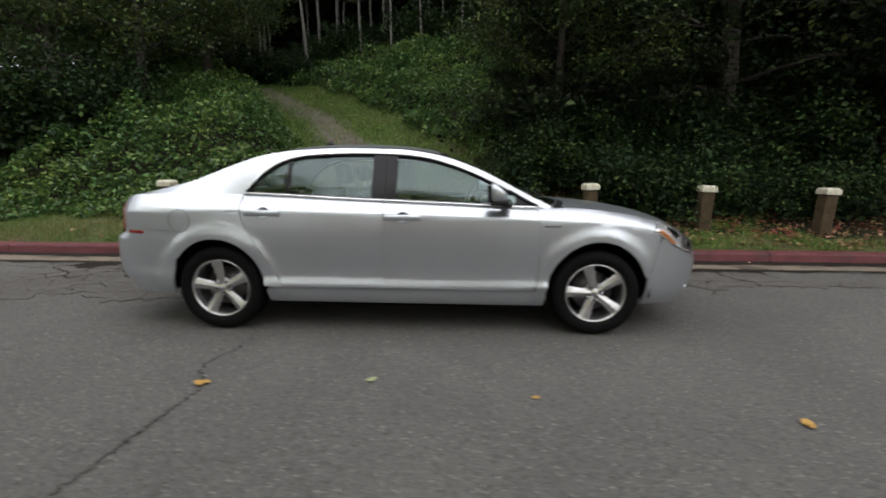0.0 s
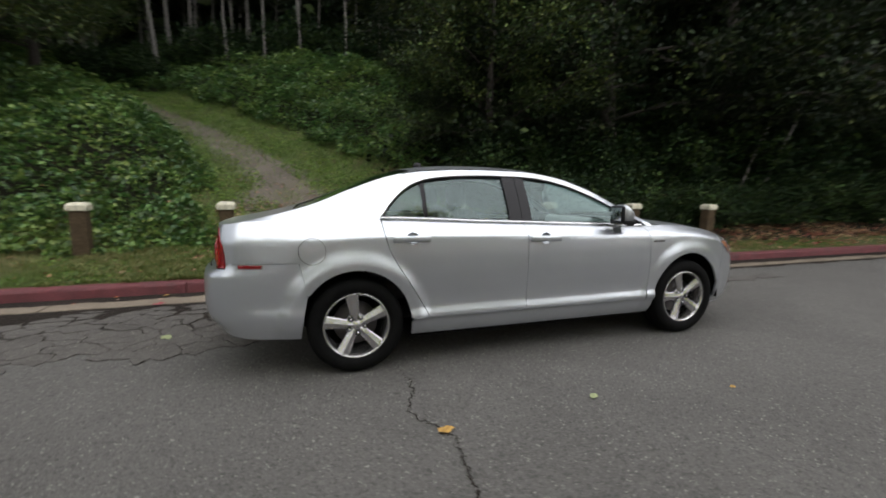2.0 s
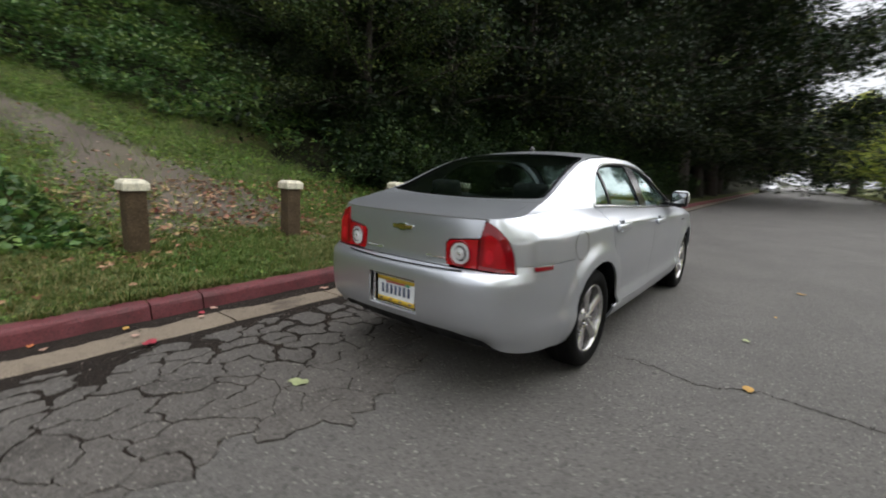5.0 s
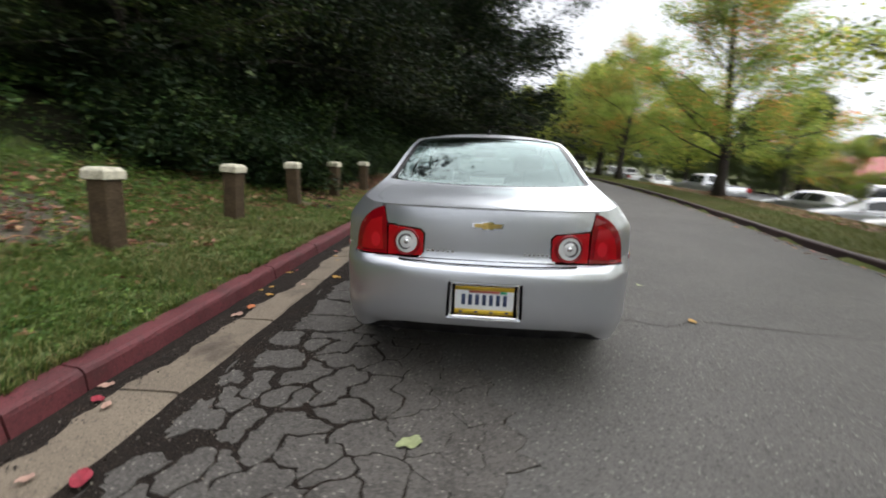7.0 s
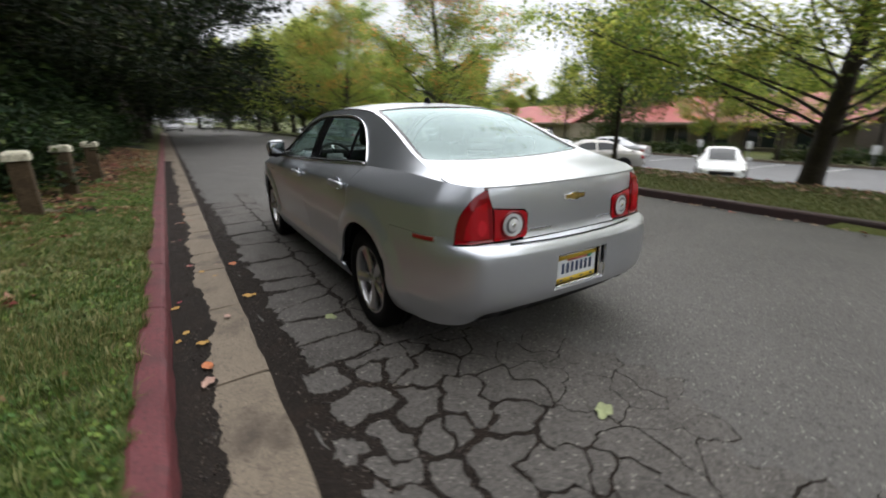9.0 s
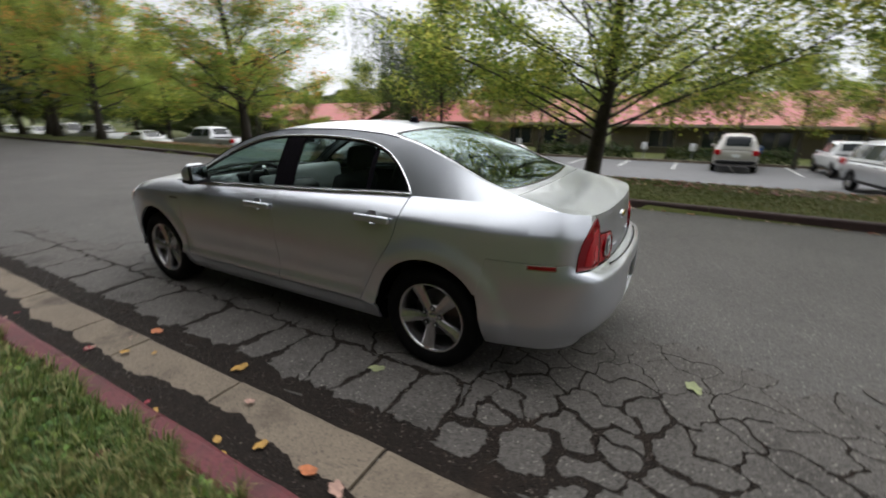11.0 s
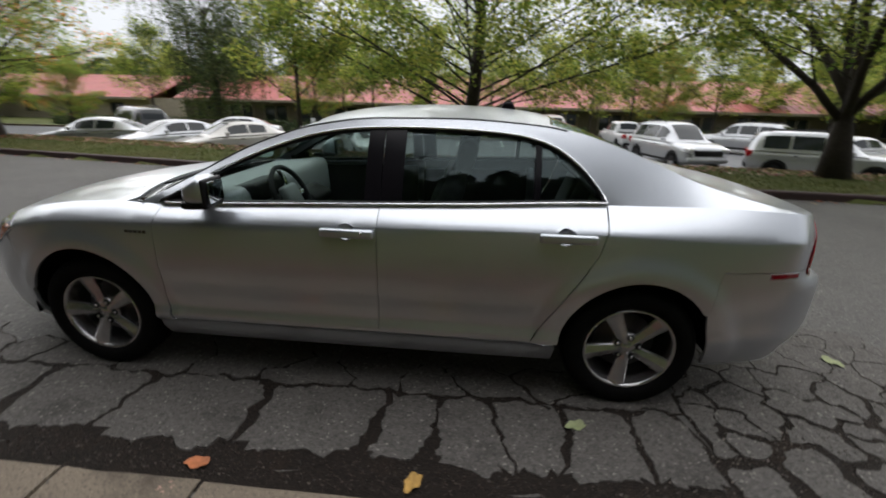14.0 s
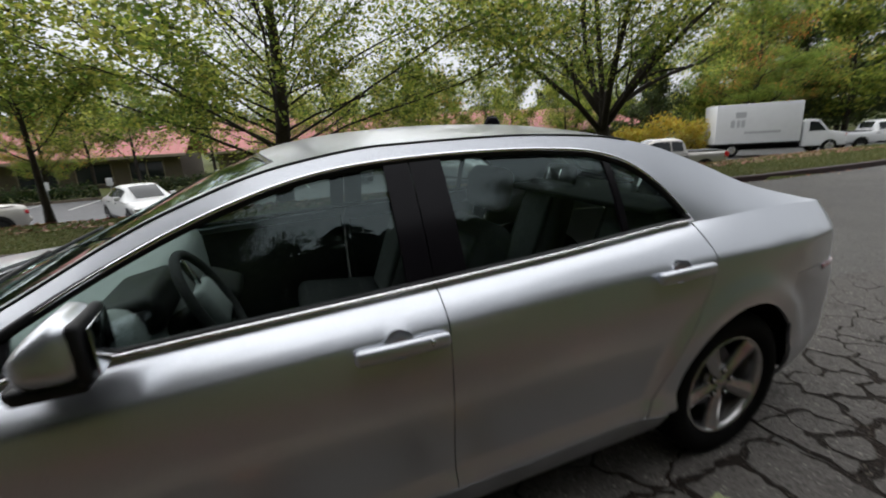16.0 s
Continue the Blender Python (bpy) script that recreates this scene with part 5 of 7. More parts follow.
far_woods("horizon_woods", "belt of green trees on the horizon", [(float(x + rng.uniform(-3, 3)), float(-88 + rng.uniform(-8, 8)), rng.uniform(7, 12), rng.uniform(4, 7)) for x in np.arange(-130, 150, 5.5)]
          + [(float(122 + rng.uniform(-8, 8)), float(y), rng.uniform(8, 13), rng.uniform(4, 7)) for y in np.arange(-84, -8, 5)] + [(float(-95 + rng.uniform(-8, 8)), float(y), rng.uniform(8, 13), rng.uniform(4, 7)) for y in np.arange(-84, 0, 5)], 0.75, 700, L_WILLOW, 11)
far_woods("conifer_hill", "wooded hill on the horizon", [(float(rng.uniform(30, 230)), float(-230 + rng.uniform(-25, 25)), rng.uniform(9, 15), rng.uniform(4, 6)) for _ in range(80)], 1.6, 120, L_WILLOW, 9)
for x, y, s in ((-25.4, -20.5, 2.2), (-26.9, -18.9, 1.8), (-24.0, -22.2, 1.7)):
    sh = thing("yellow_shrub", pose(x, y, LOT_Z), "rounded shrub with bright yellow leaves", "shrub", "yellow shrubs")
    r2 = np.random.default_rng(int(-x * 10))
    st = [tube(limb((0, 0, -0.05), (math.cos(a), math.sin(a), 1.3), s * 0.9, r2, 4, 0.15, 0.0), [0.04, 0.03, 0.02, 0.012, 0.006], 5) for a in np.linspace(0, 6.28, 9)]
    piece("stem", *join(*st), M_BARK, sh)
    n = 2400
    c = r2.normal(0, 1, (n, 3))
    c /= np.linalg.norm(c, axis=1)[:, None]
    c *= (r2.uniform(0.55, 1.05, n) * (1 + 0.2 * np.sin(5 * c[:, 0])))[:, None]
    quick("foliage", *leaf_cloud(c * (s * 0.75, s * 0.75, s * 0.6) + (0, 0, s * 0.72), 0.16, r2), L_YELLOW, sh)

# ---------------------------------------------------------------- car park and buildings
strip("parking_lot", np.linspace(-70, 80, 60), [lambda x: (FAR_KERB(x) - 5.3, LOT_Z + 0.02), lambda x: (-20, LOT_Z + 0.02), lambda x: (-28.3, LOT_Z + 0.02)][::-1], M_LOT, "pale grey asphalt car park")
M_LINE = plain("white_road_paint", (0.62, 0.62, 0.6), 0.7)
for x in np.arange(-21, 30, 2.75):
    tagged(part("parking_line", block(0.10, 4.6, 0.004, 0), M_LINE, None, "white parking bay line", shaded=False, at=pose(float(x), -25.6, LOT_Z + 0.022)), category="parking line", group="parking bay lines", kind="structure")
lk = tagged(new("lot_kerb"), "pale concrete kerb behind the parking bays", "kerb", kind="structure")
for x in np.arange(-40, 42, 3.0):
    part("kerb_stone", block(2.98, 0.16, 0.16, 0.02), M_CONCRETE, lk, shaded=False, at=pose(float(x), -28.3, LOT_Z))
M_SIGN = plain("white_sign", (0.72, 0.73, 0.74), 0.5)
M_SIGNBLUE = plain("blue_sign", (0.03, 0.09, 0.30), 0.5)
M_STEEL = plain("galvanised_steel", (0.35, 0.36, 0.37), 0.45, 0.7)
for x, m, lb in ((0.3, M_SIGN, "white"), (-2.5, M_SIGN, "white"), (-5.9, M_SIGNBLUE, "blue"), (3.2, M_SIGN, "white"), (9.0, M_SIGN, "white"), (12.0, M_SIGN, "white")):
    sg_ = thing("parking_sign", pose(x, -28.9, LOT_Z), f"small {lb} parking sign on a short post", "sign", "parking signs")
    part("post", block(0.06, 0.06, 1.05, 0.01), M_STEEL, sg_)
    part("plate", block(0.34, 0.02, 0.46, 0.006), m, sg_, at=pose(0, 0.045, 0.72))
r = np.random.default_rng(41)
for x0, x1 in ((-20, -9.5), (-8, -1.0), (1.0, 8.0), (10, 17), (22, 34)):
    hd = thing("hedge", pose((x0 + x1) / 2, -29.9, LOT_Z), "low clipped green hedge behind the parking bays", "hedge", "hedges")
    n = int((x1 - x0) * 420)
    c = np.stack([r.uniform(x0, x1, n) - (x0 + x1) / 2, r.normal(0, 0.32, n), np.abs(r.normal(0.45, 0.25, n))], 1)
    quick("foliage", *leaf_cloud(c, 0.15, r), L_HEDGE, hd)
    tagged(piece("stem_cluster", *join(*[tube([(q, 0, 0), (q + 0.1, 0.05, 0.5)], 0.02, 4) for q in np.arange(x0 + 0.3, x1, 0.7) - (x0 + x1) / 2]), M_BARK, hd), kind="stuff")

M_ROOF = material("red_metal_roof", (0.40, 0.115, 0.10), 0.55, spread=0.12, scale=0.8, fine=0)
M_WALL = material("taupe_stucco", (0.125, 0.105, 0.082), 0.9, spread=0.12, scale=1.5, fine=30, bump=0.2)
M_WALLPALE = material("cream_stucco", (0.42, 0.37, 0.28), 0.9, spread=0.1, scale=1.5, fine=30, bump=0.2)
M_TRIM = plain("eave_trim", (0.30, 0.26, 0.20), 0.7)
M_DARKPANE = plain("dark_window_pane", (0.02, 0.025, 0.03), 0.08, spec=0.6)


def building(x0, x1, y0, depth, eave, ridge, wall, label, bays):
    """A low building with a seamed metal roof, deep eaves and window bays on its front."""
    z0 = LOT_Z - 0.25
    b = thing("office_building", pose((x0 + x1) / 2, y0, 0), label, "building")
    ln = x1 - x0
    for nm, sx, sy, px_, py_ in (("front_wall", ln, 0.25, 0, -0.9), ("back_wall", ln, 0.25, 0, -depth + 0.9), ("end_wall", 0.25, depth - 2.06, -ln / 2 + 0.125, -depth / 2), ("end_wall", 0.25, depth - 2.06, ln / 2 - 0.125, -depth / 2)):
        part(nm, block(sx, sy, eave - z0, 0.01), wall, b, shaded=False, at=pose(px_, py_, z0))
    for sgn, nm in ((1, "front_roof"), (-1, "back_roof")):
        ya, yb = (0.0, -depth / 2) if sgn > 0 else (-depth, -depth / 2)
        v = [(-ln / 2 - 0.6, ya, eave), (ln / 2 + 0.6, ya, eave), (ln / 2 + 0.6, yb, ridge), (-ln / 2 - 0.6, yb, ridge)]
        v += [(a, c_, d_ - 0.14) for a, c_, d_ in v]
        f = [(0, 1, 2, 3), (7, 6, 5, 4), (0, 4, 5, 1), (1, 5, 6, 2), (2, 6, 7, 3), (3, 7, 4, 0)]
        rf = piece(nm, v, f, M_ROOF, b, "red standing-seam metal roof", shaded=False)
        sv = []
        for x in np.arange(-ln / 2 - 0.5, ln / 2 + 0.5, 0.62):
            sv.append(tube([(x, ya, eave + 0.02), (x, yb, ridge + 0.02)], 0.022, 4))
        tagged(piece("roof_seams", *join(*sv), M_ROOF, rf, shaded=False), kind="stuff")
    part("fascia", block(ln + 1.2, 0.06, 0.22, 0.005), M_TRIM, b, shaded=False, at=pose(0, 0.03, eave - 0.2))
    for x, w, h, sill in bays:
        wd = new("window")
        wd.parent = b
        wd.matrix_basis = pose(x, -0.76, z0 + sill)
        part("pane", block(w, 0.02, h, 0), M_DARKPANE, wd, shaded=False)
        for dx in (-w / 2, 0, w / 2):
            part("frame", block(0.07, 0.05, h, 0.005), M_TRIM, wd, shaded=False, at=pose(dx, 0.015, 0))
        part("sill", block(w + 0.1, 0.10, 0.06, 0.005), M_TRIM, wd, shaded=False, at=pose(0, 0.03, -0.06))
    return b

building(-42, 4, -37.5, 16, 1.45, 4.3, M_WALL, "long low office building with a red metal roof", [(x, 2.0, 1.3, 0.75) for x in np.arange(-20, 22, 3.9)])
building(7, 30, -39.5, 15, 1.50, 4.1, M_WALL, "low office wing with red metal roof and dark windows", [(x, 2.4, 1.5, 0.6) for x in np.arange(-9, 10, 3.6)])
building(34.5, 62, -40.5, 14, 1.45, 3.9, M_WALLPALE, "pale building with a red metal roof", [(x, 1.6, 1.1, 0.9) for x in np.arange(-10, 11, 5)])

# parked vehicles
P_WHITE = material("white_car_paint", (0.62, 0.63, 0.64), 0.25, spread=0.03, scale=3, fine=0, coat=0.6)
P_SILVER = material("silver_car_paint", (0.42, 0.43, 0.45), 0.3, 0.6, spread=0.04, scale=3, fine=0, coat=0.6)
P_BEIGE = material("beige_car_paint", (0.40, 0.385, 0.36), 0.3, 0.5, spread=0.04, scale=3, fine=0, coat=0.6)
P_BLACK = material("black_car_paint", (0.015, 0.016, 0.018), 0.2, spread=0.05, scale=3, fine=0, coat=0.7)
M_CARGLASS = plain("dark_car_glass", (0.012, 0.016, 0.018), 0.05, spec=0.4)

WHEEL_MESH = None
def small_wheel(parent, x, y, r_, sgn):
    global WHEEL_MESH
    w = new("wheel")
    w.parent = parent
    w.matrix_basis = pose(x, y, r_, 0, 0, 0 if sgn > 0 else 180) @ Matrix.Scale(r_ / 0.34, 4)
    if WHEEL_MESH is None:
        t_ = mesh_of("tyre", *lathe([(0.20, 0.09), (0.24, 0.11), (0.31, 0.11), (0.34, 0.07), (0.34, -0.07), (0.30, -0.11), (0.20, -0.09)], 24, "y"), M_RUBBER)
        q_ = mesh_of("rim", *lathe([(0.0, 0.075), (0.06, 0.08), (0.08, 0.06), (0.17, 0.075), (0.205, 0.095), (0.21, 0.05)], 20, "y"), M_ALLOY)
        WHEEL_MESH = (t_, q_)
    for nm, me in zip(("tyre", "rim"), WHEEL_MESH):
        o = new(nm, me)
        o.parent = w


def prism(profile, hw, bevel, squeeze=None, tuck=0.0):
    """A side profile (x, z) made solid across the car; squeeze narrows it by height."""
    bm = bmesh.new()
    for s in (1, -1):
        vs = [bm.verts.new((x, s * hw * (squeeze(z) if squeeze else 1), z)) for x, z in profile]
        bm.faces.new(vs if s < 0 else vs[::-1])
    bm.verts.ensure_lookup_table()
    n = len(profile)
    for i in range(n):
        j = (i + 1) % n
        bm.faces.new((bm.verts[i], bm.verts[j], bm.verts[n + j], bm.verts[n + i]))
    bmesh.ops.recalc_face_normals(bm, faces=bm.faces[:])
    if bevel:
        bmesh.ops.bevel(bm, geom=bm.edges[:], offset=bevel, segments=3, affect="EDGES", profile=0.5)
    xa, xb = min(q[0] for q in profile), max(q[0] for q in profile)
    for q in bm.verts:                 # the ends draw in, seen from above
        u = abs((q.co.x - (xa + xb) / 2) / ((xb - xa) / 2))
        q.co.y *= 1 - tuck * max(0.0, (u - 0.55) / 0.45) ** 2.2
    return bm

# Side lines of the parked vehicles: body top, underside, half width in plan, roof; then wheels and window posts.
KINDS = {
    "sedan": dict(top=Curve([(-2.36, 0.62), (-2.33, 0.86), (-2.24, 0.96), (-1.9, 1.0), (-1.4, 1.0), (-0.4, 0.965), (0.9, 0.93), (1.4, 0.88), (1.9, 0.79), (2.2, 0.70), (2.33, 0.58), (2.37, 0.45)]),
                  low=Curve([(-2.36, 0.40), (-2.2, 0.27), (-1.8, 0.22), (1.8, 0.20), (2.2, 0.24), (2.37, 0.33)]),
                  wide=Curve([(-2.36, 0.58), (-2.28, 0.72), (-2.0, 0.83), (-1.3, 0.87), (0.0, 0.88), (1.2, 0.87), (1.8, 0.82), (2.15, 0.70), (2.37, 0.48)]),
                  roof=Curve([(-1.95, 0.985), (-1.7, 1.06), (-1.35, 1.22), (-1.0, 1.36), (-0.6, 1.43), (-0.1, 1.45), (0.25, 1.42), (0.6, 1.30), (1.0, 1.09), (1.32, 0.90)]),
                  ends=(-1.95, 1.32), glass=(-1.78, -1.08, 0.42, 1.20), r=0.33, wb=(-1.38, 1.42), split=(-0.98, -0.22, 0.62), slim=0.74),
    "suv": dict(top=Curve([(-2.41, 0.70), (-2.39, 0.98), (-2.32, 1.09), (-1.5, 1.10), (0.9, 1.10), (1.5, 1.09), (2.05, 1.03), (2.28, 0.95), (2.38, 0.78), (2.42, 0.50)]),
                low=Curve([(-2.41, 0.46), (-2.2, 0.34), (1.9, 0.28), (2.42, 0.38)]),
                wide=Curve([(-2.41, 0.80), (-2.30, 0.89), (-1.8, 0.94), (0.0, 0.95), (1.7, 0.94), (2.15, 0.87), (2.42, 0.68)]),
                roof=Curve([(-2.37, 1.09), (-2.30, 1.36), (-2.20, 1.62), (-2.0, 1.76), (-1.5, 1.82), (-0.4, 1.84), (0.20, 1.80), (0.50, 1.69), (0.85, 1.42), (1.25, 1.09)]),
                ends=(-2.37, 1.25), glass=(-2.33, -2.12, 0.40, 1.14), r=0.37, wb=(-1.42, 1.48), split=(-1.95, -1.05, -0.05, 0.72), slim=0.80),
    "pickup": dict(top=Curve([(-2.80, 0.80), (-2.79, 1.08), (-2.72, 1.14), (-1.0, 1.13), (1.3, 1.12), (2.2, 1.06), (2.55, 0.97), (2.70, 0.78), (2.75, 0.52)]),
                   low=Curve([(-2.80, 0.56), (-2.5, 0.44), (2.2, 0.34), (2.75, 0.42)]),
                   wide=Curve([(-2.80, 0.90), (-2.70, 0.94), (0.0, 0.97), (2.0, 0.95), (2.5, 0.88), (2.75, 0.70)]),
                   roof=Curve([(-1.02, 1.12), (-0.94, 1.46), (-0.82, 1.70), (-0.5, 1.80), (0.35, 1.80), (0.68, 1.70), (1.05, 1.42), (1.42, 1.12)]),
                   ends=(-1.02, 1.42), glass=(-0.98, -0.84, 0.56, 1.32), r=0.38, wb=(-1.75, 1.72), split=(-0.80, -0.22, 0.88), slim=0.80),
}
BODY_SECTION = [(0.0, 0.0), (0.80, 0.0), (0.955, 0.07), (0.985, 0.25), (1.0, 0.55), (0.985, 0.80), (0.94, 0.92), (0.84, 0.985), (0.45, 1.012), (0.0, 1.02)]
CABIN_SECTION = [(0.965, 0.0), (0.935, 0.25), (0.895, 0.55), (0.845, 0.80), (0.77, 0.94), (0.62, 0.99), (0.3, 1.01), (0.0, 1.015)]


def loft(stations, section, lo, hi, wide, closed):
    """A smooth skin over cross-sections along x: half sections from keel or sill to the middle of the top, mirrored."""
    ring_ = section + [(-u, v) for u, v in section[::-1][1:]]
    if closed:
        ring_ = ring_[:-1]
    v, f, m = [], [], len(ring_)
    for x in stations:
        a, b, w = float(lo(x)), float(hi(x)), float(wide(x))
        v += [(x, u * w, a + (b - a) * q) for u, q in ring_]
    for i in range(len(stations) - 1):
        for k in range(m if closed else m - 1):
            j = (k + 1) % m
            f.append((i * m + k, i * m + j, (i + 1) * m + j, (i + 1) * m + k))
    f += [tuple(range(m))[::-1], tuple((len(stations) - 1) * m + k for k in range(m))]
    return v, f


def cabin_at(k, x, q):
    """Half width and height of the cabin's skin at x, at the share q of its height."""
    base, up = float(k["top"](x)) - 0.02, float(k["roof"](x))
    us, qs = [p_[0] for p_ in CABIN_SECTION], [p_[1] for p_ in CABIN_SECTION]
    slim = 1.0 - (1 - k["slim"]) * q
    return float(k["wide"](x)) * float(np.interp(q, qs, us)) * slim, base + (up - base) * q


def cabin_skin(k):
    xs = np.linspace(k["ends"][0], k["ends"][1], 34)
    half = [q for _, q in CABIN_SECTION]
    v, f = [], []
    m = 2 * len(half) - 1
    for x in xs:
        row = [cabin_at(k, x, q) for q in half]
        v += [(x, y, z) for y, z in row] + [(x, -y, z) for y, z in row[::-1][1:]]
    for i in range(len(xs) - 1):
        f += [(i * m + j, i * m + j + 1, (i + 1) * m + j + 1, (i + 1) * m + j) for j in range(m - 1)]
    return v, [t[::-1] for t in f]


def parked(kind, paint, label, x, y, turn, size=1.0, group="parked cars"):
    k = KINDS[kind]
    c = thing({"sedan": "parked_sedan", "suv": "parked_suv", "pickup": "pickup_truck"}[kind], pose(x, y, LOT_Z + 0.02, 0, 0, turn) @ Matrix.Scale(size, 4), label, "car" if kind != "pickup" else "pickup", group)
    x0, x1 = k["top"].x[0], k["top"].x[-1]
    u = np.linspace(-1, 1, 40)
    xs = (x0 + x1) / 2 + (x1 - x0) / 2 * np.sign(u) * (1 - (1 - np.abs(u)) ** 1.5)
    piece("body", *loft(xs, BODY_SECTION, k["low"], k["top"], k["wide"], True), paint, c)
    piece("cabin", *cabin_skin(k), paint, c)
    for s in (1, -1):
        posts = k["split"]
        for a, b in zip(posts, posts[1:]):
            row = np.linspace(a + 0.035, b - 0.035, 9)
            v = []
            for q0 in (0.16, 0.36, 0.58, 0.80):
                for q in row:
                    yy, zz = cabin_at(k, q, q0)
                    v.append((q, s * (yy + 0.012), zz))
            f = [(r_ * 9 + i, r_ * 9 + i + 1, r_ * 9 + i + 10, r_ * 9 + i + 9) for r_ in range(3) for i in range(8)]
            piece("side_window", v, f if s < 0 else [t[::-1] for t in f], M_CARGLASS, c)
        zz = 0.68 if kind == "sedan" else 0.86
        hx, tx = (1.99, -2.17) if kind == "sedan" else (x1 - 0.21, x0 + 0.09)
        part("headlight", block(0.34, 0.34, 0.15 if kind == "sedan" else 0.20, 0.05), M_CLEAR, c, at=pose(hx, s * (float(k["wide"](hx)) - 0.165), zz - 0.10, 0, 8, -s * 12))
        part("tail_light", block(0.22, 0.26, 0.15 if kind == "sedan" else 0.26, 0.04), M_RED, c, at=pose(tx, s * (float(k["wide"](tx)) - 0.12), zz - 0.02))
        for wx in k["wb"]:
            wy = float(k["wide"](wx))
            small_wheel(c, wx, s * (wy - 0.10), k["r"], s)
            a = np.linspace(0, math.pi, 15)
            v = [(wx + (k["r"] + 0.07) * math.cos(t), s * (wy + 0.004), k["r"] + (k["r"] + 0.06) * math.sin(t)) for t in a]
            piece("wheel_arch", v + [(wx, s * (wy + 0.004), k["r"])], [(i, i + 1, 15) for i in range(14)], M_BLACK, c, shaded=False)
        mx_ = 0.70 if kind == "sedan" else 0.78
        part("door_mirror", block(0.11, 0.20, 0.14, 0.04), paint, c, at=pose(mx_, s * (float(k["wide"](mx_)) + 0.05), float(k["top"](mx_)) + 0.01))
        part("sill_trim", block(1.9, 0.03, 0.09, 0.01), M_BLACK, c, at=pose(0.05, s * (float(k["wide"](0.0)) - 0.012), float(k["low"](0.0)) + 0.05))
        for hx in (-0.85, 0.10):
            part("door_handle", block(0.18, 0.03, 0.03, 0.01), M_BLACK, c, at=pose(hx, s * (float(k["wide"](hx)) * 0.99), float(k["top"](hx)) - 0.16))
    g0, g1, g2, g3 = k["glass"]
    for nm, a, b in (("windscreen", g2, g3), ("rear_window", g0, g1)):
        v = []
        for q in np.linspace(a, b, 7):
            yw, zw = cabin_at(k, q, 0.95)
            dz = float(k["roof"](q)) - (float(k["top"](q)) - 0.02)
            for e in np.linspace(-1, 1, 9):
                v.append((q, e * yw * 0.94, float(k["roof"](q)) + 0.014 * dz + 0.016 - 0.045 * e * e * dz))
        f = [(i * 9 + j, (i + 1) * 9 + j, (i + 1) * 9 + j + 1, i * 9 + j + 1) for i in range(6) for j in range(8)]
        piece(nm, v, f, M_CARGLASS, c)
    part("grille", block(0.10, 0.85 if kind == "sedan" else 1.16, 0.17 if kind == "sedan" else 0.24, 0.03), M_BLACK, c, at=pose(x1 - 0.06, 0, 0.46 if kind == "sedan" else 0.62))
    part("front_bumper", block(0.22, 1.25 if kind == "sedan" else 1.62, 0.20, 0.07), paint if kind == "sedan" else M_STEEL, c, at=pose(x1 - 0.08, 0, 0.26 if kind == "sedan" else 0.38))
    part("rear_bumper", block(0.22, 1.35 if kind == "sedan" else 1.66, 0.20, 0.07), paint if kind == "sedan" else M_BLACK, c, at=pose(x0 + 0.07, 0, 0.38 if kind == "sedan" else 0.42))
    part("plate", block(0.02, 0.32, 0.15, 0.004), M_PLATE, c, at=pose(x0 - 0.012, 0, 0.62 if kind == "sedan" else 0.74))
    if kind == "pickup":
        part("bed_cover", block(1.65, 1.62, 0.05, 0.02), M_BLACK, c, "black bed cover", at=pose(-1.90, 0, 1.135))
    if kind == "suv":
        for s in (1, -1):
            piece("roof_rail", *tube([(-1.8, s * 0.60, 1.79), (-1.7, s * 0.60, 1.87), (0.0, s * 0.60, 1.89), (0.12, s * 0.60, 1.80)], 0.02, 6), M_BLACK, c)
    return c

parked("sedan", P_SILVER, "silver sedan in the sunken car park", 16.0, -14.9, 14)
parked("sedan", P_SILVER, "silver sedan nosing towards the verge", 12.5, -14.8, 60)
parked("sedan", P_BEIGE, "grey-beige sedan parked beside silver cars", 9.7, -14.7, 52)
parked("sedan", P_SILVER, "silver sedan in the second row of bays", 12.9, -20.2, 20)
parked("pickup", P_SILVER, "silver pickup truck parked by the verge", 25.5, -14.9, 8)
parked("suv", P_BLACK, "black sport utility behind the silver sedans", 18.0, -19.3, -30)
parked("sedan", P_WHITE, "white sedan along the verge further up", 33.0, -14.6, 178)
parked("pickup", P_WHITE, "white pickup along the verge further up", 41.0, -14.8, 3)
parked("suv", P_WHITE, "white wagon along the verge further up", 46.5, -15.0, 178)
parked("sedan", P_WHITE, "white sedan far along the verge", 54, -15, 180)
parked("sedan", P_SILVER, "silver saloon far along the verge", 61, -15, 180)
parked("sedan", P_WHITE, "white compact car seen across the verge", 4.6, -16.2, 118, 0.92)
parked("suv", P_BEIGE, "beige sport utility nose-in at the hedge", -4.5, -25.2, -92, 1.03)
parked("pickup", P_WHITE, "white pickup nose-in at the hedge", -9.0, -25.0, -88, 0.9)
parked("suv", P_SILVER, "large silver sport utility facing the verge", -8.9, -17.2, 99, 1.0)
parked("suv", P_SILVER, "silver compact sport utility in the far bays", -15.4, -24.0, -52, 0.95)
parked("suv", P_SILVER, "silver sport utility beside the verge tree", -12.6, -13.9, 152, 0.92)
parked("sedan", P_WHITE, "white sedan beyond the verge tree", -16.0, -17.5, 20)
parked("pickup", P_BEIGE, "pale pickup with a dark bed cover", -16.0, -12.6, -24, 0.92)
parked("pickup", P_WHITE, "white work pickup beside the box truck", -36.5, -13.8, 150)
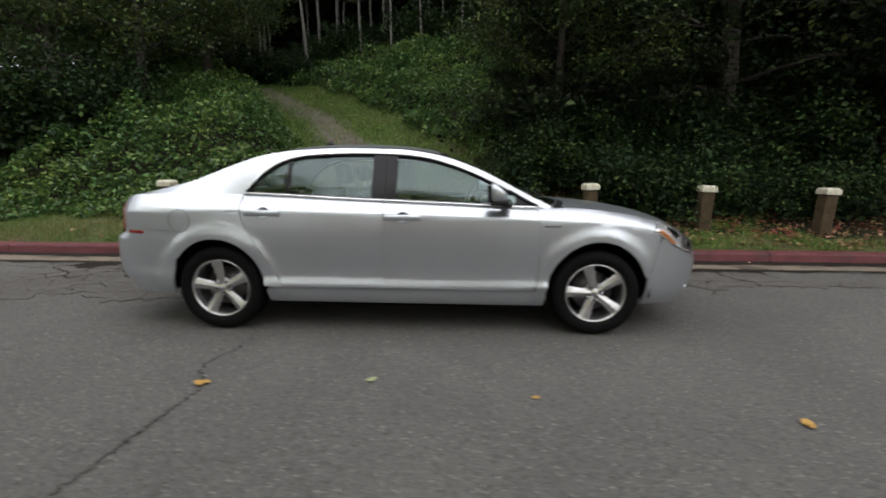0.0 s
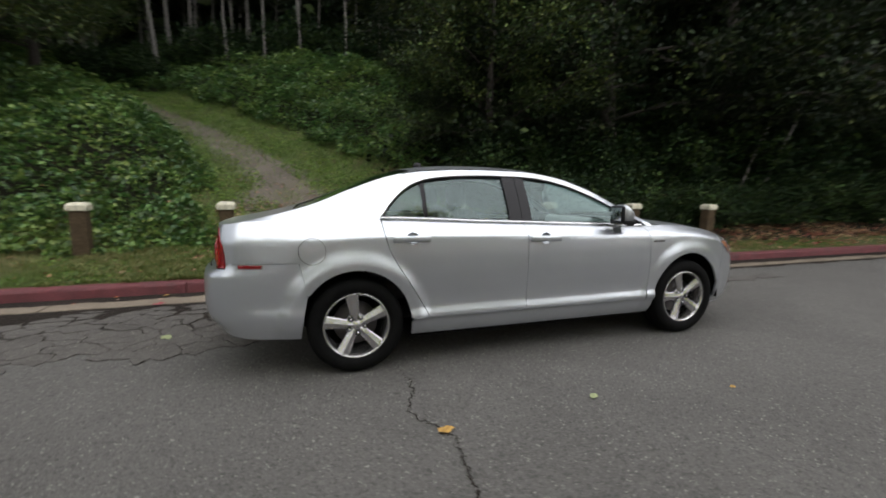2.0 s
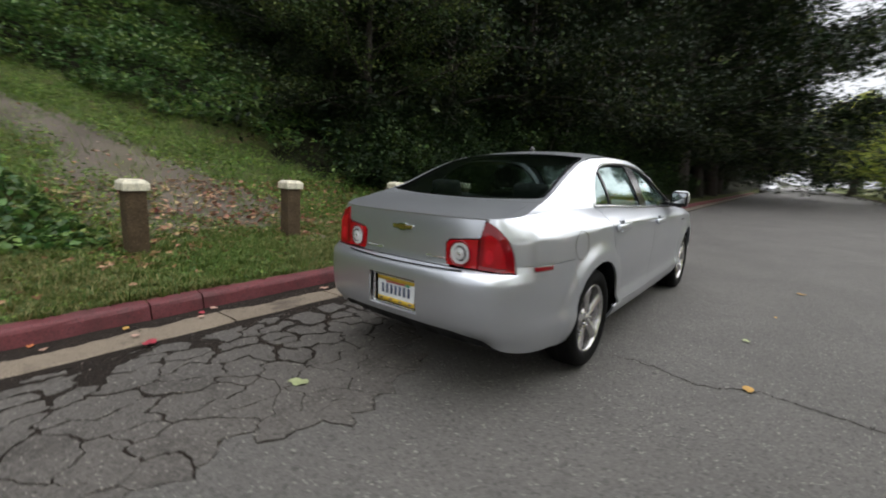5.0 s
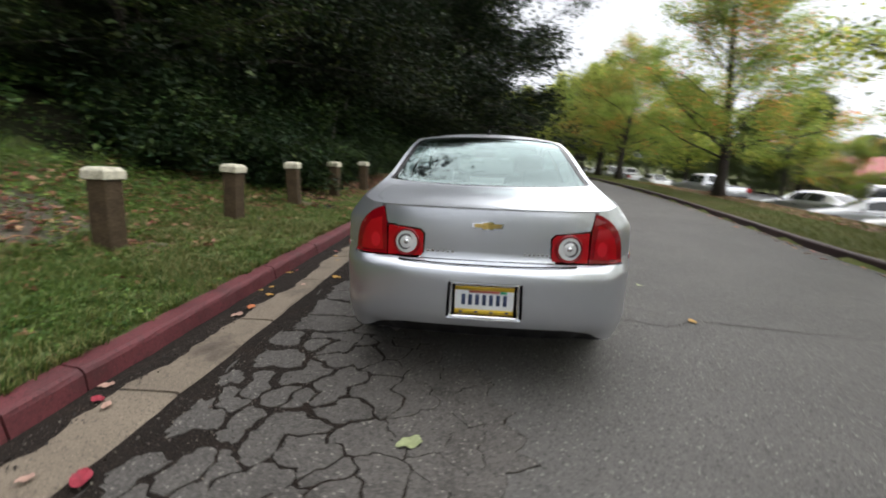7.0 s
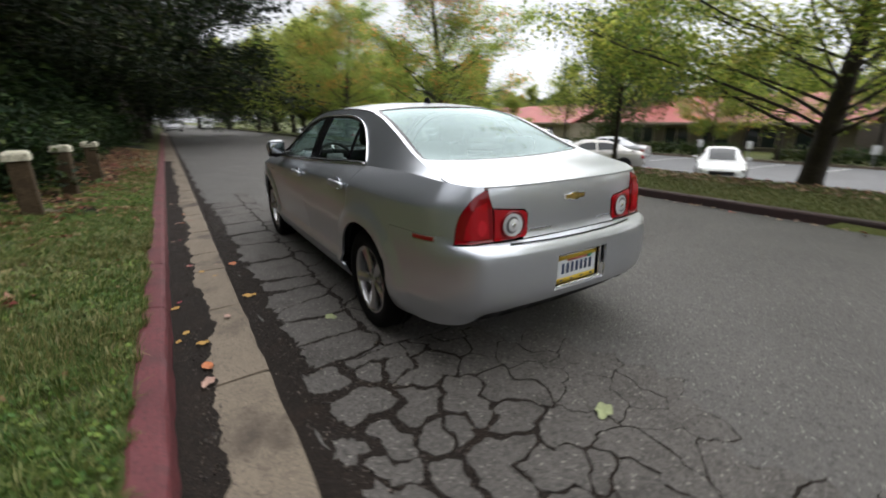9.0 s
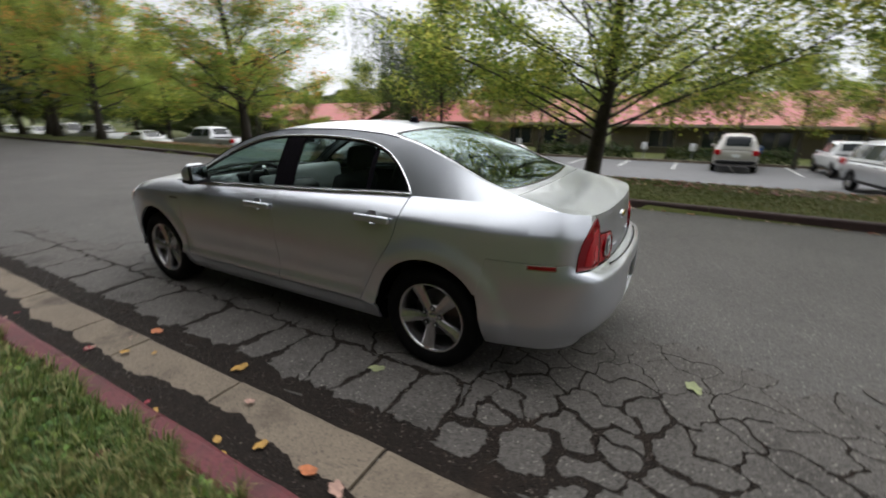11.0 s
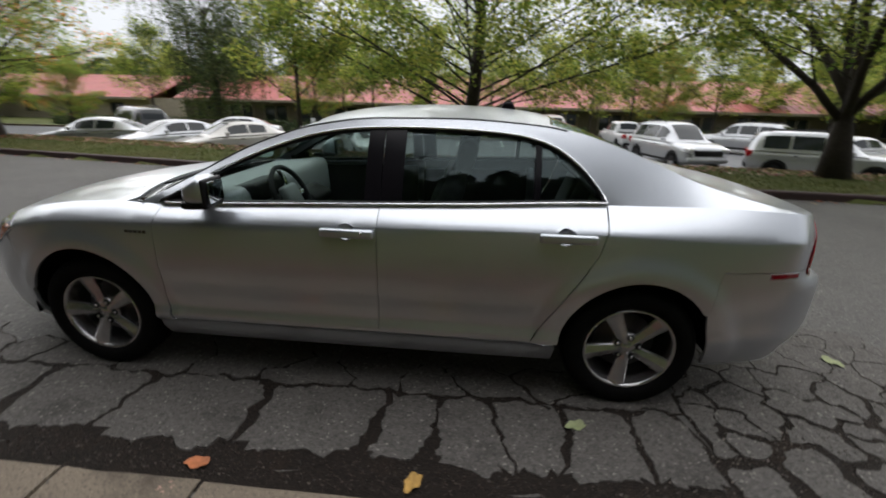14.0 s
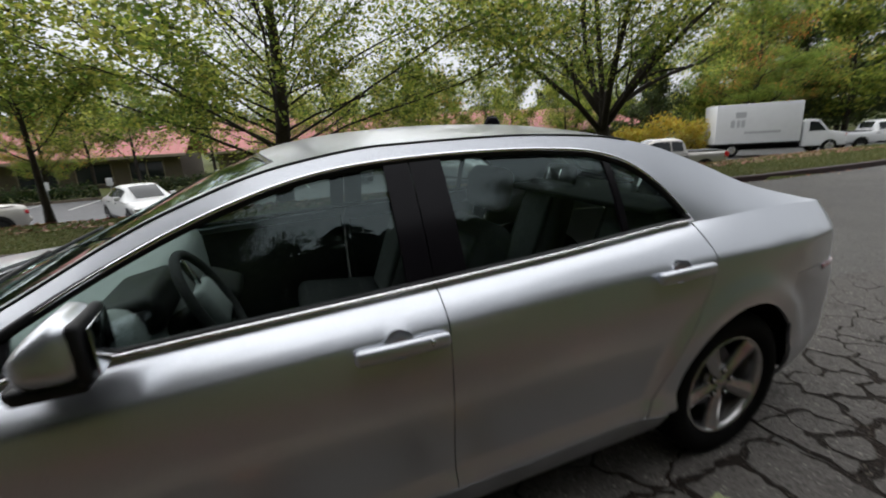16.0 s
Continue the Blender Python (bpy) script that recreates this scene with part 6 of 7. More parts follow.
# cars on the road far ahead
for x, y, p_ in ((66, 0.6, P_SILVER), (80, -4.5, P_WHITE)):
    c = parked("sedan", p_, "pale sedan far up the road", x, y, 175)
    c.matrix_basis = pose(x, y, 0.02, 0, 0, 175)

# white box truck
M_BOXPRINT = plain("faded_grey_print", (0.36, 0.37, 0.38), 0.5)
truck = thing("box_truck", pose(-29.4, -15.6, LOT_Z + 0.1, 0, 0, 143), "white box truck parked behind the verge", "truck")
part("cargo_box", block(4.5, 2.25, 2.35, 0.03), P_WHITE, truck, at=pose(-1.65, 0, 0.75))
part("box_rail", block(4.52, 2.28, 0.10, 0.01), M_BLACK, truck, at=pose(-1.65, 0, 0.70))
part("chassis", block(6.0, 1.5, 0.34, 0.02), M_HOUSING, truck, at=pose(-0.75, 0, 0.38))
part("cab", prism([(0.75, 0.45), (0.75, 1.95), (1.05, 2.02), (1.55, 1.95), (2.05, 1.32), (2.85, 1.18), (2.98, 0.9), (2.98, 0.45)], 0.98, 0.07), P_WHITE, truck)
for s in (1, -1):
    piece("side_window", [(1.05, s * 0.99, 1.32), (1.92, s * 0.99, 1.32), (1.5, s * 0.99, 1.84), (1.05, s * 0.99, 1.88)], [(0, 1, 2, 3)], M_CARGLASS, truck, shaded=False)
    for wx in (-2.9, 2.15):
        small_wheel(truck, wx, s * 0.92, 0.40, s)
    for k, (bx, bz, w, h) in enumerate(((-3.3, 1.75, 0.22, 0.42), (-3.0, 1.75, 0.16, 0.42), (-2.75, 1.75, 0.2, 0.42), (-2.9, 2.3, 0.55, 0.34), (-1.7, 1.35, 1.9, 0.14))):
        part("lettering_bar", block(w, 0.006, h, 0), M_BOXPRINT, truck, shaded=False, at=pose(bx + 0.3, s * 1.128, bz))
    part("headlight", block(0.06, 0.28, 0.16, 0.02), M_CLEAR, truck, at=pose(2.96, s * 0.72, 0.85))
part("grille", block(0.05, 1.0, 0.3, 0.02), M_BLACK, truck, at=pose(2.98, 0, 0.75))
part("front_bumper", block(0.16, 1.9, 0.2, 0.04), M_STEEL, truck, at=pose(3.0, 0, 0.42))
piece("windscreen", [(1.60, -0.85, 1.93), (1.60, 0.85, 1.93), (2.10, 0.88, 1.36), (2.10, -0.88, 1.36)], [(0, 3, 2, 1)], M_CARGLASS, truck, shaded=False)

# ---------------------------------------------------------------- the silver sedan
# Its own frame: x ahead, y to its left, z up; the middle of the wheelbase on the road is the origin.
WB, TYRE_R = 1.426, 0.328
PLAN = through_points([(-2.425, 0), (-2.417, 0.28), (-2.392, 0.50), (-2.330, 0.672), (-2.165, 0.782), (-1.90, 0.840), (-1.62, 0.866), (-1.30, 0.884),
                       (-0.6, 0.891), (0.1, 0.891), (0.8, 0.889), (1.40, 0.876), (1.80, 0.838), (2.08, 0.745), (2.28, 0.56),
                       (2.39, 0.30), (2.43, 0)], 500)
_d = np.gradient(PLAN, axis=0)
_n = np.stack([-_d[:, 1], _d[:, 0]], 1)
_n /= np.linalg.norm(_n, axis=1)[:, None]
_n[0], _n[-1] = (-1, 0), (1, 0)
ARC = np.concatenate([[0], np.cumsum(np.linalg.norm(np.diff(PLAN, axis=0), axis=1))])
TOP_Z = Curve([(-2.42, 1.005), (-2.30, 1.012), (-2.10, 1.032), (-1.75, 1.046), (-1.22, 1.040), (-0.5, 1.012), (0.3, 0.982), (1.0, 0.958),
               (1.2, 0.962), (1.44, 0.948), (1.67, 0.918), (1.90, 0.868), (2.10, 0.800), (2.28, 0.715), (2.45, 0.665)])
SIDE_D = Curve([(0.12, -0.15), (0.20, -0.085), (0.25, -0.048), (0.300, -0.030), (0.325, -0.024), (0.338, -0.020), (0.350, -0.010), (0.362, -0.002), (0.390, -0.002),
                (0.415, -0.018), (0.46, -0.019), (0.60, -0.007), (0.70, -0.001), (0.78, -0.001), (0.86, -0.005), (0.92, -0.010), (1.06, -0.016)])
REAR_D = Curve([(0.2, -0.20), (0.34, -0.10), (0.385, -0.035), (0.43, -0.012), (0.52, 0.0), (0.62, 0.0), (0.685, -0.005), (0.706, -0.014), (0.718, -0.034), (0.728, -0.072),
                (0.745, -0.090), (0.85, -0.094), (0.95, -0.102), (0.99, -0.108), (1.02, -0.118)])
FRONT_D = Curve([(0.12, -0.22), (0.2, -0.12), (0.3, -0.04), (0.42, -0.01), (0.52, 0.0), (0.6, -0.012), (0.68, -0.04), (0.76, -0.10), (0.9, -0.22)])
SHOULDER = Curve([(-2.5, 0.03), (-2.2, 0.072), (-1.7, 0.116), (-1.2, 0.128), (-0.6, 0.100), (0.5, 0.088), (1.0, 0.092), (1.3, 0.10), (1.8, 0.09), (2.2, 0.05), (2.5, 0.02)])

BUMPER_D = Curve([(0.12, -0.16), (0.22, -0.075), (0.30, -0.032), (0.38, -0.014), (0.50, -0.003), (0.62, 0.0), (0.78, -0.002), (0.88, -0.007), (1.06, -0.016)])
CREASE = Curve([(-2.5, 0.905), (-2.1, 0.908), (-1.7, 0.916), (-1.2, 0.930), (0.0, 0.912), (1.0, 0.885), (1.5, 0.865), (1.9, 0.80), (2.5, 0.62)])


def arc_at_x(x):
    """The length round the plan at which the side reaches x."""
    return float(np.interp(x, PLAN[:, 0], ARC))


def arc_at_rear(y):
    i = np.argmax(PLAN[:, 0] > -2.2)
    return float(np.interp(y, PLAN[:i, 1], ARC[:i]))


def top_at(s):
    return float(TOP_Z(np.interp(abs(s), ARC, PLAN[:, 0])))


def hull(s, z):
    """The body below the belt: s runs round the plan from the middle of the tail (left side positive)."""
    a = abs(s)
    x, y = np.interp(a, ARC, PLAN[:, 0]), np.interp(a, ARC, PLAN[:, 1])
    nx, ny = np.interp(a, ARC, _n[:, 0]), np.interp(a, ARC, _n[:, 1])
    w = min(1.0, ny * ny)
    zt = float(TOP_Z(x))
    k = float(smooth(1.60, 1.74, abs(x)))
    low_d = float(SIDE_D(z)) * (1 - k) + float(BUMPER_D(z)) * k
    zc = min(float(CREASE(x)), zt - 0.02)
    f = max(0.0, (z - zc) / (zt - zc))
    w_r = float(smooth(-0.95, -1.45, x))
    side = low_d - float(SHOULDER(x)) * ((1 - w_r) * (0.72 * f + 0.28 * f ** 3) + w_r * f ** 1.2)
    side -= 0.024 * float(smooth(-2.14, -2.29, x) * smooth(0.724, 0.746, z))
    side += 0.013 * float(smooth(0.480, 0.440, z) * smooth(-1.70, -1.78, x) * smooth(-2.30, -2.05, x))
    for xw, g, r0, r1 in ((-WB, 0.024, 0.432, 0.525), (WB, 0.018, 0.432, 0.515)):
        r = math.hypot(x - xw, z - 0.325)
        if z > 0.2:
            side += g * (1 - smooth(r0, r1, r)) * smooth(0.2, 0.4, z)
    end = float(REAR_D(z)) if nx < 0 else float(FRONT_D(z))
    d = w * side + (1 - w) * end
    sgn = 1 if s >= 0 else -1
    return (x + nx * d, sgn * (y + ny * d), z)


EDGE = np.array([hull(s, top_at(s)) for s in ARC])
CENTRE_Z = Curve([(-2.32, 1.003), (-2.295, 1.006), (-2.255, 1.016), (-2.1, 1.048), (-1.88, 1.072), (-1.80, 1.090), (-1.6, 1.180), (-1.35, 1.292), (-1.12, 1.378), (-0.95, 1.418),
                  (-0.7, 1.445), (-0.4, 1.453), (-0.1, 1.442), (0.15, 1.412), (0.40, 1.335), (0.7, 1.205), (0.95, 1.090), (1.16, 0.995),
                  (1.30, 0.990), (1.6, 0.965), (1.9, 0.915), (2.1, 0.850), (2.25, 0.765), (2.36, 0.69), (2.45, 0.66)])
X_A, X_C = 1.10, -2.14


def edge_at(x):
    return float(np.interp(x, EDGE[:, 0], EDGE[:, 1])), float(np.interp(x, EDGE[:, 0], EDGE[:, 2]))


_ea, _ec = edge_at(X_A), edge_at(X_C)
RAIL_Y = Curve([(X_C, _ec[0]), (-1.95, 0.672), (-1.7, 0.640), (-1.4, 0.605), (-1.0, 0.568), (-0.5, 0.560), (-0.1, 0.565), (0.2, 0.583), (0.5, 0.622), (0.85, 0.690), (X_A, _ea[0])])
RAIL_Z = Curve([(X_C, _ec[1]), (-1.95, 1.068), (-1.7, 1.136), (-1.4, 1.254), (-1.15, 1.338), (-0.9, 1.384), (-0.5, 1.404), (-0.1, 1.398), (0.2, 1.360), (0.5, 1.266), (0.85, 1.092), (X_A, _ea[1])])


def side_edge(x):
    return (float(RAIL_Y(x)), float(RAIL_Z(x))) if X_C < x < X_A else edge_at(x)


def top(x, y):
    """Bonnet, windscreen, roof, rear window and boot lid, seen from above."""
    ye, ze = side_edge(x)
    k = min(1.0, abs(y) / max(ye, 1e-3))
    zc = float(CENTRE_Z(x))
    return (x, y, zc - (zc - ze) * k ** 2.3)


def cabin(x, z, sgn=1):
    """The side of the cabin above the belt."""
    yb, zb = edge_at(x)
    yr, zr = float(RAIL_Y(x)), float(RAIL_Z(x))
    f = np.clip((z - zb) / max(zr - zb, 0.01), 0, 1)
    return (x, sgn * (yb + (yr - yb) * f + 0.018 * 4 * f * (1 - f) * smooth(-1.45, -0.95, x)), z)


car = thing("sedan", LEVEL.copy(), "silver four-door sedan parked beside a red kerb", "car")

# wheel arches as outlines in the side view
def arch(xw, a0, a1, rx, rz, n=26):
    return [(xw + rx * math.cos(radians(a)), 0.325 + rz * math.sin(radians(a))) for a in np.linspace(a0, a1, n)]

REAR_ARCH, FRONT_ARCH = (-WB, 0.372, 0.392), (WB, 0.378, 0.400)
SPLIT, SIDE_SPLIT = 0.733, 0.772      # joint of the rear bumper with the lamps, and with the quarter panel


def ring(pts):
    """Side-view (x, z) points as lengths round the hull."""
    return [(arc_at_x(x), z) for x, z in pts]


def belt_run(x0, x1, n=18, drop=0.0):
    return [(x, float(TOP_Z(x)) - drop) for x in np.linspace(x0, x1, n)]

G = 0.0017   # half a panel gap
door_b = [(-1.245, 1.04), (-1.235, 0.95), (-1.205, 0.84), (-1.15, 0.735), (-1.09, 0.645), (-1.02, 0.53), (-0.955, 0.42), (-0.925, 0.362)]
def shifted(pts, dx):
    return [(x + dx, z) for x, z in pts]
ARCH_R = arch(*((REAR_ARCH[0],) + (0, 180) + REAR_ARCH[1:]))
front_door = [(-0.160 + G, 0.362), (0.955, 0.350), (0.985, 0.48), (0.992, 0.65), (0.985, 0.80), (0.975, 0.93), *belt_run(0.965, -0.160 + G, 22), (-0.160 + G, 0.8)]
rear_door = [*reversed(shifted(door_b[1:], 2 * G)), *belt_run(-1.238, -0.160 - G, 22), (-0.160 - G, 0.8), (-0.160 - G, 0.362)]
fender = [(0.960 + 2 * G, 0.335), (0.985 + 2 * G, 0.48), (0.9935 + G, 0.65), (0.9865 + G, 0.80), (0.9765 + G, 0.93), *belt_run(0.9685, 1.905, 26),
          (1.825, 0.805), (1.893, 0.757), (1.855, 0.60), (1.80, 0.46), *arch(WB, 20, 178, *FRONT_ARCH[1:]), (1.04, 0.335)]
quarter_a = [*shifted(door_b, -G)[::-1], *belt_run(-1.252, -2.14, 26)]
quarter_b = [(-2.20, SIDE_SPLIT + 0.0016), (-1.78, SIDE_SPLIT + 0.0016), (-1.735, 0.56), *arch(-WB, 142, 6, *REAR_ARCH[1:])]
rocker = [(-1.045, 0.232), (1.040, 0.222), (1.052, 0.30), (1.045, 0.345), (0.955, 0.345), (-0.92, 0.355), (-1.02, 0.36), (-1.052, 0.33)]

CREASE_ROWS = [(arc_at_x(x), float(CREASE(x)) + dz) for x in np.arange(-2.12, 1.80, 0.016) for dz in (-0.005, 0.004)]


def both(name, outline, mat, label="", holes=(), step=0.035, mapping=None):
    """A left and a right panel of the hull."""
    made = []
    sheet = skin(ring(outline), [ring(h) for h in holes], hull, step, lines=CREASE_ROWS)
    for sg in (1, -1):
        made.append(piece(name, *(sheet if sg > 0 else mirrored(sheet)), M_PAINT, car, label))
    return made

def cup(x, z):
    return [(x + 0.043 * math.cos(a), z + 0.040 * math.sin(a)) for a in np.linspace(0, 2 * math.pi, 25)[:-1]]
FD = both("front_door", front_door, M_PAINT, holes=[cup(-0.012, 0.889)], step=0.024)
RD = both("rear_door", rear_door, M_PAINT, holes=[cup(-1.045, 0.913)], step=0.024)
both("front_fender", fender, M_PAINT, step=0.024)
s_lamp, s_out = arc_at_rear(0.545), arc_at_x(-2.245)
LENS_EDGE = [(s_out, SPLIT + 0.004), (s_out - 0.002, 0.77), (s_out - 0.008, 0.82), (s_out - 0.022, 0.865), (s_out - 0.046, 0.905), (s_out - 0.080, 0.940), (s_out - 0.120, 0.966), (s_lamp + 0.05, 0.990)]
q_s = [*ring(quarter_a), *[(s_, top_at(s_)) for s_ in np.linspace(arc_at_x(-2.16), s_lamp + 0.05, 10)], *[(a_ + 0.004, b_) for a_, b_ in LENS_EDGE[::-1]], *ring(quarter_b)]
sheet = skin(q_s, [], hull, 0.024, lines=CREASE_ROWS)
for sg in (1, -1):
    piece("quarter_panel", *(sheet if sg > 0 else mirrored(sheet)), M_PAINT, car)
both("rocker_panel", rocker, M_PAINT, step=0.014)
# rear bumper, wrapped round the tail
sb = arc_at_x(-1.785)
so = arc_at_x(-2.245) + 0.006
sb = arc_at_x(-1.7812)
low = [*[(s, SIDE_SPLIT - 0.0016) for s in np.linspace(-sb, -so, 10)], *[(s, SPLIT - 0.002) for s in np.linspace(-so, so, 40)], *[(s, SIDE_SPLIT - 0.0016) for s in np.linspace(so, sb, 10)]]
base_z = Curve([(0, 0.390), (0.42, 0.388), (0.60, 0.345), (0.80, 0.290), (1.1, 0.272), (1.5, 0.265)])
sb2 = arc_at_x(-1.7358)
bumper = [(sb2, 0.56), *[(s, float(base_z(abs(s)))) for s in np.linspace(arc_at_x(-1.788), -arc_at_x(-1.788), 46)], (-sb2, 0.56)]
PLATE_HOLE = [(-0.198, 0.434), (0.198, 0.434), (0.190, 0.636), (-0.190, 0.636)]
piece("rear_bumper", *skin(low + bumper, [PLATE_HOLE], hull, 0.03), M_PAINT, car)
valance = [(s, float(base_z(abs(s))) + 0.006) for s in np.linspace(-0.95, 0.95, 40)] + [(0.9, 0.285), (0.6, 0.285), (-0.6, 0.285), (-0.9, 0.285)]
piece("rear_valance", *skin(valance, [], lambda s, z: tuple(np.array(hull(s, max(z, 0.30))) * (1, 1, 0) + (0.03, 0, z)), 0.05), M_BLACK, car, "black lower bumper valance")
# front bumper
sf0, sf1 = arc_at_x(1.80), ARC[-1]
nose = lambda s: sf1 - s
def front_sheet():
    def wrap(u, z):
        s = sf1 - abs(u)
        return hull(math.copysign(s, u) if u else s, z)
    u_of = lambda x: sf1 - arc_at_x(x)
    hi = Curve([(0, 0.645), (u_of(2.34), 0.635), (u_of(2.27), 0.60), (u_of(2.2), 0.612), (u_of(2.1), 0.645), (u_of(2.0), 0.688), (u_of(1.90), 0.750), (u_of(1.86), 0.60), (u_of(1.805), 0.46)])
    lo = Curve([(0, 0.20), (0.5, 0.20), (0.75, 0.22), (0.98, 0.235)])
    u = sf1 - sf0
    poly = [(a, float(hi(abs(a)))) for a in np.linspace(-u, u, 80)] + [(a, float(lo(abs(a)))) for a in np.linspace(u, -u, 50)]
    fog = [[(sg * a, b) for a, b in ((0.50, 0.30), (0.70, 0.315), (0.72, 0.37), (0.52, 0.38))] for sg in (1, -1)]
    gr = [(-0.36, 0.27), (0.36, 0.27), (0.40, 0.52), (-0.40, 0.52)]
    return skin(poly, [*fog, gr], wrap, 0.035), wrap
sheet, front_wrap = front_sheet()
piece("front_bumper", *sheet, M_PAINT, car)
piece("grille", *skin([(-0.38, 0.25), (0.38, 0.25), (0.42, 0.54), (-0.42, 0.54)], [], front_wrap, 0.06, lift=-0.03), M_BLACK, car, "black mesh grille")
for sg in (1, -1):
    piece("fog_recess", *skin([(sg * a, b) for a, b in ((0.48, 0.28), (0.73, 0.30), (0.74, 0.39), (0.5, 0.40))], [], front_wrap, 0.05, lift=-0.03), M_BLACK, car)
    u_of = lambda x: sf1 - arc_at_x(x)
    lamp = [(u_of(x), z) for x, z in ((1.832, 0.803), (1.91, 0.862), (2.0, 0.832), (2.1, 0.797), (2.2, 0.748), (2.28, 0.70), (2.272, 0.608), (2.2, 0.620), (2.1, 0.653), (2.0, 0.696), (1.902, 0.758))]
    hl = piece("headlight", *skin([(sg * a, b) for a, b in lamp], [], lambda u, z: front_wrap(u, min(z, top_at(sf1 - abs(u)) - 0.002)), 0.025, lift=0.002), M_CLEAR, car, "clear headlight")
    amber = [(u_of(x), z) for x, z in ((1.862, 0.800), (1.905, 0.812), (1.975, 0.748), (2.03, 0.705), (2.0, 0.702), (1.92, 0.757))]
    piece("indicator", *skin([(sg * a, b) for a, b in amber], [], lambda u, z: front_wrap(u, min(z, top_at(sf1 - abs(u)) - 0.004)), 0.025, lift=0.005), M_AMBER, hl, "amber indicator lens")
    for shape, m, nm in ((((2.10, 0.785), (2.19, 0.742), (2.262, 0.695), (2.258, 0.622), (2.19, 0.634), (2.13, 0.655), (2.085, 0.70)), M_DISC, "lamp_bowl"),
                         (((1.945, 0.826), (2.02, 0.810), (2.07, 0.775), (2.04, 0.74), (1.985, 0.765)), M_CHROME, "reflector")):
        piece(nm, *skin([(sg * u_of(x), z) for x, z in shape], [], lambda u, z: front_wrap(u, min(z, top_at(sf1 - abs(u)) - 0.004)), 0.02, flange=0.003, lift=0.005), m, hl)
    ring_ = [(u_of(2.17) + 0.034 * math.cos(a), 0.69 + 0.030 * math.sin(a)) for a in np.linspace(0, 2 * math.pi, 19)[:-1]]
    piece("projector", *skin([(sg * a, b) for a, b in ring_], [], front_wrap, 0.02, flange=0.003, lift=0.008), M_CHROME, hl)

# upper body: roof with pillars, bonnet, boot lid
def span(xs, inset, sgn):
    return [(x, sgn * (side_edge(x)[0] - inset)) for x in xs]

screen = [*[(1.235 - 0.13 * (y / 0.68) ** 2, y) for y in np.linspace(-0.655, 0.655, 15)], *span(np.linspace(1.05, 0.30, 14), 0.045, 1),
          *[(0.265 - 0.05 * (y / 0.55) ** 2, y) for y in np.linspace(0.50, -0.50, 11)], *span(np.linspace(0.30, 1.05, 14), 0.045, -1)]
backlight = [*[(-1.005 + 0.035 * (y / 0.5) ** 2, y) for y in np.linspace(-0.51, 0.51, 11)], *span(np.linspace(-1.06, -1.775, 12), 0.026, 1),
             *[(-1.828 + 0.030 * (y / 0.58) ** 2, y) for y in np.linspace(0.600, -0.600, 13)], *span(np.linspace(-1.775, -1.06, 12), 0.026, -1)]
LID_X = -1.875
RAIL_XS = [X_A - 0.005 - 0.01965 * i for i in range(152)]
roof_outline = [*span(RAIL_XS, 0.0, 1), *span(RAIL_XS[::-1], 0.0, -1),
                *[(1.235 - 0.13 * (y / 0.68) ** 2 + 0.01, y) for y in np.linspace(-0.64, 0.64, 9)]]
piece("roof", *skin(roof_outline, [screen, backlight], top, 0.035, flange=0), M_PAINT, car)
ws = piece("windscreen", *skin(screen, [], top, 0.05, flange=0, lift=-0.006), M_WINDSCREEN, car, "curved windscreen")
ws.visible_shadow = False
rw = piece("rear_window", *skin(backlight, [], top, 0.05, flange=0, lift=-0.005), M_REARGLASS, car, "sloping rear window")
for nm, loop in (("windscreen_seal", screen), ("rear_window_seal", backlight)):
    cen = np.mean(loop, 0)
    inner = [tuple(np.array(q) + (cen - np.array(q)) / np.linalg.norm(cen - np.array(q)) * 0.028) for q in loop]
    piece(nm, *skin(loop, [inner], top, 0.03, flange=0, lift=-0.003), M_GLOSSBLACK, car)
lid = [(LID_X, y) for y in np.linspace(-0.60, 0.60, 13)]
lid += [(x, side_edge(x)[0] - 0.071) for x in np.linspace(LID_X, -2.20, 10)[1:]]
tail_edge = [(float(hull(s, top_at(s))[0]) - 0.004, float(hull(s, top_at(s))[1])) for s in np.linspace(arc_at_rear(0.60), -arc_at_rear(0.60), 31)]
lid += tail_edge
lid += [(x, -(side_edge(x)[0] - 0.071)) for x in np.linspace(-2.20, LID_X, 10)[:-1]]
lid_top = skin(lid, [], top, 0.04)
s_lamp = arc_at_rear(0.545)
s_in = arc_at_rear(0.335)
lid_face = [*[(s, top_at(s) - 0.001) for s in np.linspace(-(s_lamp + 0.03), s_lamp + 0.03, 31)], (s_lamp + 0.020, 0.955), (s_lamp + 0.004, 0.905), (s_in + 0.02, 0.885), (s_in - 0.005, 0.86), (s_in + 0.0, 0.76), (s_in + 0.03, SPLIT + G)]
lid_face += [(-a, b) for a, b in lid_face[:30:-1]]
piece("trunk_lid", *join(lid_top, skin(lid_face, [], hull, 0.03, flange=0)), M_PAINT, car)
for sg in (1, -1):
    corner = [(float(hull(a_, top_at(a_))[0]), sg * float(hull(a_, top_at(a_))[1])) for a_ in np.linspace(arc_at_rear(0.60), arc_at_x(-2.20), 12)]
    strip = [*[(x, sg * (side_edge(x)[0] - 0.069)) for x in np.linspace(LID_X, -2.20, 10)], *corner, *[(x, sg * side_edge(x)[0]) for x in np.linspace(-2.18, LID_X, 12)]]
    piece("quarter_top", *skin(strip, [], top, 0.03), M_PAINT, car)
hood_x = lambda y: 1.300 - 0.13 * (y / 0.70) ** 2
hood_side = [(EDGE[i, 0], EDGE[i, 1]) for i in range(0, 500, 4) if EDGE[i, 0] > 1.18]
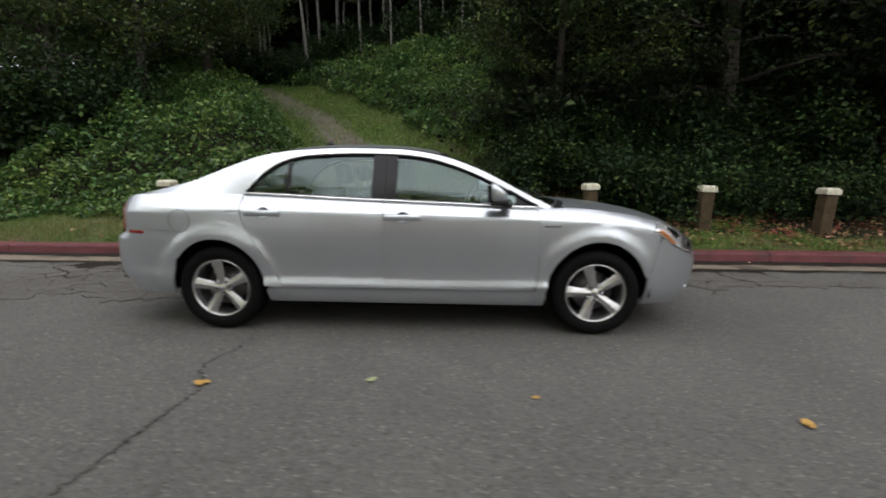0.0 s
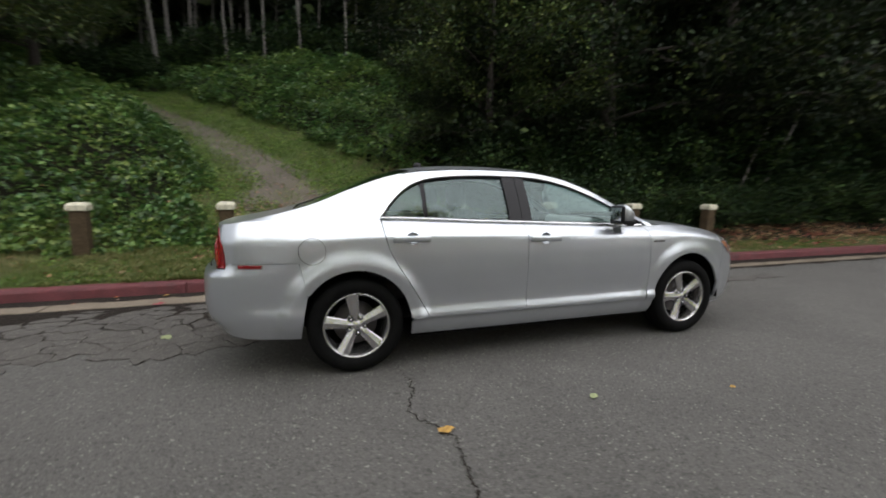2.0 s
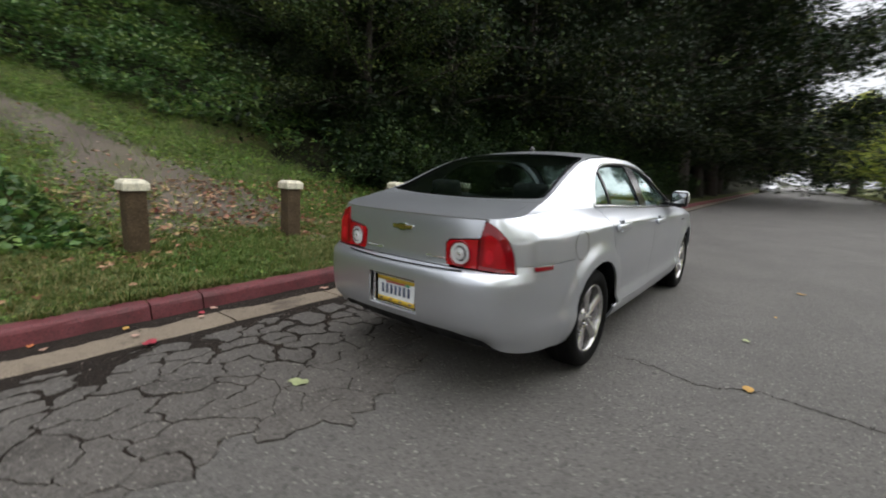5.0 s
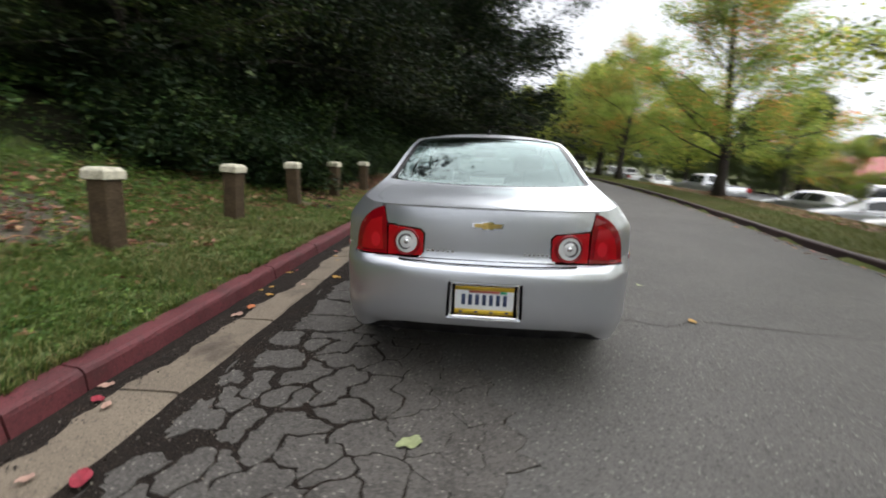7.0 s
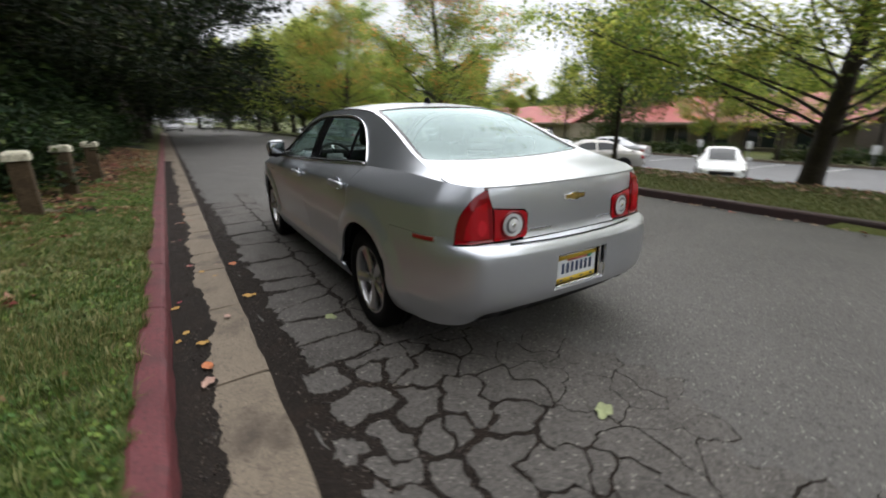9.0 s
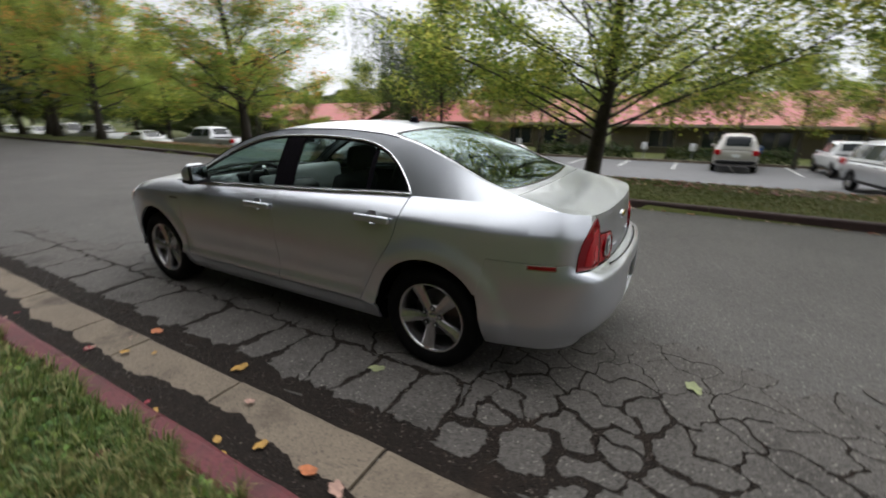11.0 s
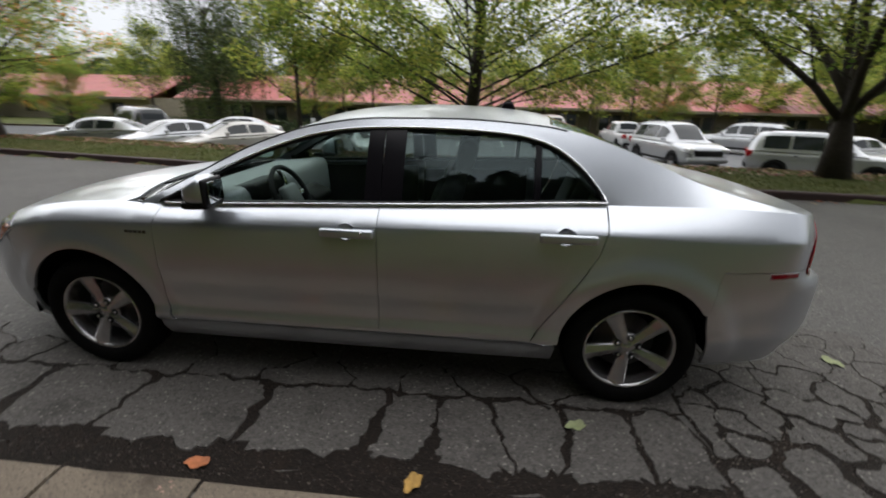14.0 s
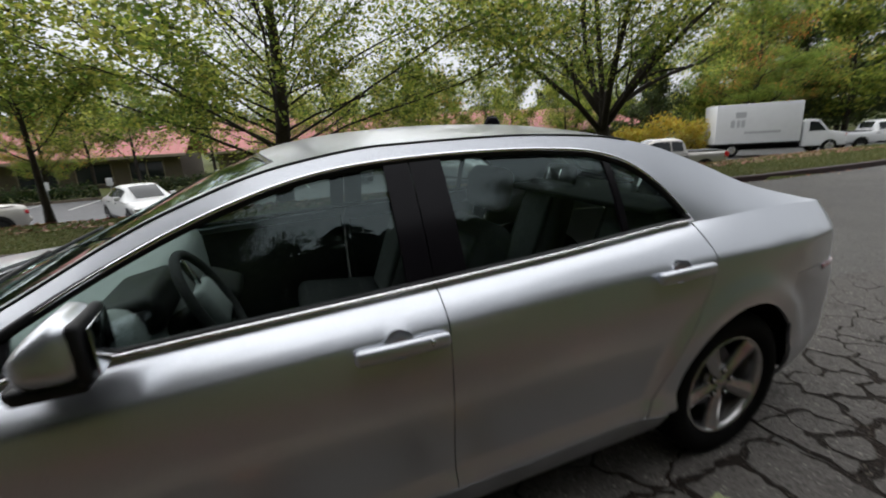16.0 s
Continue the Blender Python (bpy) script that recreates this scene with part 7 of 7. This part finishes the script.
hood = [(hood_x(y), y) for y in np.linspace(-0.70, 0.70, 13)] + hood_side + [(a, -b) for a, b in hood_side[::-1]]
piece("hood", *skin(hood, [], top, 0.045), M_PAINT, car)
cowl = [(hood_x(y) + 0.02, y) for y in np.linspace(-0.68, 0.68, 13)] + [(1.235 - 0.13 * (y / 0.68) ** 2 - 0.02, y) for y in np.linspace(0.68, -0.68, 13)]
piece("cowl", *skin(cowl, [], top, 0.05, lift=-0.012), M_BLACK, car, "black plastic cowl below the windscreen")
for y0, y1 in ((0.52, -0.02), (0.05, -0.50)):
    line = [tuple(np.array(top(1.17 - 0.16 * t - 0.08 * (y0 + (y1 - y0) * t) ** 2, y0 + (y1 - y0) * t)) + (0, 0, 0.022)) for t in np.linspace(0, 1, 14)]
    piece("wiper", *tube(line, 0.008, 6), M_BLACK, car)

# cabin sides with their window openings
BELT = lambda x: float(edge_at(x)[1]) + 0.006
DLO_TOP = [(-1.238, 1.052), (-1.190, 1.118), (-1.108, 1.206), (-0.995, 1.283), (-0.85, 1.328), (-0.66, 1.348), (-0.45, 1.356), (-0.25, 1.356), (-0.02, 1.346),
           (0.16, 1.322), (0.33, 1.277), (0.50, 1.215), (0.66, 1.142), (0.80, 1.068), (0.92, 0.998), (0.985, BELT(0.985) + 0.004)]
_dt = through_points(DLO_TOP, 60)
DLO = [tuple(q) for q in _dt] + [(x, BELT(x)) for x in np.linspace(0.97, -1.218, 40)]
side_outline = [(x, float(RAIL_Z(x))) for x in RAIL_XS + [X_C + 0.12, X_C + 0.06, X_C + 0.01]] + [(x, float(edge_at(x)[1])) for x in np.linspace(X_C + 0.01, X_A - 0.01, 60)]
cs = skin(side_outline, [DLO], lambda x, z: cabin(x, z), 0.03, flange=0)
DTX = Curve([(float(q[0]), float(q[1])) for q in _dt[::3]])
def pane(x0, x1, margin=0.0):
    xs = np.linspace(x0, x1, 26)
    return [(x, BELT(x) + margin) for x in xs] + [(x, max(float(DTX(x)) - margin, BELT(x) + margin + 0.003)) for x in xs[::-1]]
for sg in (1, -1):
    turn_ = (lambda s_: s_) if sg > 0 else mirrored
    fd, rd = FD[0 if sg > 0 else 1], RD[0 if sg > 0 else 1]
    piece("cabin_side", *turn_(cs), M_PAINT, car)
    ditch = [(x, side_edge(x)[0] + 0.001, side_edge(x)[1] - 0.001) for x in np.linspace(0.98, -1.05, 70)]
    piece("roof_ditch", *turn_(tube(ditch, 0.0042, 6)), M_BLACK, car, "thin black roof joint strip")
    for nm, a, b, dr in (("door_window", -0.080, 0.975, fd), ("door_window", -0.895, -0.258, rd), ("quarter_window", -1.218, -0.925, rd)):
        g = piece(nm, *turn_(skin(pane(a, b), [], cabin, 0.05, flange=0, lift=-0.016)), M_WINDOW, dr, "tinted window pane")
    for a, b, dr in ((-0.265, -0.161, rd), (-0.157, -0.078, fd)):
        piece("pillar_cover", *turn_(skin(pane(a, b, -0.004), [], cabin, 0.03, flange=0.012, lift=0.0)), M_GLOSSBLACK, dr, "gloss black pillar cover")
    piece("window_divider", *turn_(skin(pane(-0.93, -0.90), [], cabin, 0.02, flange=0.01, lift=-0.008)), M_GLOSSBLACK, rd)
    piece("mirror_sail", *turn_(skin(pane(0.82, 0.98), [], cabin, 0.03, flange=0.01, lift=-0.006)), M_BLACK, fd)
    # black seal inside, bright strip outside the openings
    loop = [cabin(x, z) for x, z in DLO]
    cen = np.mean(DLO, 0)
    def moved(k, dy):
        return [(c[0] + (cen[0] - c[0]) * k * 0.2, c[1] + dy, c[2] + (cen[1] - c[2]) * k) for c in loop]
    belt = [np.array(cabin(x, BELT(x) + 0.003)) + (0, 0.009, 0) for x in np.linspace(0.97, -1.235, 70)]
    piece("belt_moulding", *turn_(tube(belt, 0.0085, 6)), M_CHROME, car, "chrome strip below the side windows")
    piece("window_seal", *turn_(tube(moved(0.035, -0.004), 0.013, 6, closed=True)), M_BLACK, car)
    piece("chrome_surround", *turn_(tube(moved(-0.012, 0.003), 0.0075, 6, closed=True)), M_CHROME, car)

# door handles: a cupped recess and a bar
def handle(x, z, sg, dr, lock):
    y = hull(arc_at_x(x), z)[1]
    v, f = lathe([(0.0, -0.030), (0.020, -0.027), (0.034, -0.016), (0.0445, 0.001)], 24, "y")
    piece("handle_recess", [(x + 0.008 + a * 1.05, sg * (y + b - 0.0005), z - 0.006 + c) for a, b, c in v], f if sg < 0 else [t[::-1] for t in f], M_PAINT, dr)
    bm = block(0.262, 0.030, 0.044, 0.014, segments=3)
    for q in bm.verts:
        q.co.y += 0.012 * (1 - (q.co.x / 0.131) ** 2)
        q.co.z -= 0.004 * (q.co.x / 0.1) ** 2
    hb = part("door_handle", bm, M_PAINT, dr, "silver bar handle", at=pose(x, sg * (y + 0.020), z - 0.022, 0, 0, 0 if sg > 0 else 180))
    if lock:
        v, f = lathe([(0.0, 0.016), (0.011, 0.015), (0.012, 0.0)], 14, "y")
        piece("lock_cylinder", [(x - 0.075 + a, sg * (y + 0.022 + b), z - 0.002 + c) for a, b, c in v], f, M_CHROME, dr)
for sg in (1, -1):
    i = 0 if sg > 0 else 1
    handle(-0.020, 0.895, sg, FD[i], sg > 0)
    handle(-1.053, 0.919, sg, RD[i], False)

# wing mirrors
for sg in (1, -1):
    bm = block(0.135, 0.165, 0.146, 0.046, segments=4)
    for q in bm.verts:
        out_ = (q.co.y / 0.0825)
        q.co.z = (q.co.z - 0.072) * (1.0 - 0.12 * out_) + 0.008 * out_
        ahead = max(0.0, q.co.x + 0.02) / 0.0875
        q.co.z -= 0.060 * ahead * max(0.0, q.co.z + 0.03) / 0.10          # the shell falls away towards the front
        if q.co.x > 0:
            q.co.x *= 1.0 - 0.18 * max(0.0, out_)
    fd = FD[0 if sg > 0 else 1]
    mh = part("mirror_housing", bm, M_PAINT, fd, "silver wing mirror", at=pose(0.672, sg * 0.905, 1.068, 0, 0, 0) @ Matrix.Diagonal((1, sg, 1, 1)))
    part("mirror_glass", block(0.004, 0.125, 0.100, 0.001), M_MIRROR, mh, at=pose(-0.0765, 0.0, -0.050, 0, 0, 4))
    part("mirror_bezel", block(0.026, 0.150, 0.126, 0.012), M_BLACK, mh, "black mirror bezel", at=pose(-0.058, 0.0, -0.063))
    part("mirror_base", block(0.125, 0.155, 0.034, 0.010), M_BLACK, mh, "black underside of the mirror", at=pose(0.006, -0.012, -0.080))
    part("mirror_foot", block(0.07, 0.17, 0.03, 0.01), M_BLACK, fd, at=pose(0.74, sg * 0.83, 0.985, sg * -12, 0, 0))

# side marker lamps, fuel flap, badges
for sg in (1, -1):
    s0, s1 = arc_at_x(-2.145), arc_at_x(-2.005)
    rim_ = [(sg * (s0 - 0.006), 0.738), (sg * (s1 + 0.006), 0.738), (sg * (s1 + 0.006), 0.7695), (sg * (s0 - 0.006), 0.7695)]
    piece("marker_bezel", *skin(rim_, [], hull, 0.012, flange=0.006, lift=0.002), M_CLEAR, car, "bright bezel of the side marker")
    poly = [(sg * s0, 0.745), (sg * s1, 0.745), (sg * s1, 0.764), (sg * s0, 0.766)]
    piece("side_marker", *skin(poly, [], hull, 0.009, flange=0.008, lift=0.006), M_REDDARK, car, "red side marker lamp")
    for k in range(5):
        nm = [(sg * arc_at_x(1.02 + 0.024 * k + a), 0.828 + b) for a, b in ((0, 0), (0.018, 0), (0.018, 0.014), (0, 0.014))]
        piece("badge_bar", *skin(nm, [], hull, 0.01, flange=0.004, lift=0.003), M_DISC, car)
flap = [(-arc_at_x(-1.70 + 0.085 * math.cos(a)), 0.845 + 0.085 * math.sin(a)) for a in np.linspace(0, 2 * math.pi, 33)[:-1]]
piece("fuel_flap_joint", *tube([np.array(hull(s, z)) + (0, -0.0005, 0) for s, z in flap], 0.0017, 5, closed=True), M_BLACK, car)
piece("lid_joint", *tube([np.array(hull(s_, SPLIT - 0.010 - 0.006 * math.cos(s_ * 3.2))) + (-0.001, 0, 0.004) for s_ in np.linspace(-0.47, 0.47, 40)], 0.0045, 6), M_BLACK, car, "dark joint below the boot lid")

# tail lamps
for sg in (1, -1):
    outer = [(s_lamp + 0.004, SPLIT + 0.004), *LENS_EDGE, (s_lamp + 0.034, 0.988), (s_lamp + 0.024, 0.955), (s_lamp + 0.010, 0.90)]
    inner = [(s_in + 0.012, SPLIT + 0.010), (s_in + 0.004, 0.77), (s_in + 0.006, 0.862), (s_in + 0.026, 0.878), (s_lamp - 0.003, 0.897), (s_lamp - 0.003, SPLIT + 0.005)]
    tl = piece("tail_light", *skin([(sg * a, b) for a, b in outer], [], hull, 0.02, lift=0.006), M_REDDARK, car, "red wrap-round tail light")
    piece("lid_lamp", *skin([(sg * a, b) for a, b in inner], [], hull, 0.02, lift=0.006), M_RED, tl)
    sc = arc_at_rear(0.435)
    disc = [(sg * (sc + 0.062 * math.cos(a)), 0.812 + 0.058 * math.sin(a)) for a in np.linspace(0, 2 * math.pi, 25)[:-1]]
    piece("reversing_lamp", *skin(disc, [], hull, 0.02, lift=0.011), M_LAMPWHITE, tl, "clear round reversing lamp")
    bezel = [(sg * (sc + 0.072 * math.cos(a)), 0.812 + 0.068 * math.sin(a)) for a in np.linspace(0, 2 * math.pi, 25)[:-1]]
    piece("lamp_ring", *tube([np.array(hull(s, z)) + (-0.010, 0, 0) for s, z in bezel], 0.006, 6, closed=True), M_REDDARK, tl)
    b = hull(sg * sc, 0.812)
    for rad, out_, m, nm in ((0.045, 0.011, M_DISC, "reflector_ring"), (0.037, 0.0125, M_LAMPWHITE, "lamp_glass"), (0.014, 0.015, M_CHROME, "lamp_bulb")):
        v, f = lathe([(0.0, 0.004), (rad * 0.8, 0.003), (rad, 0.0)], 18)
        piece(nm, [(b[0] - out_ - q[2], b[1] + q[0], b[2] + q[1]) for q in v], [t[::-1] for t in f], m, tl)
    glow = [(s_lamp + 0.030, 0.758), (s_out - 0.05, 0.758), (s_out - 0.06, 0.82), (s_out - 0.085, 0.875), (s_out - 0.12, 0.915), (s_lamp + 0.045, 0.935)]
    piece("inner_lens", *skin([(sg * a, b) for a, b in glow], [], hull, 0.03, flange=0.003, lift=0.009), M_RED, tl)
    # Brighter red disc that paints the reflector's round highlight in the lens.
    cel = [(s_lamp + 0.085 + 0.036 * math.cos(a), 0.812 + 0.040 * math.sin(a)) for a in np.linspace(0, 2 * math.pi, 17)[:-1]]
    piece("lamp_cell", *skin([(sg * a, b) for a, b in cel], [], hull, 0.02, flange=0.003, lift=0.012), M_REDBRIGHT, tl)

# number plate with its frame; the characters are bars
plate = new("number_plate")
plate.parent, plate.matrix_basis = car, pose(-2.378, 0, 0.455, 90, 0, -90)
tagged(plate, "white number plate in a chrome frame")
part("plate_panel", block(0.305, 0.155, 0.003, 0.001), M_PLATE, plate, at=pose(0, 0.075, 0))
for nm, w, h, y, m in (("yellow_band", 0.305, 0.026, 0.012, M_YELLOW), ("yellow_band", 0.305, 0.022, 0.140, M_YELLOW), ("red_band", 0.16, 0.012, 0.122, M_PLATERED)):
    part(nm, block(w, h, 0.003, 0), m, plate, at=pose(0, y, 0.002))
part("sticker", block(0.035, 0.016, 0.002, 0), M_GREEN, plate, at=pose(0.10, 0.122, 0.003))
for k in range(7):
    part("character_bar", block(0.020, 0.058, 0.002, 0), M_NAVY, plate, at=pose(-0.108 + 0.036 * k, 0.078, 0.003))
for k in range(4):
    part("small_bar", block(0.018, 0.010, 0.002, 0), M_NAVY, plate, at=pose(-0.12 + 0.08 * k, 0.012, 0.005))
loop = [(-0.178, -0.014, 0.01), (0.178, -0.014, 0.01), (0.174, 0.168, 0.01), (-0.174, 0.168, 0.01)]
v, f = tube(resample([q[:2] for q in loop], 0.03).tolist() and [(*q, 0.012) for q in resample([p_[:2] for p_ in loop], 0.03)], 0.009, 8, closed=True)
piece("plate_frame", v, f, M_CHROME, plate, "chrome plate frame")
piece("plate_backing", *skin([(-0.235, 0.42), (0.235, 0.42), (0.225, 0.655), (-0.225, 0.655)], [], hull, 0.05, lift=-0.055), M_GLOSSBLACK, car)
bpy.context.view_layer.update()

# badge as a plain gold bar, model lettering as bars
badge = [(0.084, 0.013), (0.034, 0.013), (0.030, 0.021), (-0.030, 0.021), (-0.034, 0.013), (-0.084, 0.013), (-0.078, -0.013), (-0.034, -0.013), (-0.030, -0.021), (0.030, -0.021), (0.034, -0.013), (0.078, -0.013)]
em = piece("tail_badge", *skin([(a, 0.915 + b) for a, b in badge], [], hull, 0.02, flange=0.01, lift=0.008), M_CHROME, car, "gold and chrome badge")
piece("badge_face", *skin([(a * 0.86, 0.915 + b * 0.72) for a, b in badge], [], hull, 0.02, flange=0.002, lift=0.011), M_GOLD, em)
for s0, n, w in ((0.17, 6, 0.022), (-0.325, 6, 0.018)):
    for k in range(n):
        a = s0 + k * (w + 0.005)
        piece("letter_bar", *skin([(a, 0.768), (a + w * 0.8, 0.768), (a + w * 0.8, 0.779), (a, 0.779)], [], hull, 0.02, flange=0.003, lift=0.003), M_CHROME, car)
# roof aerial
bm = block(0.10, 0.035, 0.05, 0.012, taper=0.5)
part("roof_aerial", bm, M_GLOSSBLACK, car, "short black roof aerial", at=pose(-0.78, 0, 1.432))
# tailpipe
v, f = tube([(-1.95, 0.50, 0.285), (-2.19, 0.50, 0.275)], 0.030, 14)
piece("tailpipe", v, f, M_DISC, car)

# wheels
def make_wheel():
    w = new("wheel")
    tyre = [(0.222, 0.085), (0.232, 0.100), (0.262, 0.112), (0.295, 0.108), (0.315, 0.095), (0.325, 0.075), (TYRE_R, 0.03), (TYRE_R, 0.022), (0.321, 0.019), (0.321, 0.013), (TYRE_R, 0.010),
            (TYRE_R, -0.03), (0.321, -0.034), (0.321, -0.040), (TYRE_R, -0.044), (0.325, -0.075), (0.312, -0.098), (0.28, -0.11), (0.23, -0.10), (0.215, -0.09)]
    piece("tyre", *lathe(tyre, 56, "y"), M_RUBBER, w, "black tyre")
    rim = piece("rim", *lathe([(0.226, 0.092), (0.222, 0.098), (0.214, 0.096), (0.208, 0.080), (0.205, 0.02), (0.195, -0.08)], 56, "y"), M_ALLOY, w, "five-spoke alloy rim")
    for k in range(5):
        bm = bmesh.new()
        rows = []
        for r, hw, y, th in ((0.025, 0.020, 0.076, 0.03), (0.065, 0.029, 0.078, 0.03), (0.11, 0.034, 0.080, 0.030), (0.16, 0.039, 0.084, 0.028), (0.200, 0.044, 0.089, 0.026), (0.217, 0.047, 0.094, 0.024)):
            rows.append([bm.verts.new(q) for q in ((-hw, y - th, r), (-hw, y - 0.012, r), (-hw * 0.82, y - 0.007, r), (0, y + 0.003, r), (hw * 0.82, y - 0.007, r), (hw, y - 0.012, r), (hw, y - th, r))])
        for a, b in zip(rows, rows[1:]):
            for i in range(6):
                bm.faces.new((a[i], a[i + 1], b[i + 1], b[i]))
        bm.faces.new(rows[0][::-1])
        bmesh.ops.recalc_face_normals(bm, faces=bm.faces[:])
        part("spoke", bm, M_ALLOY, rim, shaded=False, at=pose(0, 0, 0, 0, 72 * k + 8, 0))
        a = radians(72 * k + 36 + 8)
        # No hole is cut: a flat black disc paints the recess's shade.
        v, f = lathe([(0.0, 0.0745), (0.0165, 0.0745), (0.0175, 0.05)], 14, "y")
        piece("nut_well", [(q[0] + 0.057 * math.sin(a), q[1], q[2] + 0.057 * math.cos(a)) for q in v], f, M_HOUSING, rim, "dark wheel nut well")
        v, f = lathe([(0.0, 0.092), (0.008, 0.092), (0.0095, 0.088), (0.0095, 0.05)], 8, "y")
        piece("lug_nut", [(q[0] + 0.057 * math.sin(a), q[1] - 0.012, q[2] + 0.057 * math.cos(a)) for q in v], f, M_CHROME, rim)
    piece("hub_cap", *lathe([(0.0, 0.082), (0.026, 0.080), (0.031, 0.072), (0.040, 0.071), (0.074, 0.069), (0.080, 0.055), (0.082, 0.02)], 28, "y"), M_ALLOY, rim)
    piece("brake_disc", *lathe([(0.0, 0.015), (0.07, 0.015), (0.075, 0.0), (0.15, 0.0), (0.15, -0.02), (0.0, -0.02)], 32, "y"), M_DISC, w)
    piece("drum_back", *lathe([(0.0, -0.06), (0.20, -0.06), (0.205, -0.03)], 32, "y"), M_HOUSING, w)
    return w

w0 = make_wheel()
w0.parent = car
w0.matrix_basis = pose(-WB, 0.752, TYRE_R, 0, 20, 0)
for xw, sg, spin in ((WB, 1, 8), (-WB, -1, 0), (WB, -1, 8)):
    copy_thing(w0, pose(xw, sg * 0.752, TYRE_R, 0, spin, 0 if sg > 0 else 180))
# wheel housings and floor
for xw in (-WB, WB):
    for sg in (1, -1):
        a = np.linspace(radians(-4), radians(184), 22)
        v = [(xw + 0.405 * math.cos(t), sg * y, 0.325 + 0.41 * math.sin(t)) for t in a for y in (0.50, 0.835)]
        f = [(2 * i, 2 * i + 1, 2 * i + 3, 2 * i + 2) for i in range(21)]
        v += [(xw + 0.405 * math.cos(t), sg * 0.50, 0.325 + 0.41 * math.sin(t)) for t in a]
        f.append(tuple(range(44, 66)))
        piece("wheel_housing", v, f, M_HOUSING, car)
part("underbody", block(2.1, 1.56, 0.10, 0.03), M_HOUSING, car, at=pose(0, 0, 0.185))
for x, ln, up in ((-1.52, 1.15, 0.250), (1.60, 1.2, 0.20)):
    part("underbody", block(ln, 1.06, 0.08, 0.03), M_HOUSING, car, at=pose(x, 0, up))
part("floor_pan", block(2.5, 1.50, 0.02, 0.004), M_CARPET, car, at=pose(-0.1, 0, 0.33))

# cabin fittings
def seat(x, y, rear=False):
    """A seat with cushion, backrest, bolsters and head restraint."""
    s = new("rear_seat" if rear else "front_seat")
    s.parent = car
    s.matrix_basis = pose(x, y, 0.42)
    w = 0.50
    cu = block(0.50, w, 0.17, 0.05, segments=3)
    part("cushion", cu, M_SEAT, s, at=pose(0, 0, 0.02, 0, -6, 0))
    bk = block(0.14, w - 0.02, 0.60, 0.05, segments=3, taper=0.86)
    part("backrest", bk, M_SEAT, s, at=pose(-0.26, 0, 0.10, 0, -20, 0))
    part("back_insert", block(0.05, 0.27, 0.50, 0.02), M_SEATGREY, s, "grey cloth insert", at=pose(-0.205, 0, 0.16, 0, -20, 0))
    part("head_restraint", block(0.10, 0.26, 0.17, 0.045, segments=3), M_SEAT, s, at=pose(-0.49, 0, 0.70 if not rear else 0.60, 0, -14, 0))
    for dy in (-0.06, 0.06):
        piece("restraint_post", *tube([(-0.44, dy, 0.62), (-0.475, dy, 0.74)], 0.007, 6), M_CHROME, s)
for y in (0.37, -0.37):
    seat(-0.05, y)
    seat(-0.95, y, True)
part("rear_shelf", block(0.55, 1.15, 0.03, 0.01), M_CARPET, car, at=pose(-1.50, 0, 1.035))
bm = block(0.50, 1.36, 0.30, 0.06, segments=3)
for q in bm.verts:
    q.co.z -= 0.10 * max(0, q.co.x) 
part("dashboard", bm, M_DASH, car, "grey padded dashboard", at=pose(0.85, 0, 0.70, 0, 4, 0))
part("instrument_hood", block(0.20, 0.40, 0.12, 0.04, segments=3), M_BLACK, car, at=pose(0.66, 0.37, 0.90, 0, 12, 0))
part("centre_console", block(0.9, 0.24, 0.28, 0.04), M_SEAT, car, at=pose(0.2, 0, 0.36))
part("centre_stack", block(0.16, 0.30, 0.30, 0.03), M_BLACK, car, at=pose(0.60, 0, 0.62, 0, -25, 0))
sw = new("steering_wheel")
sw.parent = car
sw.matrix_basis = pose(0.47, 0.37, 0.925, 0, -64, 0)
piece("wheel_ring", *tube([(0.185 * math.cos(a), 0.185 * math.sin(a), 0) for a in np.linspace(0, 2 * math.pi, 37)[:-1]], 0.015, 8, closed=True), M_SEAT, sw)
part("airbag_pad", block(0.15, 0.17, 0.05, 0.02), M_DASH, sw, "grey steering wheel pad", at=pose(0, 0, -0.03))
for a in (0, 180, 270):
    part("wheel_spoke", block(0.10, 0.035, 0.016, 0.005), M_CHROME, sw, at=pose(0.12 * math.cos(radians(a)), 0.12 * math.sin(radians(a)), -0.008, 0, 0, a) @ pose(0, 0, 0))
piece("steering_column", *tube([(0, 0, -0.02), (0, 0, -0.25)], 0.035, 10), M_BLACK, sw)
part("interior_mirror", block(0.03, 0.23, 0.065, 0.012), M_BLACK, car, at=pose(0.42, 0, 1.245))
for sg in (1, -1):
    for x0, x1, dr in ((-0.12, 0.95, FD), (-1.0, -0.17, RD)):
        v2 = [(x0, 0.36), (x1, 0.36), (x1, 0.93), (x0, 0.96)]
        sheet = skin(v2, [], lambda x, z: (x, 0.735 - 0.03 * math.sin((z - 0.36) * 5), z), 0.08, flange=0.03)
        piece("door_lining", *(sheet if sg > 0 else mirrored(sheet)), M_SEAT, dr[0 if sg > 0 else 1])
piece("headliner", *skin([(x, y) for x, y in span(np.linspace(0.22, -0.95, 20), 0.06, 1)] + [(x, y) for x, y in span(np.linspace(-0.95, 0.22, 20), 0.06, -1)], [], top, 0.1, flange=0.01, lift=-0.03), M_SEATGREY, car)
